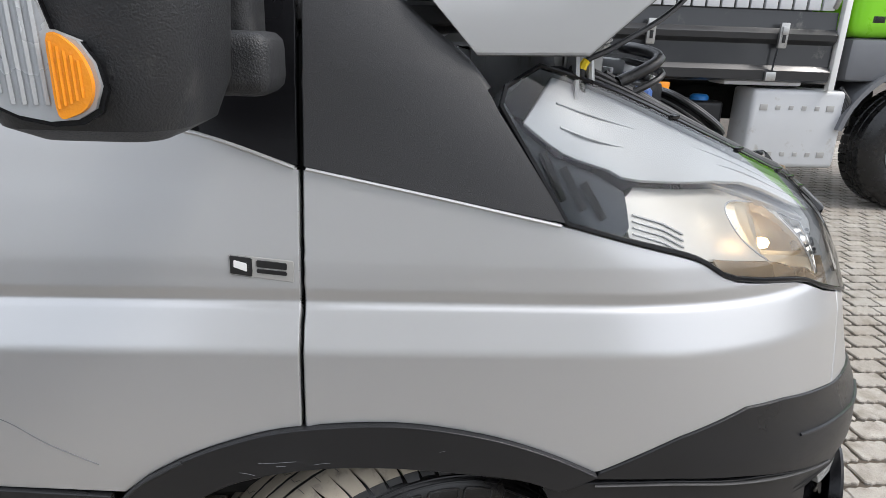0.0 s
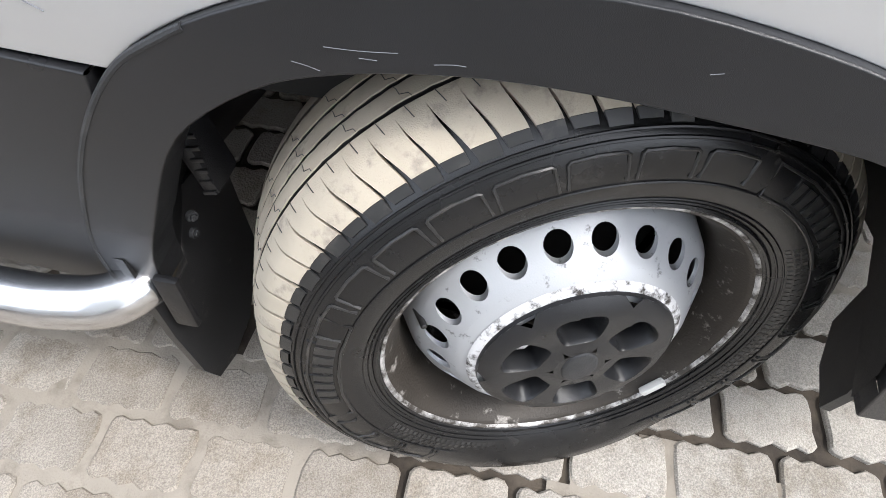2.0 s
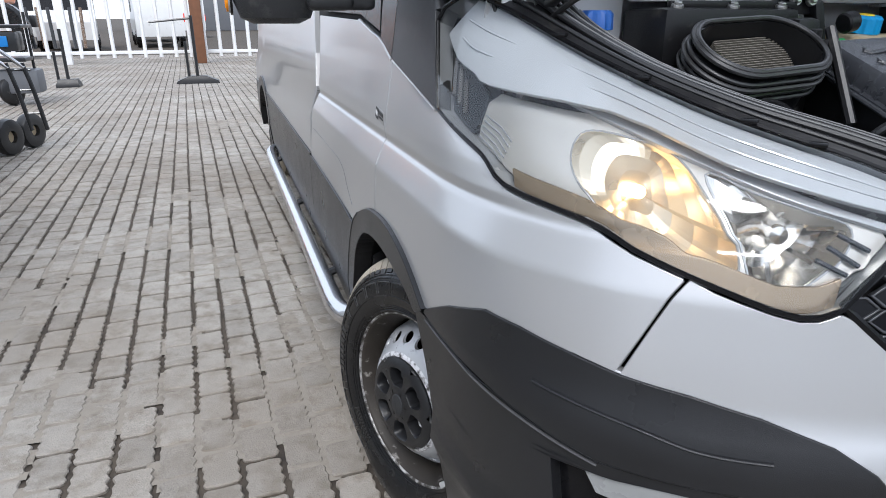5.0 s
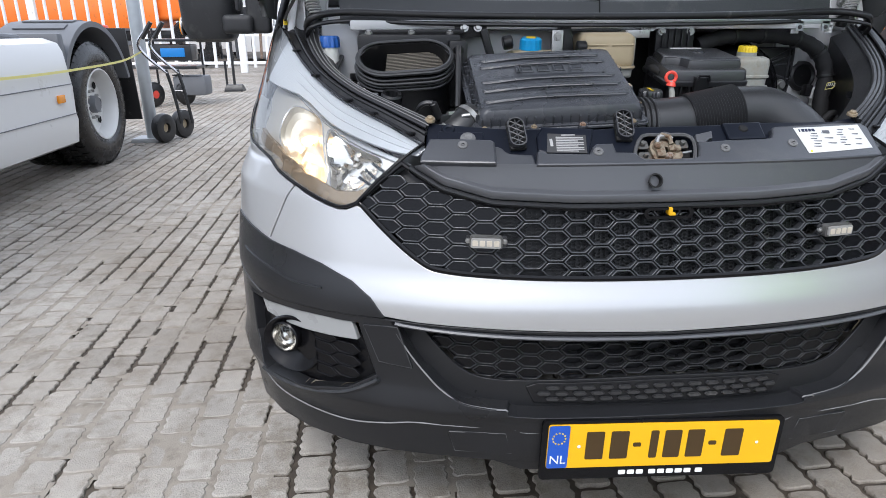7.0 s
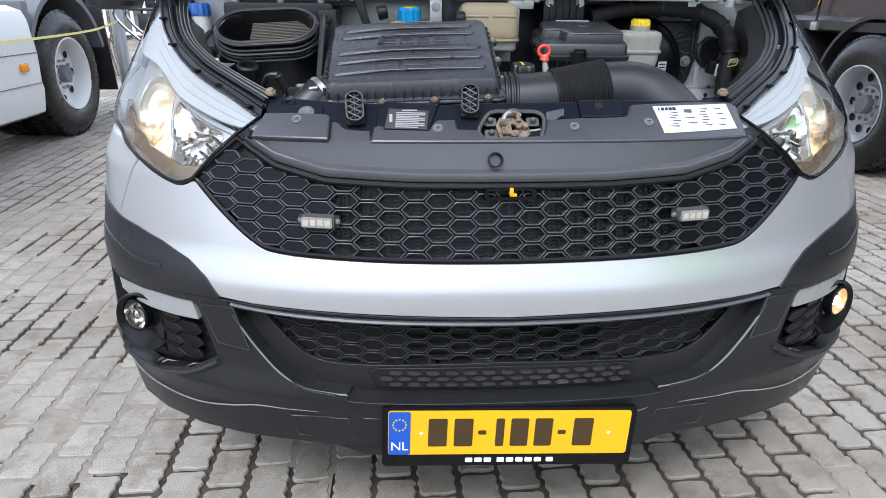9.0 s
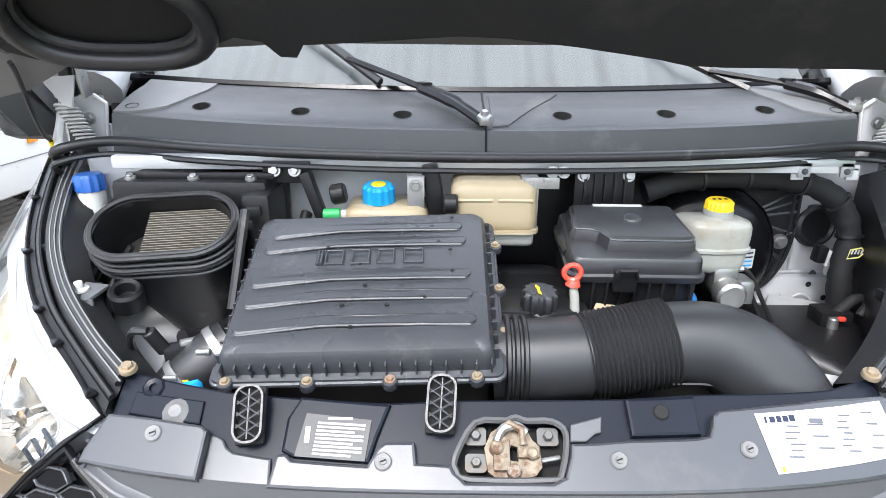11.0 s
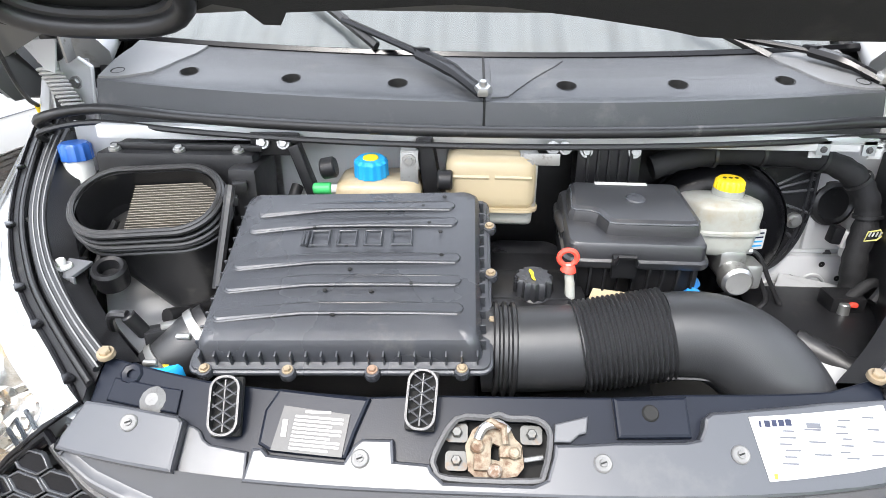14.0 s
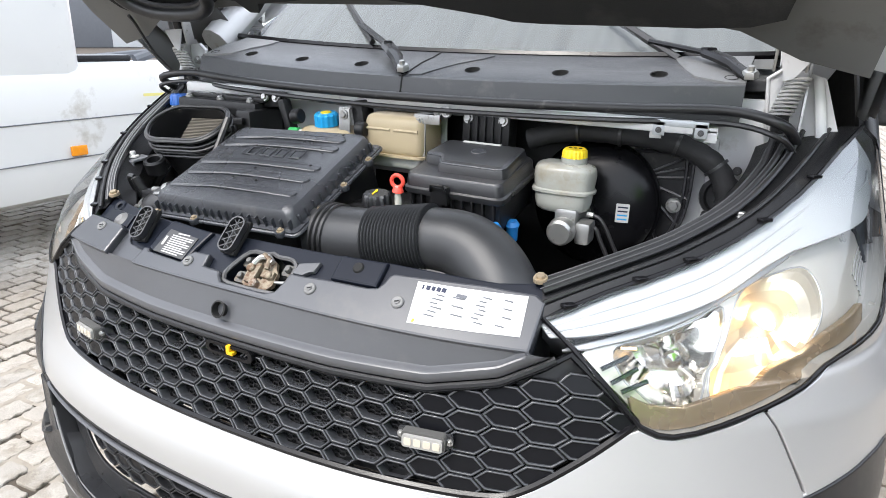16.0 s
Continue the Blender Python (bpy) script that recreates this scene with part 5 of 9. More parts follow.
def cowl_cover(name, poly, material, lift, label=""):
    """A thin cover that lies on the cowl, outlined in the cowl's own plan."""
    bm = bmesh.new()
    vs = [bm.verts.new((p[0], p[1], 0)) for p in poly]
    for t in tessellate_polygon([[Vector((p[0], p[1], 0)) for p in poly]]):
        if len(set(t)) == 3:
            bm.faces.new([vs[i] for i in t])
    for no, vals in (((0, 1, 0), [p[0] for p in prof[2:-1]]), ((1, 0, 0), cx[1:-1])):
        for q in vals:
            bmesh.ops.bisect_plane(bm, geom=bm.verts[:] + bm.edges[:] + bm.faces[:], plane_co=Vector(no) * q, plane_no=no, dist=1e-5)
    up = bmesh.ops.extrude_face_region(bm, geom=bm.faces[:])
    hi = {v for v in up["geom"] if isinstance(v, bmesh.types.BMVert)}
    for v in bm.verts:
        v.co = cw(v.co.x, v.co.y, cowl_z(v.co.y) + (lift if v in hi else -.003))
    bmesh.ops.recalc_face_normals(bm, faces=bm.faces[:])
    return part(name, bm, material, cowl, label, 30)


for sd in (1, -1):
    end = cowl_cover("cowl_end", [(-sd * x, y) for x, y in ((.6995, .745), (.675, .748), (.645, .760), (.605, .782), (.585, .815), (.562, .870), (.548, .922), (.6995, .922))], COWLPALE, .004, "pale grey end panel of the cowl")
    c = cw(-sd * .672, .772, cowl_z(.772) + .0042)
    # a shallow dark disc paints the drain hole's shade
    part("drain_hole", lathe(bmesh.new(), [(.013, .0006), (.0115, .0008), (.010, -.002), (.0005, -.002)], axis(c, (0, -.29, .957)), 18), DARK, end)
cowl_cover("wiper_recess_cover", [(.012, .752), (.040, .756), (.150, .912), (.012, .912)], COWL, .003)
bm = bmesh.new()
V = [[bm.verts.new((x * (1 - .12 * t), .985 + .07 * (x / .7) ** 2 + t * .95 + .009 * math.sin(x * 46) + .004 * math.sin(x * 117), 1.352 + t * .80)) for x in [i * .74 / 90 for i in range(-90, 91)]] for t in (0, .3, .6, .95)]
for r0, r1 in zip(V, V[1:]):
    for i in range(180):
        bm.faces.new((r0[i], r0[i + 1], r1[i + 1], r1[i]))
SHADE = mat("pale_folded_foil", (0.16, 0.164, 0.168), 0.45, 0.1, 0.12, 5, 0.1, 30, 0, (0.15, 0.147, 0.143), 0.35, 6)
part("sunshade", bm, SHADE, van, "pale folded sunshade behind the windscreen")
part("cowl_joint", tube(bmesh.new(), [cw(.0, y, z + .0005) for y, z in prof[1:-1]], .0022, 6), DARK, cowl)
pts = [(-.79, .80, 1.235), (-.77, .735, 1.270)] + [(x, .688 + .055 * (x / .6) ** 2, 1.272 + .010 * (x / .6) ** 2) for x in (-.68, -.5, -.3, -.1, .1, .3, .5, .68)] + [(.77, .735, 1.270), (.80, .80, 1.235)]
seal = curve(pts, 5)
part("bonnet_seal", tube(bmesh.new(), seal, .0095, 10), RUBBER, van, "black rubber bonnet seal")
part("seal_flange", tube(bmesh.new(), [p + Vector((0, -.008, -.022)) for p in seal], .0055, 8), RUBBER, van)
# windscreen frame, glass and dark cab behind it
bm = bmesh.new()
gx = [i * .78 / 12 for i in range(-12, 13)]
V = [[bm.verts.new((x * (1 - .12 * t), .935 + .07 * (x / .7) ** 2 + t * .95, 1.362 + .012 * (x / .6) ** 2 + t * .80)) for x in gx] for t in (0, .03, .25, .5, .75, 1)]
for a in range(5):
    for i in range(len(gx) - 1):
        bm.faces.new((V[a][i], V[a][i + 1], V[a + 1][i + 1], V[a + 1][i]))
ws = part("windscreen", bm, GLASS, van, "sloping windscreen reflecting the sky")
ws.visible_shadow = False
part("glass_edge", tube(bmesh.new(), [(x, .938 + .07 * (x / .7) ** 2, 1.364 + .012 * (x / .6) ** 2) for x in gx], .009, 6), GLOSS_BLACK, van)
bm = bmesh.new()
box(bm, (0, 1.34, 1.32), (1.60, .70, .04), .03)
part("dashboard", bm, COWL, van)
bm = bmesh.new()
box(bm, (0, 2.35, 1.5), (1.70, .04, 1.6), 0)
part("cab_back", bm, COWL, van)
bm = bmesh.new()
box(bm, (0, 3.9, 2.33), (1.66, 4.2, .06), .05)
part("roof", bm, SILVER, van)
bm = bmesh.new()
box(bm, (0, 5.96, 1.35), (1.88, .05, 1.95), .03)
part("rear_door", bm, SILVER, van)
bm = bmesh.new()
box(bm, (0, 3.6, .60), (1.80, 4.6, .04), 0)
part("underbody", bm, DARK, van)
for sd in (1, -1):
    bm = bmesh.new()
    tube(bm, [(-sd * .80, .97, 1.36), (-sd * .77, 1.40, 1.72), (-sd * .70, 1.90, 2.16)], [.05, .05, .06], 10)
    part("front_pillar", bm, SILVER_IN, van)


def wiper(p, m, e, blade):
    w = part("wiper_arm", tube(bmesh.new(), curve([p, Vector(p).lerp(Vector(m), .5) + Vector((0, 0, .006)), m], 5), [.015] * 5 + [.019] * 6, 8, flat=.6), GLOSS_BLACK, van, "black wiper arm")
    bm = bmesh.new()
    tube(bm, [m, Vector(m).lerp(Vector(e), .5), e], .0105, 8, flat=.6)
    part("arm_tip", bm, GLOSS_BLACK, w)
    part("joint", box(bmesh.new(), Vector(m) + Vector((0, 0, .004)), (.022, .03, .016), .004, rotz(35)), GLOSS_BLACK, w)
    part("blade", tube(bmesh.new(), [Vector(e) + Vector(blade) * t for t in (-.35, 0, .7)], .008, 6, flat=1.2), RUBBER, w)
    nut = lathe(bmesh.new(), [(.0005, .014), (.006, .014), (.007, .008), (.0075, .006), (.013, .005), (.016, .0), (.016, -.008)], axis(Vector(p) + Vector((0, 0, .008)), (0, -.35, .94)), 6)
    part("nut", nut, ZINC, w)
    return w


wiper((-.003, .748, 1.324), (-.114, .862, 1.374), (-.275, .985, 1.424), (-.20, .15, .126))
wiper((.703, .838, 1.342), (.615, .93, 1.382), (.485, 1.005, 1.402), (-.20, .12, .100))

# ---- hinges with springs ----
for sd in (1, -1):
    x = -sd * .768
    bm = bmesh.new()
    prism(bm, [(-.03, -.10), (.035, -.10), (.05, .02), (.03, .06), (-.01, .06), (-.03, 0)], .004, Matrix.Translation((x - sd * .032, .86, 1.31)) @ roty(90) @ rotz(90))
    box(bm, (x - sd * .01, .885, 1.29), (.06, .006, .13), .002)
    hinge = part("hinge", bm, ZINC, van, "zinc bonnet hinge bracket")
    # silver tower plate and inner wing behind the spring
    W = Matrix.Translation((0, .872, 0)) @ rotx(90)
    tower = prism(bmesh.new(), [(-sd * a, b) for a, b in ((.805, 1.235), (.745, 1.236), (.738, 1.300), (.733, 1.343), (.757, 1.360), (.805, 1.356))], .005, W, [ring(.006, 12, -sd * .772, 1.286)])
    tower = part("tower_plate", tower, SILVER_IN, van, "silver painted hinge tower plate")
    part("tower_edge", tube(bmesh.new(), [(-sd * a, .866, b) for a, b in ((.747, 1.238), (.740, 1.300), (.735, 1.341), (.757, 1.357))], .004, 8), SILVER_IN, tower)
    bolt(tower, Vector((-sd * .771, .866, 1.313)), (0, -1, 0), .0085, ZINC)
    wing_in = prism(bmesh.new(), [(-sd * a, b) for a, b in ((.806, 1.215), (.806, 1.352), (.832, 1.345), (.868, 1.250), (.872, 1.215))], .005, Matrix.Translation((0, .884, 0)) @ rotx(90))
    wing_in = part("inner_wing_end", wing_in, SILVER_IN, van, "silver painted end of the inner wing")
    part("wing_post", tube(bmesh.new(), [(-sd * .818, .868, 1.345), (-sd * .829, .862, 1.30), (-sd * .842, .856, 1.235)], .010, 10, flat=.6), SILVER_IN, wing_in)
    gus = prism(bmesh.new(), [(-sd * a, b) for a, b in ((.812, 1.394), (.747, 1.398), (.760, 1.340), (.776, 1.345))], .005, Matrix.Translation((0, .798, 0)) @ rotx(90))
    part("gusset", gus, SILVER_IN, hinge, "grey triangular hinge gusset")
    hel = []
    for i in range(120):
        t = i / 119
        a = t * 2 * math.pi * 10
        hel.append(Vector((x + sd * .004 - sd * .022 * t, .835 - .020 * t, 1.272 + .072 * t)) + Vector((math.cos(a) * .0185, math.sin(a) * .017, math.sin(a) * -.004)))
    part("spring", tube(bmesh.new(), hel, .0027, 6), SPRINGSTEEL, hinge)
    bm = bmesh.new()
    cyl(bm, (x, .843, 1.245), (x, .834, 1.292), .015, .015, 14, .003)
    part("strut", bm, RUBBER, hinge)
    part("strut", cyl(bmesh.new(), (x, .817, 1.36), (x, .80, 1.425), .013, .013, 14, .003), RUBBER, hinge)
    bm = bmesh.new()
    for dx in (-.026, .026):
        box(bm, (x + dx, .812, 1.395), (.005, .030, .075), .0015, rotx(12))
    box(bm, (x, .800, 1.428), (.060, .030, .006), .002)
    part("arm", bm, ZINC, hinge)

# ---- bonnet, raised ----
# inner paint darkened, the shade under the bonnet put into its colour
INNER = mat("shaded_inner_paint", (0.115, 0.116, 0.112), 0.45, 0.1, 0.12, 5, 0.05, 300, 0, (0.075, 0.072, 0.066), 0.3, 6)
TILT = radians(43)
BD, BNN = Vector((0, -math.cos(TILT), math.sin(TILT))), Vector((0, math.sin(TILT), math.cos(TILT)))


def bn(u, v, h=0.0):
    return Vector((u, .642, 1.453)) + BD * v + BNN * (h - .05 * max(0, (abs(u) - .55) / .35) ** 2 * .5)


def bonnet_plate(poly, h0, h1, holes=()):
    bm = bmesh.new()
    loops = [list(poly)] + [list(h) for h in holes]
    flat = [p for lp in loops for p in lp]
    v2 = [bm.verts.new((p[0], p[1], 0)) for p in flat]
    for t in tessellate_polygon([[Vector((p[0], p[1], 0)) for p in lp] for lp in loops]):
        if len(set(t)) == 3:
            bm.faces.new([v2[i] for i in t])
    for k in range(-9, 10):
        bmesh.ops.bisect_plane(bm, geom=bm.verts[:] + bm.edges[:] + bm.faces[:], plane_co=(k * .1, 0, 0), plane_no=(1, 0, 0), dist=1e-5)
    up = bmesh.ops.extrude_face_region(bm, geom=bm.faces[:])
    hi = {v for v in up["geom"] if isinstance(v, bmesh.types.BMVert)}
    for v in bm.verts:
        v.co = bn(v.co.x, v.co.y, h1 if v in hi else h0)
    return bm


hb = [(.905, -.137), (.912, -.02), (.900, .10), (.865, .20), (.80, .36), (.70, .52), (.50, .64), (.25, .69), (0, .70)]
rear = [(0, .0), (.3, -.01), (.55, -.03), (.70, -.06), (.80, -.115)]
outline = hb + [(-u, v) for u, v in reversed(hb[:-1])] + [(-u, v) for u, v in reversed(rear)] + rear[1:]
bonnet = part("bonnet", bonnet_plate(outline, .030, .050), SILVER, van, "raised silver bonnet with black felt underside")
for sg in (1, -1):
    edge = [(-.388, .150, 1), (-.333, .101, 1), (-.278, .0526, 1), (-.18, .0517, 1), (-.06, .048, .95), (.06, .044, .9), (.18, .04, .8), (.30, .035, .6)]
    inset = lambda v: max(0, v - .06) ** 1.3 * .55
    top = [[bn(sg * (u - inset(v)), v, h + .028 + dh * k) - Vector((0, 0, .024)) for v, h, k in edge] for u, dh in ((.922, 0), (.9225, .06), (.918, .10), (.905, .135), (.87, .160), (.78, .172))]
    low = [[p - BNN * .004 + Vector((-sg * .012, 0, 0)) for p in row] for row in top]
    part("bonnet_corner", loft(bmesh.new(), [*top, *reversed(low)], caps=False), SILVER, bonnet, "silver outer corner of the bonnet", 60)
    part("corner_lining", loft(bmesh.new(), [[p - BNN * .006 + Vector((-sg * .016, 0, 0)) for p in row] for row in top], caps=False, closed=False), INNER, bonnet, "inside of the bonnet corner, shade put into its dark grey", 60)
slot_h = lambda s: [(s * (.807 + a), .070 + b) for a, b in ((-.016, -.022), (-.008, .026), (.010, .030), (.016, -.018))]
part("inner_frame", bonnet_plate([(u * .975, v + .012 if v < 0 else v * .97) for u, v in outline], 0.004, .012, [slot_h(1), slot_h(-1)]), INNER, bonnet, "inner frame, shade put into its dark grey")
part("slot_lining", bonnet_plate([(-.85, .02), (.85, .02), (.85, .12), (-.85, .12)], .018, .024), DARK, bonnet)
oval = [(-.558 + .143 * math.copysign(abs(math.cos(a)) ** .75, math.cos(a)), .080 + .083 * math.copysign(abs(math.sin(a)) ** .85, math.sin(a))) for a in [2 * math.pi * i / 28 for i in range(28)]]
pad_low = [(-.735, .02), (-.70, .0), (-.62, -.012), (-.50, -.006), (-.43, .024), (-.385, .045), (-.345, .036), (-.325, .004), (-.300, .003), (-.285, .030), (-.2, .036), (-.10, .046), (-.05, .050), (.02, .046), (.13, .028), (.25, .004), (.30, -.010), (.36, -.014), (.62, -.016), (.70, -.008), (.748, .012)]
pad_out = pad_low + [(.758, .06), (.755, .25), (.68, .45), (.45, .57), (0, .62), (-.45, .57), (-.68, .45), (-.757, .25), (-.757, .06)]
part("felt_pad", bonnet_plate(pad_out, -.026, .002, [oval]), PAD, bonnet, "black insulation felt")
part("duct_lip", tube(bmesh.new(), [bn(u, v, -.030) for u, v in oval], .016, 10, True), RUBBER, bonnet, "oval rubber air duct")
part("duct_lip", tube(bmesh.new(), [bn(-.558 + (u + .558) * .90, .080 + (v - .080) * .86, -.016) for u, v in oval], .010, 8, True), RUBBER, bonnet)
part("duct_well", bonnet_plate(oval, -.004, .0015), DARK, bonnet)
wire = curve([(-.756, .640, 1.426), (-.765, .665, 1.405), (-.80, .74, 1.335), (-.845, .83, 1.285), (-.858, .872, 1.262), (-.85, .865, 1.215), (-.80, .84, 1.19)], 6)
hose = part("washer_hose", tube(bmesh.new(), wire, .0042, 7), RUBBER, van, "thin black washer hose")
part("yellow_sleeve", tube(bmesh.new(), [wire[23], wire[24], wire[25]], .006, 8), YELLOW, hose)
part("grommet", lathe(bmesh.new(), [(.0005, .006), (.008, .006), (.011, 0), (.011, -.004)], axis(bn(-.756, 0, .002), -BNN), 12), RUBBER, bonnet)

# ---- engine bay ----
# air filter box with ribbed lid
LM = Matrix.Translation((-.190, .487, 1.126)) @ rotx(22.8) @ roty(-2.2) @ rotz(.5) @ Matrix.Diagonal((1, 1.09, 1, 1))
airbox = part("air_filter_box", box(bmesh.new(), LM @ Vector((0, -.005, -.095)), (.36, .27, .13), .02, LM.to_3x3()), BAY, van, "large black air filter box with ribbed lid")
bm = bmesh.new()
rings = []
for w, d, h, r in ((.392, .296, -.040, .012), (.392, .296, -.030, .012), (.374, .278, -.029, .012), (.366, .270, -.004, .014), (.356, .260, .004, .016), (.33, .235, .006, .016)):
    rings.append([LM @ Vector((x, y, h + .006 * math.cos(math.pi * x / .4))) for x, y in rounded(w, d, r, 4)])
loft(bm, rings)
lid = part("lid", bm, LID, airbox, "ribbed black plastic lid")
for yy, x0 in ((.098, -.145), (.066, -.150), (-.002, -.155), (-.040, -.157), (-.085, -.160)):
    x1, hw = -x0 - .006, .0085
    upper = [(x0 + (x1 - x0) * t, yy + hw - .010 * max(0, .35 - t) / .35) for t in (0, .12, .25, .35, .55, .8, 1)]
    lower = [(x, y - 2 * hw) for x, y in reversed(upper)]
    cap_r = [(x1 + hw * math.cos(a_), yy + hw * math.sin(a_)) for a_ in (1.05, .52, 0, -.52, -1.05)]
    cap_l = [(x0 - hw * math.cos(a_), yy - .010 - hw * math.sin(a_)) for a_ in (1.05, .52, 0, -.52, -1.05)]
    pts = upper + cap_r + lower + cap_l
    hgt = lambda x, h: h + .0055 * math.cos(math.pi * x / .4)
    land = part("rib", loft(bmesh.new(), [[LM @ Vector((x, y, hgt(x, .003))) for x, y in pts], [LM @ Vector((x, y, hgt(x, .0072))) for x, y in pts], [LM @ Vector((x * .994, yy - .005 + (y - yy + .005) * .72, hgt(x, .0095))) for x, y in pts]]), LID, lid, "", 25)
    part("rib_edge", tube(bmesh.new(), [LM @ Vector((x, y, hgt(x, .0062))) for x, y in lower + cap_l[:3]], .0022, 6), LID, land)
part("rim", tube(bmesh.new(), [LM @ Vector((x, y, -.036)) for x, y in rounded(.394, .298, .012, 4)], .0042, 8, True), LID, lid)
for k, w in enumerate((.006, .026, .026, .024, .028)):
    cxk = (-.070, -.048, -.008, .030, .072)[k]
    bm = tube(bmesh.new(), [LM @ Vector((cxk + a * w / 2, .033 + b * .013 + .0, .0125)) for a, b in ((-1, -1), (1, -1), (1, 1), (-1, 1))], .0022, 5, True)
    part("raised_mark", bm, LID, lid)
for i in range(19):
    x = -.180 + i * .020
    part("skirt_rib", box(bmesh.new(), LM @ Vector((x, -.1385, -.020)), (.0026, .010, .022), .001, LM.to_3x3()), LID, lid)
for i in range(12):
    for s in (1, -1):
        part("skirt_rib", box(bmesh.new(), LM @ Vector((s * .1865, -.12 + i * .022, -.020)), (.010, .0026, .022), .001, LM.to_3x3()), LID, lid)
for x, y, mt in ((-.175, -.150, BRASS), (-.065, -.152, BRASS), (.045, -.152, COPPER), (.160, -.150, BRASS), (.200, -.08, BRASS), (.200, .0, BRASS), (.200, .09, BRASS)):
    p = LM @ Vector((x, y, -.031))
    part("lug", lathe(bmesh.new(), [(.0005, .004), (.0095, .004), (.011, .0), (.0105, -.007)], axis(p, LM.to_3x3() @ Vector((0, 0, 1))), 14), LID, lid)
    bolt(lid, p + Vector((0, 0, .004)), LM.to_3x3() @ Vector((0, 0, 1)), .0052, mt)
for k in range(14):
    part("droplet", lathe(bmesh.new(), [(.0005, .0008), (.0028, .0005), (.0034, -.001)], axis(LM @ Vector((random.uniform(-.16, .16), random.uniform(-.12, .12), .0125)), LM.to_3x3() @ Vector((0, 0, 1))), 8), INK, lid)
# lattice feet of the air box on the carrier
for fx, fs in ((-.306, .077), (-.074, .098)):
    c = sl(fx, fs, .022)
    fm = Matrix.Translation(c) @ rotx(47) @ rotz(4 if fx < -.2 else -3)
    o = rounded(.036, .070, .016, 6)
    i_ = rounded(.0305, .0645, .0135, 6)
    bm = bmesh.new()
    prism(bm, o, .012, fm @ Matrix.Translation((0, 0, -.006)), [i_])
    for k in range(4):
        y = -.021 + k * .014
        for a, b in (((-.014, y - .009), (.014, y + .009)), ((.014, y - .009), (-.014, y + .009))):
            cyl(bm, fm @ Vector((*a, .003)), fm @ Vector((*b, .003)), .0014, .0014, 6)
    cyl(bm, fm @ Vector((0, -.030, .003)), fm @ Vector((0, .030, .003)), .0014, .0014, 6)
    part("lattice_foot", bm, FUSELID, airbox, "lattice plastic mounting foot")
    bm = bmesh.new()
    box(bm, fm @ Vector((0, 0, -.012)), (.036, .070, .010), .004, fm.to_3x3())
    part("foot_base", bm, DARK, airbox)

# intake duct with corrugated sleeve and elbow
duct = part("intake_duct", tube(bmesh.new(), curve([(.0, .435, 1.020), (.06, .432, 1.024), (.135, .432, 1.030)], 5), .060, 26), DUCT, van, "black plastic intake duct")
cor = []
for i in range(145):
    t = i / 144
    cor.append((Vector((.132 + .118 * t, .432 + .004 * t, 1.030 + .022 * t)), .062 + .0032 * math.cos(t * 2 * math.pi * 18)))
part("corrugated_sleeve", tube(bmesh.new(), [p for p, _ in cor], [r for _, r in cor], 26), DUCT, duct, "corrugated rubber sleeve", 80)
elb = curve([(.246, .436, 1.051), (.31, .434, 1.050), (.36, .422, 1.030), (.405, .398, .990), (.43, .375, .935), (.44, .36, .86)], 6)
part("elbow", tube(bmesh.new(), elb, [.058 + .006 * min(1, i / 12) for i in range(len(elb))], 28), DUCT, duct, "smooth plastic elbow")
for x in (.018, .030, .042):
    part("collar", tube(bmesh.new(), [Vector((x, .434, 1.022)) + Vector((0, math.cos(a) * .062, math.sin(a) * .062)) for a in [2 * math.pi * i / 24 for i in range(24)]], .0045, 6, True), RUBBER, duct)
part("seam", tube(bmesh.new(), [p + Vector((0, -.045, -.042)) for p in elb[:20]], .0022, 5), DUCT, duct)

# oval intake of the cabin filter on the left
om = Matrix.Translation((-.530, .598, 1.170)) @ rotx(33) @ rotz(5)


def stadium(w, d, n=20):
    r = d / 2
    return [(w / 2 - r + r * math.cos(radians(-90 + 180 * i / n)), r * math.sin(radians(-90 + 180 * i / n))) for i in range(n + 1)] + [(-w / 2 + r + r * math.cos(radians(90 + 180 * i / n)), r * math.sin(radians(90 + 180 * i / n))) for i in range(n + 1)]


bm = bmesh.new()
loft(bm, [[om @ Vector((x, y, -.005)) for x, y in stadium(.232, .130)], [om @ Vector((x, y, -.03)) for x, y in stadium(.226, .126)], [om @ Vector((x + .01, y - .01, -.10)) for x, y in stadium(.212, .118)], [om @ Vector((x + .04, y - .03, -.22)) for x, y in stadium(.15, .12)]], caps=False)
fresh = part("cabin_air_intake", bm, BAY, van, "black oval cabin air intake with filter inside")
for w_, d_, h_, r_ in ((.228, .126, .010, .0042), (.236, .134, .006, .0050), (.238, .136, -.010, .0036), (.246, .144, -.018, .0040), (.238, .136, -.030, .0036), (.244, .142, -.038, .0036)):
    part("lip", tube(bmesh.new(), [om @ Vector((x, y, h_)) for x, y in stadium(w_, d_)], r_, 8, True), LIPS, fresh, "ribbed rubber lip")
part("throat", loft(bmesh.new(), [[om @ Vector((x, y, .006)) for x, y in stadium(.216, .114)], [om @ Vector((x, y, -.090)) for x, y in stadium(.205, .108)]], caps=False), BAY, fresh)
part("filter_base", loft(bmesh.new(), [[om @ Vector((x, y, -.078)) for x, y in stadium(.206, .110)], [om @ Vector((x, y, -.074)) for x, y in stadium(.204, .108)]]), DARK, fresh)
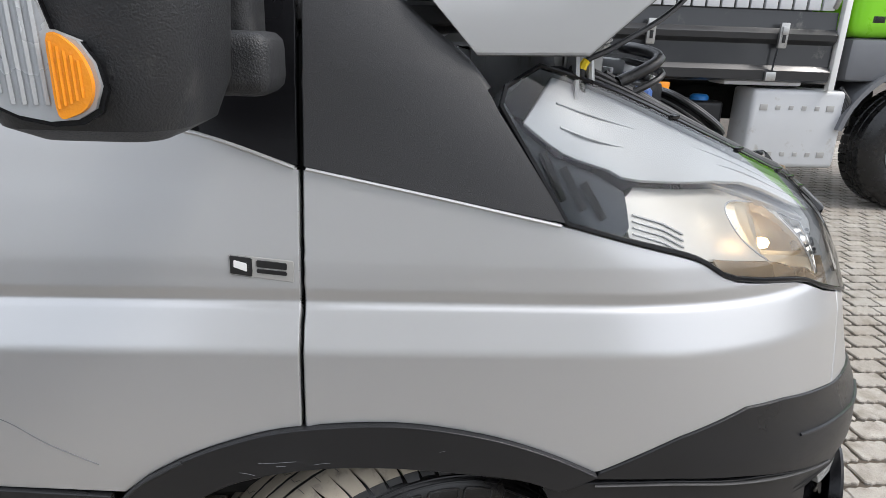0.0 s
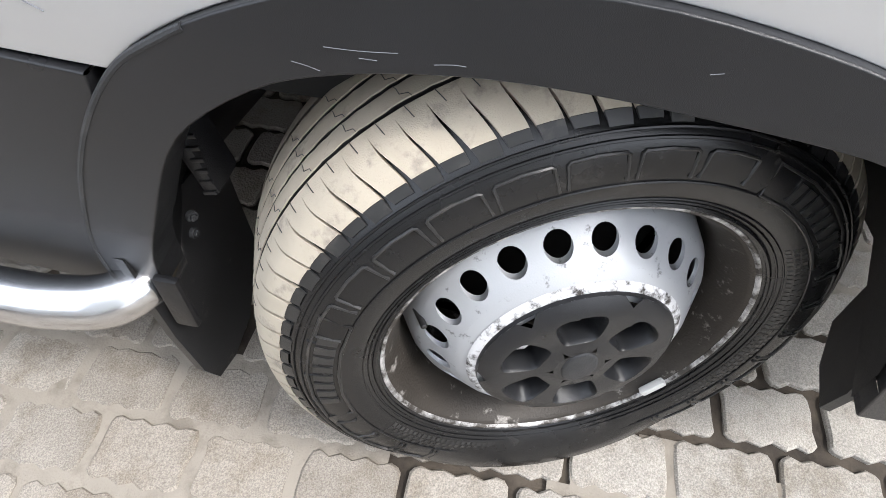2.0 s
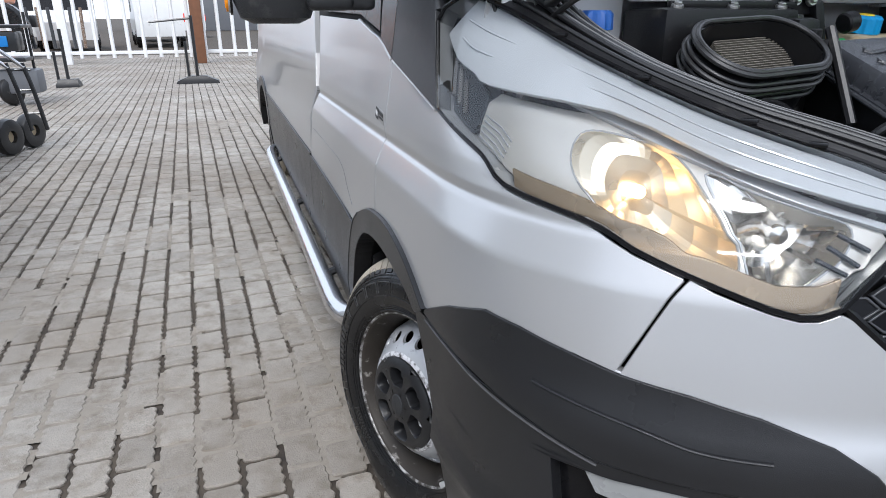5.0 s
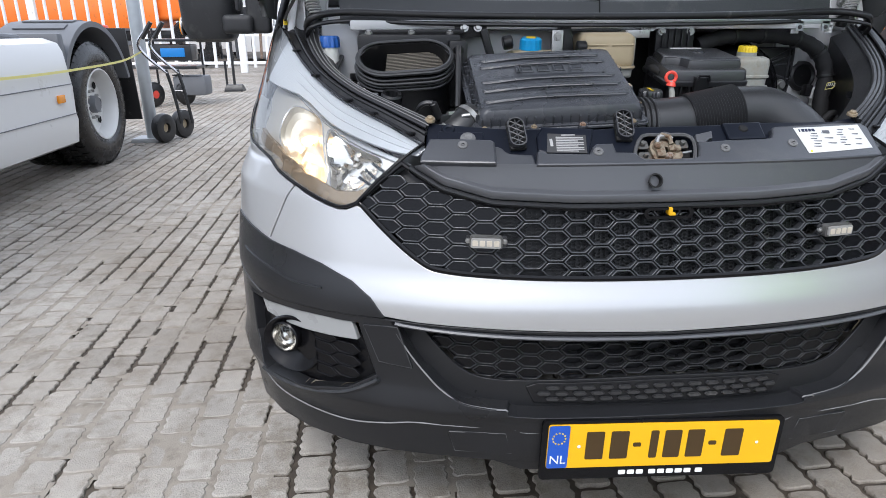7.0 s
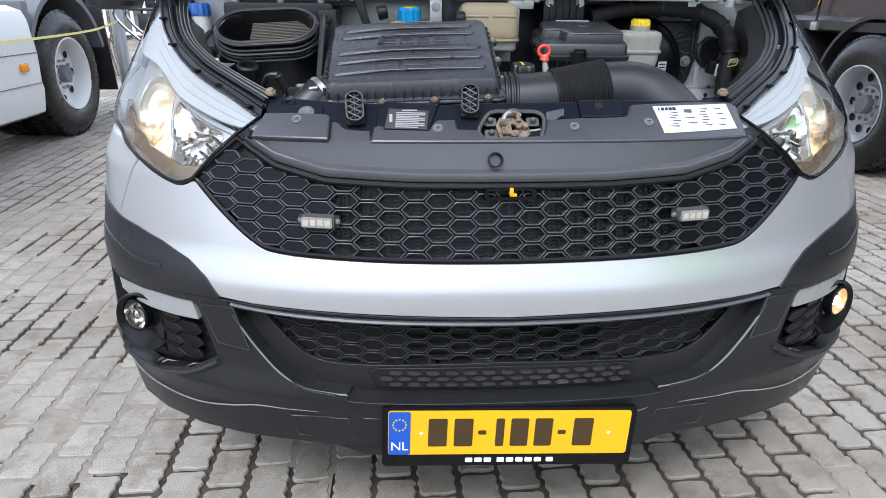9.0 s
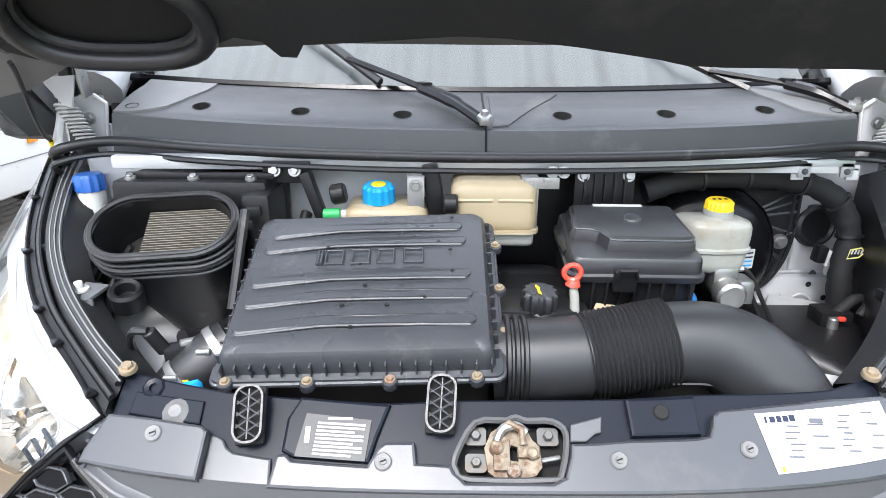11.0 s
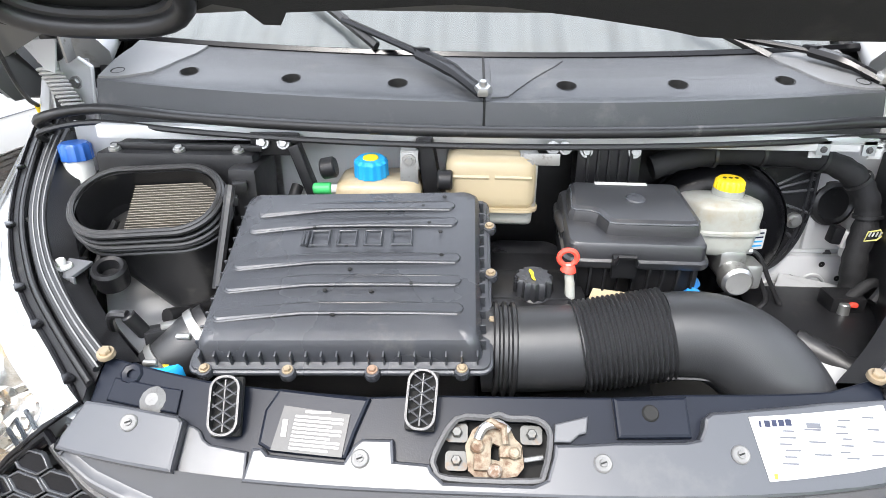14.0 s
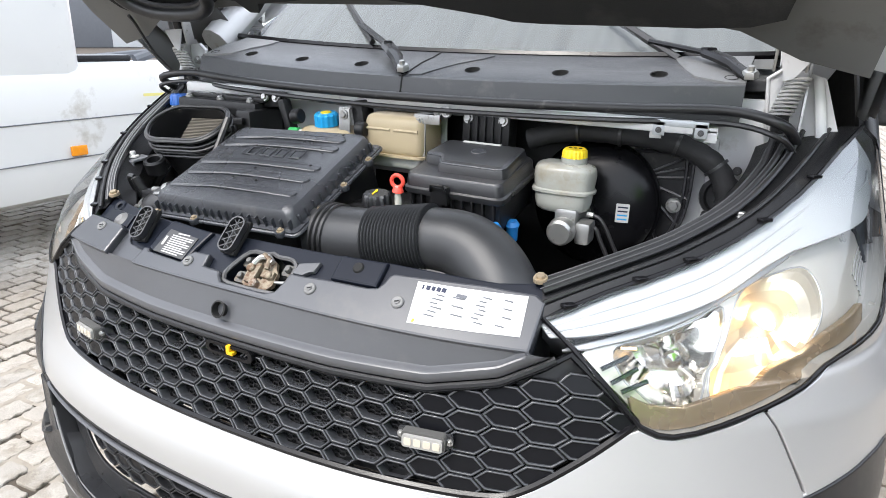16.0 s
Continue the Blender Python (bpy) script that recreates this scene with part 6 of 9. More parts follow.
for k in range(26):
    y = -.050 + k * .0041
    wx = .102 - (abs(y) / .055) ** 3 * .03
    part("pleat", box(bmesh.new(), om @ Vector(((wx - .060 + .0008 * k) / 2, y, -.064 + .0014 * k)), (wx + .060 - .0008 * k, .0015, .018), 0, om.to_3x3()), FILTER, fresh, "pleated filter paper" if k == 0 else "")
bm = bmesh.new()
lathe(bm, [(.025, -.03), (.026, .0), (.022, .005), (.016, .003), (.014, -.014), (.0005, -.014)], axis((-.565, .515, 1.092), (0.1, -.35, .93)), 22)
part("stub", bm, BAY, fresh)
bm = bmesh.new()
box(bm, (-.515, .735, 1.185), (.27, .12, .09), .012)
part("filter_housing", bm, BAY, fresh)
part("housing_side", box(bmesh.new(), (-.392, .700, 1.13), (.05, .12, .17), .012), BAY, fresh)
part("housing_rail", box(bmesh.new(), (-.50, .70, 1.235), (.26, .012, .012), .004), BAY, fresh)
for x in (-.62, -.51, -.41):
    bolt(fresh, Vector((x, .690, 1.233)), (0, -.3, 1), .007, ZINC)
# bracket with a flanged bolt on the wing
wb = part("wing_bracket", box(bmesh.new(), (-.632, .515, 1.090), (.060, .050, .006), .002, rotz(-14) @ rotx(8)), FENDERGREY, van, "grey steel wing bracket")
part("bracket_fold", box(bmesh.new(), (-.628, .492, 1.080), (.056, .004, .020), .001, rotz(-14)), FENDERGREY, wb)
part("flanged_bolt", lathe(bmesh.new(), [(.0005, .014), (.006, .014), (.0075, .011), (.0075, .005), (.014, .003), (.0145, 0)], axis((-.634, .512, 1.094), (0, -.1, 1)), 16), LABEL, wb)
# hose and clamps between the intake and the air box
hp = curve([(-.375, .43, 1.045), (-.41, .41, 1.025), (-.45, .395, .985), (-.47, .39, .93)], 6)
hose2 = part("air_hose", tube(bmesh.new(), hp, .040, 18), RUBBER, van, "black air hose with steel clamps")
for i in (3, 9):
    t = (hp[i + 1] - hp[i]).normalized()
    part("clamp", lathe(bmesh.new(), [(.0405, -.006), (.0425, -.006), (.0425, .006), (.0405, .006)], axis(hp[i], t), 24, closed=True), ZINC, hose2)
    part("clamp_screw", cyl(bmesh.new(), hp[i] + Vector((-.02, -.035, .018)), hp[i] + Vector((.0, -.038, .021)), .005, .005, 10, .001), ZINC, hose2)
bm = bmesh.new()
box(bm, (-.445, .405, 1.045), (.036, .024, .026), .005, rotz(25))
cyl(bm, (-.46, .40, 1.05), (-.475, .39, 1.085), .010, .010, 10, .002)
part("sensor", bm, BAY, hose2)
part("sensor_clip", box(bmesh.new(), (-.425, .412, 1.058), (.035, .012, .012), .003, rotz(30)), ZINC, hose2)
part("sensor_cable", tube(bmesh.new(), curve([(-.475, .39, 1.085), (-.50, .395, 1.08), (-.515, .42, 1.04), (-.50, .44, .98)], 6), .006, 8), RUBBER, hose2)
cap = part("oil_filler_cap", lathe(bmesh.new(), [(.0005, .014), (.020, .014), (.025, .008), (.026, -.012)], axis((-.425, .380, 1.012), (0, -.3, .95)), 24), SKYBLUE, van, "blue power steering cap")
part("cap_mark", lathe(bmesh.new(), [(.0005, .0155), (.012, .0155), (.013, .013)], axis((-.425, .380, 1.012), (0, -.3, .95)), 16), YELLOW, cap)
lp = [Vector((-.57 + .028 * math.cos(a), .46 + .035 * math.sin(a), .985)) for a in [2 * math.pi * i / 20 for i in range(20)]]
part("cable_loop", tube(bmesh.new(), lp, .006, 8, True), RUBBER, van)
part("cable", tube(bmesh.new(), curve([(-.60, .62, 1.13), (-.635, .60, 1.06), (-.625, .54, 1.0), (-.59, .49, .985)], 6), .006, 8), RUBBER, van)

# washer bottle neck
wn_ = part("washer_bottle", lathe(bmesh.new(), [(.026, -.20), (.026, -.05), (.0245, -.035), (.0245, .005)], axis((-.728, .752, 1.198), (0, 0, 1)), 22), NECK, van, "milky washer bottle neck with blue cap")
part("cap", fluted(lathe(bmesh.new(), [(.0005, .020), (.022, .020), (.026, .015), (.027, -.010), (.024, -.010)], axis((-.728, .752, 1.206), (0, 0, 1)), 60), (-.728, .752), 12, .0012, .0235), NAVYCAP, wn_, "blue ribbed cap")
part("breather", tube(bmesh.new(), curve([(-.765, .75, 1.15), (-.77, .70, 1.12), (-.76, .66, 1.02), (-.74, .64, .92)], 6), .007, 8), RUBBER, van)

cp = curve([(-.770, .735, 1.175), (-.762, .722, 1.13), (-.742, .690, 1.05), (-.722, .66, .95)], 24)
cond = part("conduit", tube(bmesh.new(), cp, [.0062 + .0012 * (i % 2) for i in range(len(cp))], 8), RUBBER, van, "corrugated cable conduit")
for dz in (0, .012):
    part("conduit_clip", box(bmesh.new(), (-.772 - dz, .733, 1.166 - dz * .6), (.016, .014, .012), .003), CREAM, cond)
part("yellow_sleeve", cyl(bmesh.new(), (-.742, .668, 1.0), (-.741, .667, .99), .008, .008, 10), YELLOW, cond)

# coolant tank of two lobes
tank = part("coolant_tank", box(bmesh.new(), (-.176, .728, 1.132), (.150, .11, .110), .026, seg=4), CREAM, van, "cream coolant tank with light blue cap")
part("lobe", box(bmesh.new(), (.014, .728, 1.186), (.152, .11, .094), .026, seg=4), CREAM, tank)
part("lobe_seam", prism(bmesh.new(), rounded(.160, .118, .024, 5), .006, Matrix.Translation((.014, .728, 1.140)), bevel=.002), CREAM, tank)
part("lobe_pan", box(bmesh.new(), (.018, .730, 1.130), (.136, .100, .034), .012, seg=3), MILKY, tank)
part("neck", lathe(bmesh.new(), [(.026, -.03), (.024, 0), (.022, .012)], axis((-.190, .712, 1.190), (0, -.15, 1)), 20), CREAM, tank)
bm = lathe(bmesh.new(), [(.0005, .026), (.023, .026), (.028, .021), (.029, -.004), (.025, -.004)], axis((-.190, .712, 1.194), (0, -.15, 1)), 70)
fluted(bm, (-.190, .712), 14, .0012, .024)
part("cap", bm, SKYBLUE, tank, "light blue screw cap")
part("cap_mark", lathe(bmesh.new(), [(.0005, .0275), (.013, .0275), (.014, .025)], axis((-.190, .712, 1.194), (0, -.15, 1)), 16), YELLOW, tank)
part("mould_line", tube(bmesh.new(), [(-.247, .673, 1.128), (-.105, .673, 1.128)], .0025, 6), CREAM, tank)
for x in (-.02, .05):
    part("rib", tube(bmesh.new(), [(x - .03, .6735, 1.200), (x + .03, .6735, 1.200)], .0035, 6), CREAM, tank)
part("green_coupling", cyl(bmesh.new(), (-.287, .690, 1.169), (-.256, .690, 1.170), .010, .011, 14, .002), GREEN, van)
part("coupling_pipe", cyl(bmesh.new(), (-.257, .690, 1.170), (-.236, .695, 1.168), .008, .009, 14, .001), LABEL, van)
for x in (-.123, .076):
    bm = bmesh.new()
    box(bm, (x, .690, 1.185), (.030, .004, .10), .001)
    box(bm, (x, .72, 1.236), (.030, .06, .004), .001)
    if x > 0:
        box(bm, (x + .02, .688, 1.228), (.06, .004, .020), .001)
    br = part("tank_bracket", bm, ZINC, van, "zinc tank bracket")
    bolt(br, Vector((x, .687, 1.222)), (0, -1, 0), .008, ZINC)
for x in (-.37, -.335, .115, .135):
    bolt(van, Vector((x, .700, 1.245)), (0, -1, .2), .008, ZINC)
bm = bmesh.new()
box(bm, (-.352, .712, 1.24), (.085, .006, .040), .003)
box(bm, (-.30, .71, 1.18), (.02, .03, .13), .006, roty(-18))
part("bracket", bm, BAY, van)
bm = bmesh.new()
box(bm, (-.09, .725, 1.195), (.030, .05, .12), .006, roty(-10))
part("hose_bracket", bm, BAY, van)
part("rubber_mount", cyl(bmesh.new(), (-.270, .685, 1.205), (-.245, .685, 1.21), .018, .018, 14, .003), BAY, van)
part("rubber_mount", cyl(bmesh.new(), (-.075, .67, 1.195), (-.05, .67, 1.195), .017, .017, 14, .003), BAY, van)
part("cross_rail", box(bmesh.new(), (-.02, .742, 1.252), (1.30, .03, .025), .006), SILVER_IN, van)
part("heater_hose", tube(bmesh.new(), curve([(-.40, .64, 1.05), (-.36, .67, 1.10), (-.335, .70, 1.13), (-.325, .73, 1.16)], 6), .011, 10), RUBBER, van)

# engine block, oil cap and dipstick
bm = bmesh.new()
box(bm, (.075, .585, .985), (.17, .21, .16), .02)
box(bm, (.07, .55, 1.05), (.13, .10, .04), .012)
eng = part("engine_cover", bm, BAY, van, "dusty black rocker cover")
part("block", box(bmesh.new(), (-.05, .60, .85), (.62, .36, .20), .03), DARK, eng)
part("cover_dome", loft(bmesh.new(), [[Vector((.080 + a * w, .660 + b * d, z)) for a, b in rounded(1, 1, .22, 5)] for w, d, z in ((.150, .250, .98), (.150, .250, 1.030), (.138, .236, 1.046), (.110, .200, 1.050))]), FUSELID, eng, "dusty moulded rocker cover", 30)
part("filler_collar", tube(bmesh.new(), [(.078 + .040 * math.cos(a), .528 + .040 * math.sin(a), 1.050) for a in [2 * math.pi * i / 28 for i in range(28)]], .006, 8, True), FUSELID, eng)
part("lifting_eye", prism(bmesh.new(), [(-.036, -.014), (.030, -.014), (.034, .004), (.020, .018), (-.036, .018)], .005, Matrix.Translation((.030, .515, 1.045)) @ rotx(30), [ring(.009, 12, .004, .002)]), ZINC, eng, "zinc lifting eye")
for x, y in ((.022, .470), (.115, .486)):
    bolt(eng, Vector((x, y, 1.045)), (0, -.4, .9), .008, ZINC)
bm = lathe(bmesh.new(), [(.0005, .034), (.024, .034), (.027, .030), (.028, .008), (.026, .004)], axis((.076, .522, 1.064), (0, -.15, 1)), 72)
fluted(bm, (.076, .519), 12, .0022, .022)
oc = part("oil_cap", bm, FUSELID, van, "black oil filler cap with yellow mark")
part("neck", lathe(bmesh.new(), [(.026, .006), (.030, .002), (.030, -.004), (.026, -.008), (.029, -.014), (.029, -.020), (.026, -.024), (.028, -.060)], axis((.078, .522, 1.064), (0, -.15, 1)), 26), BAY, oc)
part("mark", prism(bmesh.new(), [(-.014, -.003), (-.004, -.001), (.006, -.002), (.015, .003), (.010, .005), (.002, .003), (-.010, .002)], .0012, axis((.074, .516, 1.0985), (0, -.15, 1)) @ rotz(90)), YELLOW, oc)
dip = part("dipstick", tube(bmesh.new(), [(.124, .518, 1.118), (.129, .514, 1.088), (.134, .509, 1.02)], [.005, .0075, .0075], 10), MILKY, van, "dipstick with red pull ring")
part("pull_ring", tube(bmesh.new(), [(.124 + .013 * math.cos(a), .518, 1.127 + .012 * math.sin(a)) for a in [2 * math.pi * i / 18 for i in range(18)]], .0042, 8, True), RED, dip)
part("collar", cyl(bmesh.new(), (.1255, .5175, 1.106), (.1265, .5165, 1.116), .012, .009, 12, .001), RED, dip)

# fuse box
fm = Matrix.Translation((.232, .625, 1.150)) @ rotx(10) @ rotz(-1)
fuse = part("fuse_box", box(bmesh.new(), fm @ Vector((0, -.0, -.052)), (.200, .165, .085), .010, fm.to_3x3()), BAY, van, "black fuse box with clipped lid")
skirt_ = [[fm @ Vector((x, y, h)) for x, y in rounded(w, d, .016, 4)] for w, d, h in ((.214, .182, -.034), (.218, .186, -.030), (.218, .186, -.022), (.210, .178, -.019), (.206, .174, .002), (.200, .168, .006))]
fuse_lid = part("lid", loft(bmesh.new(), skirt_), FUSELID, fuse, "black moulded lid")
top_ = [(-.080, .078), (.082, .078), (.092, .070), (.100, -.046), (.094, -.058), (.080, -.062), (-.030, -.062), (-.044, -.058), (-.050, -.044), (-.056, -.030), (-.066, -.024), (-.090, -.022), (-.098, -.014), (-.092, .066)]
part("lid_top", loft(bmesh.new(), [[fm @ Vector((x, y, .0)) for x, y in top_], [fm @ Vector((x, y, .016)) for x, y in shrink(top_, .001)], [fm @ Vector((x, y, .026)) for x, y in shrink(top_, .006)], [fm @ Vector((x, y, .029)) for x, y in shrink(top_, .011)]]), FUSELID, fuse, "", 30)
part("lid_fold", tube(bmesh.new(), [fm @ Vector((x, y, .0245)) for x, y in shrink(top_, .005)], .0018, 6, True), LID, fuse)
for k in range(9):
    part("skirt_rib", box(bmesh.new(), fm @ Vector((-.088 + .022 * k, -.086, -.060)), (.004, .012, .055), .001, fm.to_3x3()), BAY, fuse)
part("paper_strip", box(bmesh.new(), fm @ Vector((-.005, .064, .0300)), (.085, .009, .0012), .0003, fm.to_3x3()), LABEL, fuse, "white paper strip")
part("badge", lathe(bmesh.new(), [(.0005, .002), (.014, .002), (.016, 0), (.016, -.003)], axis(fm @ Vector((.01, .015, .0295)), fm.to_3x3() @ Vector((0, 0, 1))), 18), LID, fuse)
for x in (-.02,):
    bm = bmesh.new()
    box(bm, fm @ Vector((x, -.097, -.026)), (.036, .014, .036), .003, fm.to_3x3())
    tube(bm, [fm @ Vector(p) for p in ((x - .016, -.107, -.016), (x - .012, -.109, -.002), (x + .012, -.109, -.002), (x + .016, -.107, -.016))], .0035, 6)
    part("clip", bm, BAY, fuse)
part("tag", prism(bmesh.new(), [(-.035, -.008), (.03, -.014), (.034, .004), (-.028, .010)], .0012, fm @ Matrix.Translation((-.03, -.094, -.082)) @ rotx(60)), CREAM, fuse, "yellowed paper tag")
bm = bmesh.new()
box(bm, (.215, .752, 1.205), (.110, .05, .075), .006)
relay = part("relay_bracket", bm, BAY, van, "ribbed black relay bracket")
for k in range(5):
    part("rib", box(bmesh.new(), (.179 + k * .018, .725, 1.205), (.006, .010, .07), .002), BAY, relay)
for x in (.175, .256):
    bolt(relay, Vector((x, .726, 1.234)), (0, -1, .2), .008, ZINC)

# brake servo, reservoir and master cylinder
sm = axis((.445, .825, 1.068), (-.03, -.99, .10))
servo = part("brake_servo", lathe(bmesh.new(), [(.118, -.03), (.130, -.01), (.133, .004), (.133, .014), (.128, .024), (.10, .044), (.06, .054), (.03, .056), (.0005, .056)], sm, 48), GLOSS_BLACK, van, "round black brake servo")
part("rim", lathe(bmesh.new(), [(.1335, .003), (.137, .006), (.137, .013), (.1335, .016)], sm, 48), GLOSS_BLACK, servo)
lab_m = Matrix.Translation((.513, .7685, 1.064)) @ rotz(14) @ rotx(92)
lb = part("label", prism(bmesh.new(), rounded(.027, .040, .002, 2), .001, lab_m), LABEL, servo, "small white and blue label")
for k in range(4):
    part("print", prism(bmesh.new(), rounded(.020, .003, .0005, 2), .0006, lab_m @ Matrix.Translation((0, -.013 + .0085 * k, .001))), SKYBLUE if k < 2 else INKBLUE, lb)
res_out = [(-.060, .044), (-.010, .047), (.030, .044), (.052, .030), (.062, .004), (.058, -.024), (.044, -.040), (.0, -.046), (-.040, -.042), (-.058, -.026), (-.066, .016)]
shell = lambda k, z: [Vector((.408 + v.x * k, .696 + v.y * k, z)) for v in curve([(x, y, 0) for x, y in res_out], 3, True)]
res = part("brake_fluid_reservoir", loft(bmesh.new(), [shell(.70, 1.074), shell(.84, 1.080), shell(.90, 1.092), shell(.93, 1.112)]), MILKY, van, "milky brake fluid reservoir with yellow cap")
part("seam", loft(bmesh.new(), [shell(.94, 1.111), shell(1.01, 1.113), shell(1.02, 1.118), shell(.96, 1.121)]), MILKY, res)
part("upper_shell", loft(bmesh.new(), [shell(.95, 1.120), shell(.985, 1.145), shell(.975, 1.156), shell(.93, 1.163), shell(.72, 1.168)]), MILKY, res, "", 50)
part("neck", lathe(bmesh.new(), [(.026, -.01), (.026, .014)], axis((.418, .712, 1.166), (0, -.08, 1)), 20), MILKY, res)
part("cap", fluted(lathe(bmesh.new(), [(.0005, .024), (.020, .024), (.0236, .020), (.0245, .004), (.022, .002)], axis((.418, .712, 1.172), (0, -.08, 1)), 100), (.418, .711), 20, .0009, .0222), YELLOW, res, "yellow screw cap")
for k in range(3):
    part("print", prism(bmesh.new(), ring(.0035, 8, -.010 + .010 * k, .002), .0008, axis((.418, .712 - .0024, 1.1962), (0, -.08, 1))), INK, res)
bm = bmesh.new()
cyl(bm, (.425, .78, 1.055), (.425, .640, 1.045), .024, .022, 18, .004)
cyl(bm, (.425, .648, 1.045), (.425, .62, 1.043), .028, .026, 18, .005)
box(bm, (.425, .70, 1.065), (.045, .09, .04), .008)
box(bm, (.462, .675, 1.040), (.030, .05, .045), .008)
mc = part("master_cylinder", bm, ZINC, van, "cast alloy brake master cylinder")
part("brake_pipe", tube(bmesh.new(), curve([(0.462, 0.7, 1.07), (0.481, 0.7, 1.065), (0.497, 0.7, 1.046), (0.519, 0.7, 1.006), (0.548, 0.7, 0.957)], 6), .0042, 7), RUBBER, mc)
part("brake_pipe", tube(bmesh.new(), curve([(0.464, 0.69, 1.046), (0.479, 0.69, 1.045), (0.491, 0.69, 1.022), (0.511, 0.69, 0.977), (0.486, 0.69, 0.952)], 6), .0048, 7), RUBBER, mc)
for q in [(0.466, 0.695, 1.071), (0.471, 0.695, 1.043)]:
    part("pipe_nut", cyl(bmesh.new(), (q[0] - .008, q[1], q[2]), (q[0] + .006, q[1], q[2]), .006, .0055, 6, .001), ZINC, mc)
part("blue_plug", lathe(bmesh.new(), [(.0005, .024), (.010, .022), (.015, .014), (.012, .006), (.010, -.02)], axis((.338, .600, 1.040), (0, -.2, 1)), 14), BLUE, van)
# fan-shaped pedal bracket on the bulkhead
fan = [(0.426, 1.184), (0.528, 1.189), (0.629, 1.187), (0.630, 1.164), (0.629, 1.095), (0.617, 1.035), (0.585, 0.984), (0.538, 0.962), (0.477, 0.982)]
pedal = part("pedal_bracket", prism(bmesh.new(), fan, .010, Matrix.Translation((0, 0.844, 0)) @ rotx(90)), BAY, van, "black ribbed pedal bracket")
pc = Vector((0.52, 0.834, 1.128))
bm = lathe(bmesh.new(), [(.0005, .004), (.019, .004), (.020, .010), (.026, .010), (.027, .0)], axis(pc, (0, -1, 0)), 24)
part("hub", bm, FUSELID, pedal)
for qx, qz in fan[1:8] + [(fan[3][0], 1.141)]:
    d = (Vector((qx, pc.y, qz)) - pc)
    part("web", tube(bmesh.new(), [pc + d.normalized() * .025, pc + d], .0036, 6), FUSELID, pedal)
for dx in (0, -.012):
    part("edge_rib", tube(bmesh.new(), curve([(x + dx, 0.832, z + dx * .4) for x, z in fan[2:8]], 5), .0036, 6), FUSELID, pedal)
part("top_rib", tube(bmesh.new(), [(fan[0][0], 0.832, fan[0][1]), (fan[2][0], 0.832, fan[2][1])], .0036, 6), FUSELID, pedal)
bolt(pedal, Vector((0.603, 0.830, 1.08)), (0, -1, 0), .011, ZINC)
# wiring loom and grommet
loom = curve([(.30, .77, 1.195), (.38, .775, 1.218), (.49, .78, 1.223), (.60, .785, 1.212), (.675, .785, 1.175), (.705, .778, 1.11), (.695, .765, 1.04), (.70, .76, .97)], 8)
ridge = [.0215 + .0013 * math.sin(i * 2.1) + .0008 * math.sin(i * .9) for i in range(len(loom))]
lo = part("wiring_loom", tube(bmesh.new(), loom, ridge, 14), TAPE, van, "thick taped wiring loom")
for i in (10, 16, 24, 32, 40):
    t = (loom[i + 1] - loom[i]).normalized()
    part("cable_tie", lathe(bmesh.new(), [(.0225, -.003), (.025, -.003), (.025, .003), (.0225, .003)], axis(loom[i], t), 18, closed=True), RUBBER, lo)
bm = bmesh.new()
box(bm, (.705, .80, 1.035), (.028, .03, .036), .005)
part("connector", bm, LABEL, van, "pale wiring connector")
bm = bmesh.new()
box(bm, (.61, .738, 1.249), (.120, .004, .010), .001)
box(bm, (.562, .738, 1.238), (.022, .004, .022), .001)
box(bm, (.660, .738, 1.238), (.022, .004, .022), .001)
part("rail_bracket", bm, SILVER_IN, van, "silver painted bracket")
# battery corner
bm = bmesh.new()
box(bm, (.615, .655, .895), (.26, .26, .14), .012)
bat = part("battery", bm, BAY, van, "black battery with covered terminal")
bm = bmesh.new()
box(bm, (.650, .70, .975), (.060, .05, .035), .006)
part("terminal_cover", bm, BAY, bat)
part("terminal", cyl(bmesh.new(), (.640, .672, .962), (.640, .672, .985), .010, .009, 12, .002), ZINC, bat)
part("positive_mark", box(bmesh.new(), (.655, .674, .982), (.014, .012, .008), .003), RED, bat)
part("battery_cable", tube(bmesh.new(), curve([(.655, .69, .985), (.69, .70, 1.01), (.73, .72, .99), (.74, .74, .92)], 6), .010, 10), TAPE, bat)
cc = curve([(.50, .56, .975), (.56, .52, .955), (.61, .48, .94), (.64, .44, .92)], 6)
cable = part("fluted_cable", tube(bmesh.new(), cc, [.020 + .0022 * (i % 2) for i in range(len(cc))], 12), RUBBER, van, "fluted black cable with yellow band")
part("band", lathe(bmesh.new(), [(.0225, -.006), (.024, -.006), (.024, .006), (.0225, .006)], axis(cc[10], cc[11] - cc[10]), 18, closed=True), YELLOW, cable)
# hoses filling the lower bay
for pts, r in (([(.02, .36, .93), (.12, .37, .90), (.24, .38, .92), (.34, .40, .90)], .016), ([(-.30, .32, .96), (-.18, .33, .94), (-.02, .33, .95)], .014), ([(-.48, .50, 1.02), (-.44, .58, 1.0), (-.40, .66, 1.04)], .013), ([(.27, .40, .93), (.26, .44, .86)], .014), ([(.15, .70, 1.10), (.13, .66, 1.14), (.135, .60, 1.13)], .012)):
    part("hose", tube(bmesh.new(), curve(pts, 6), r, 10), RUBBER, van)
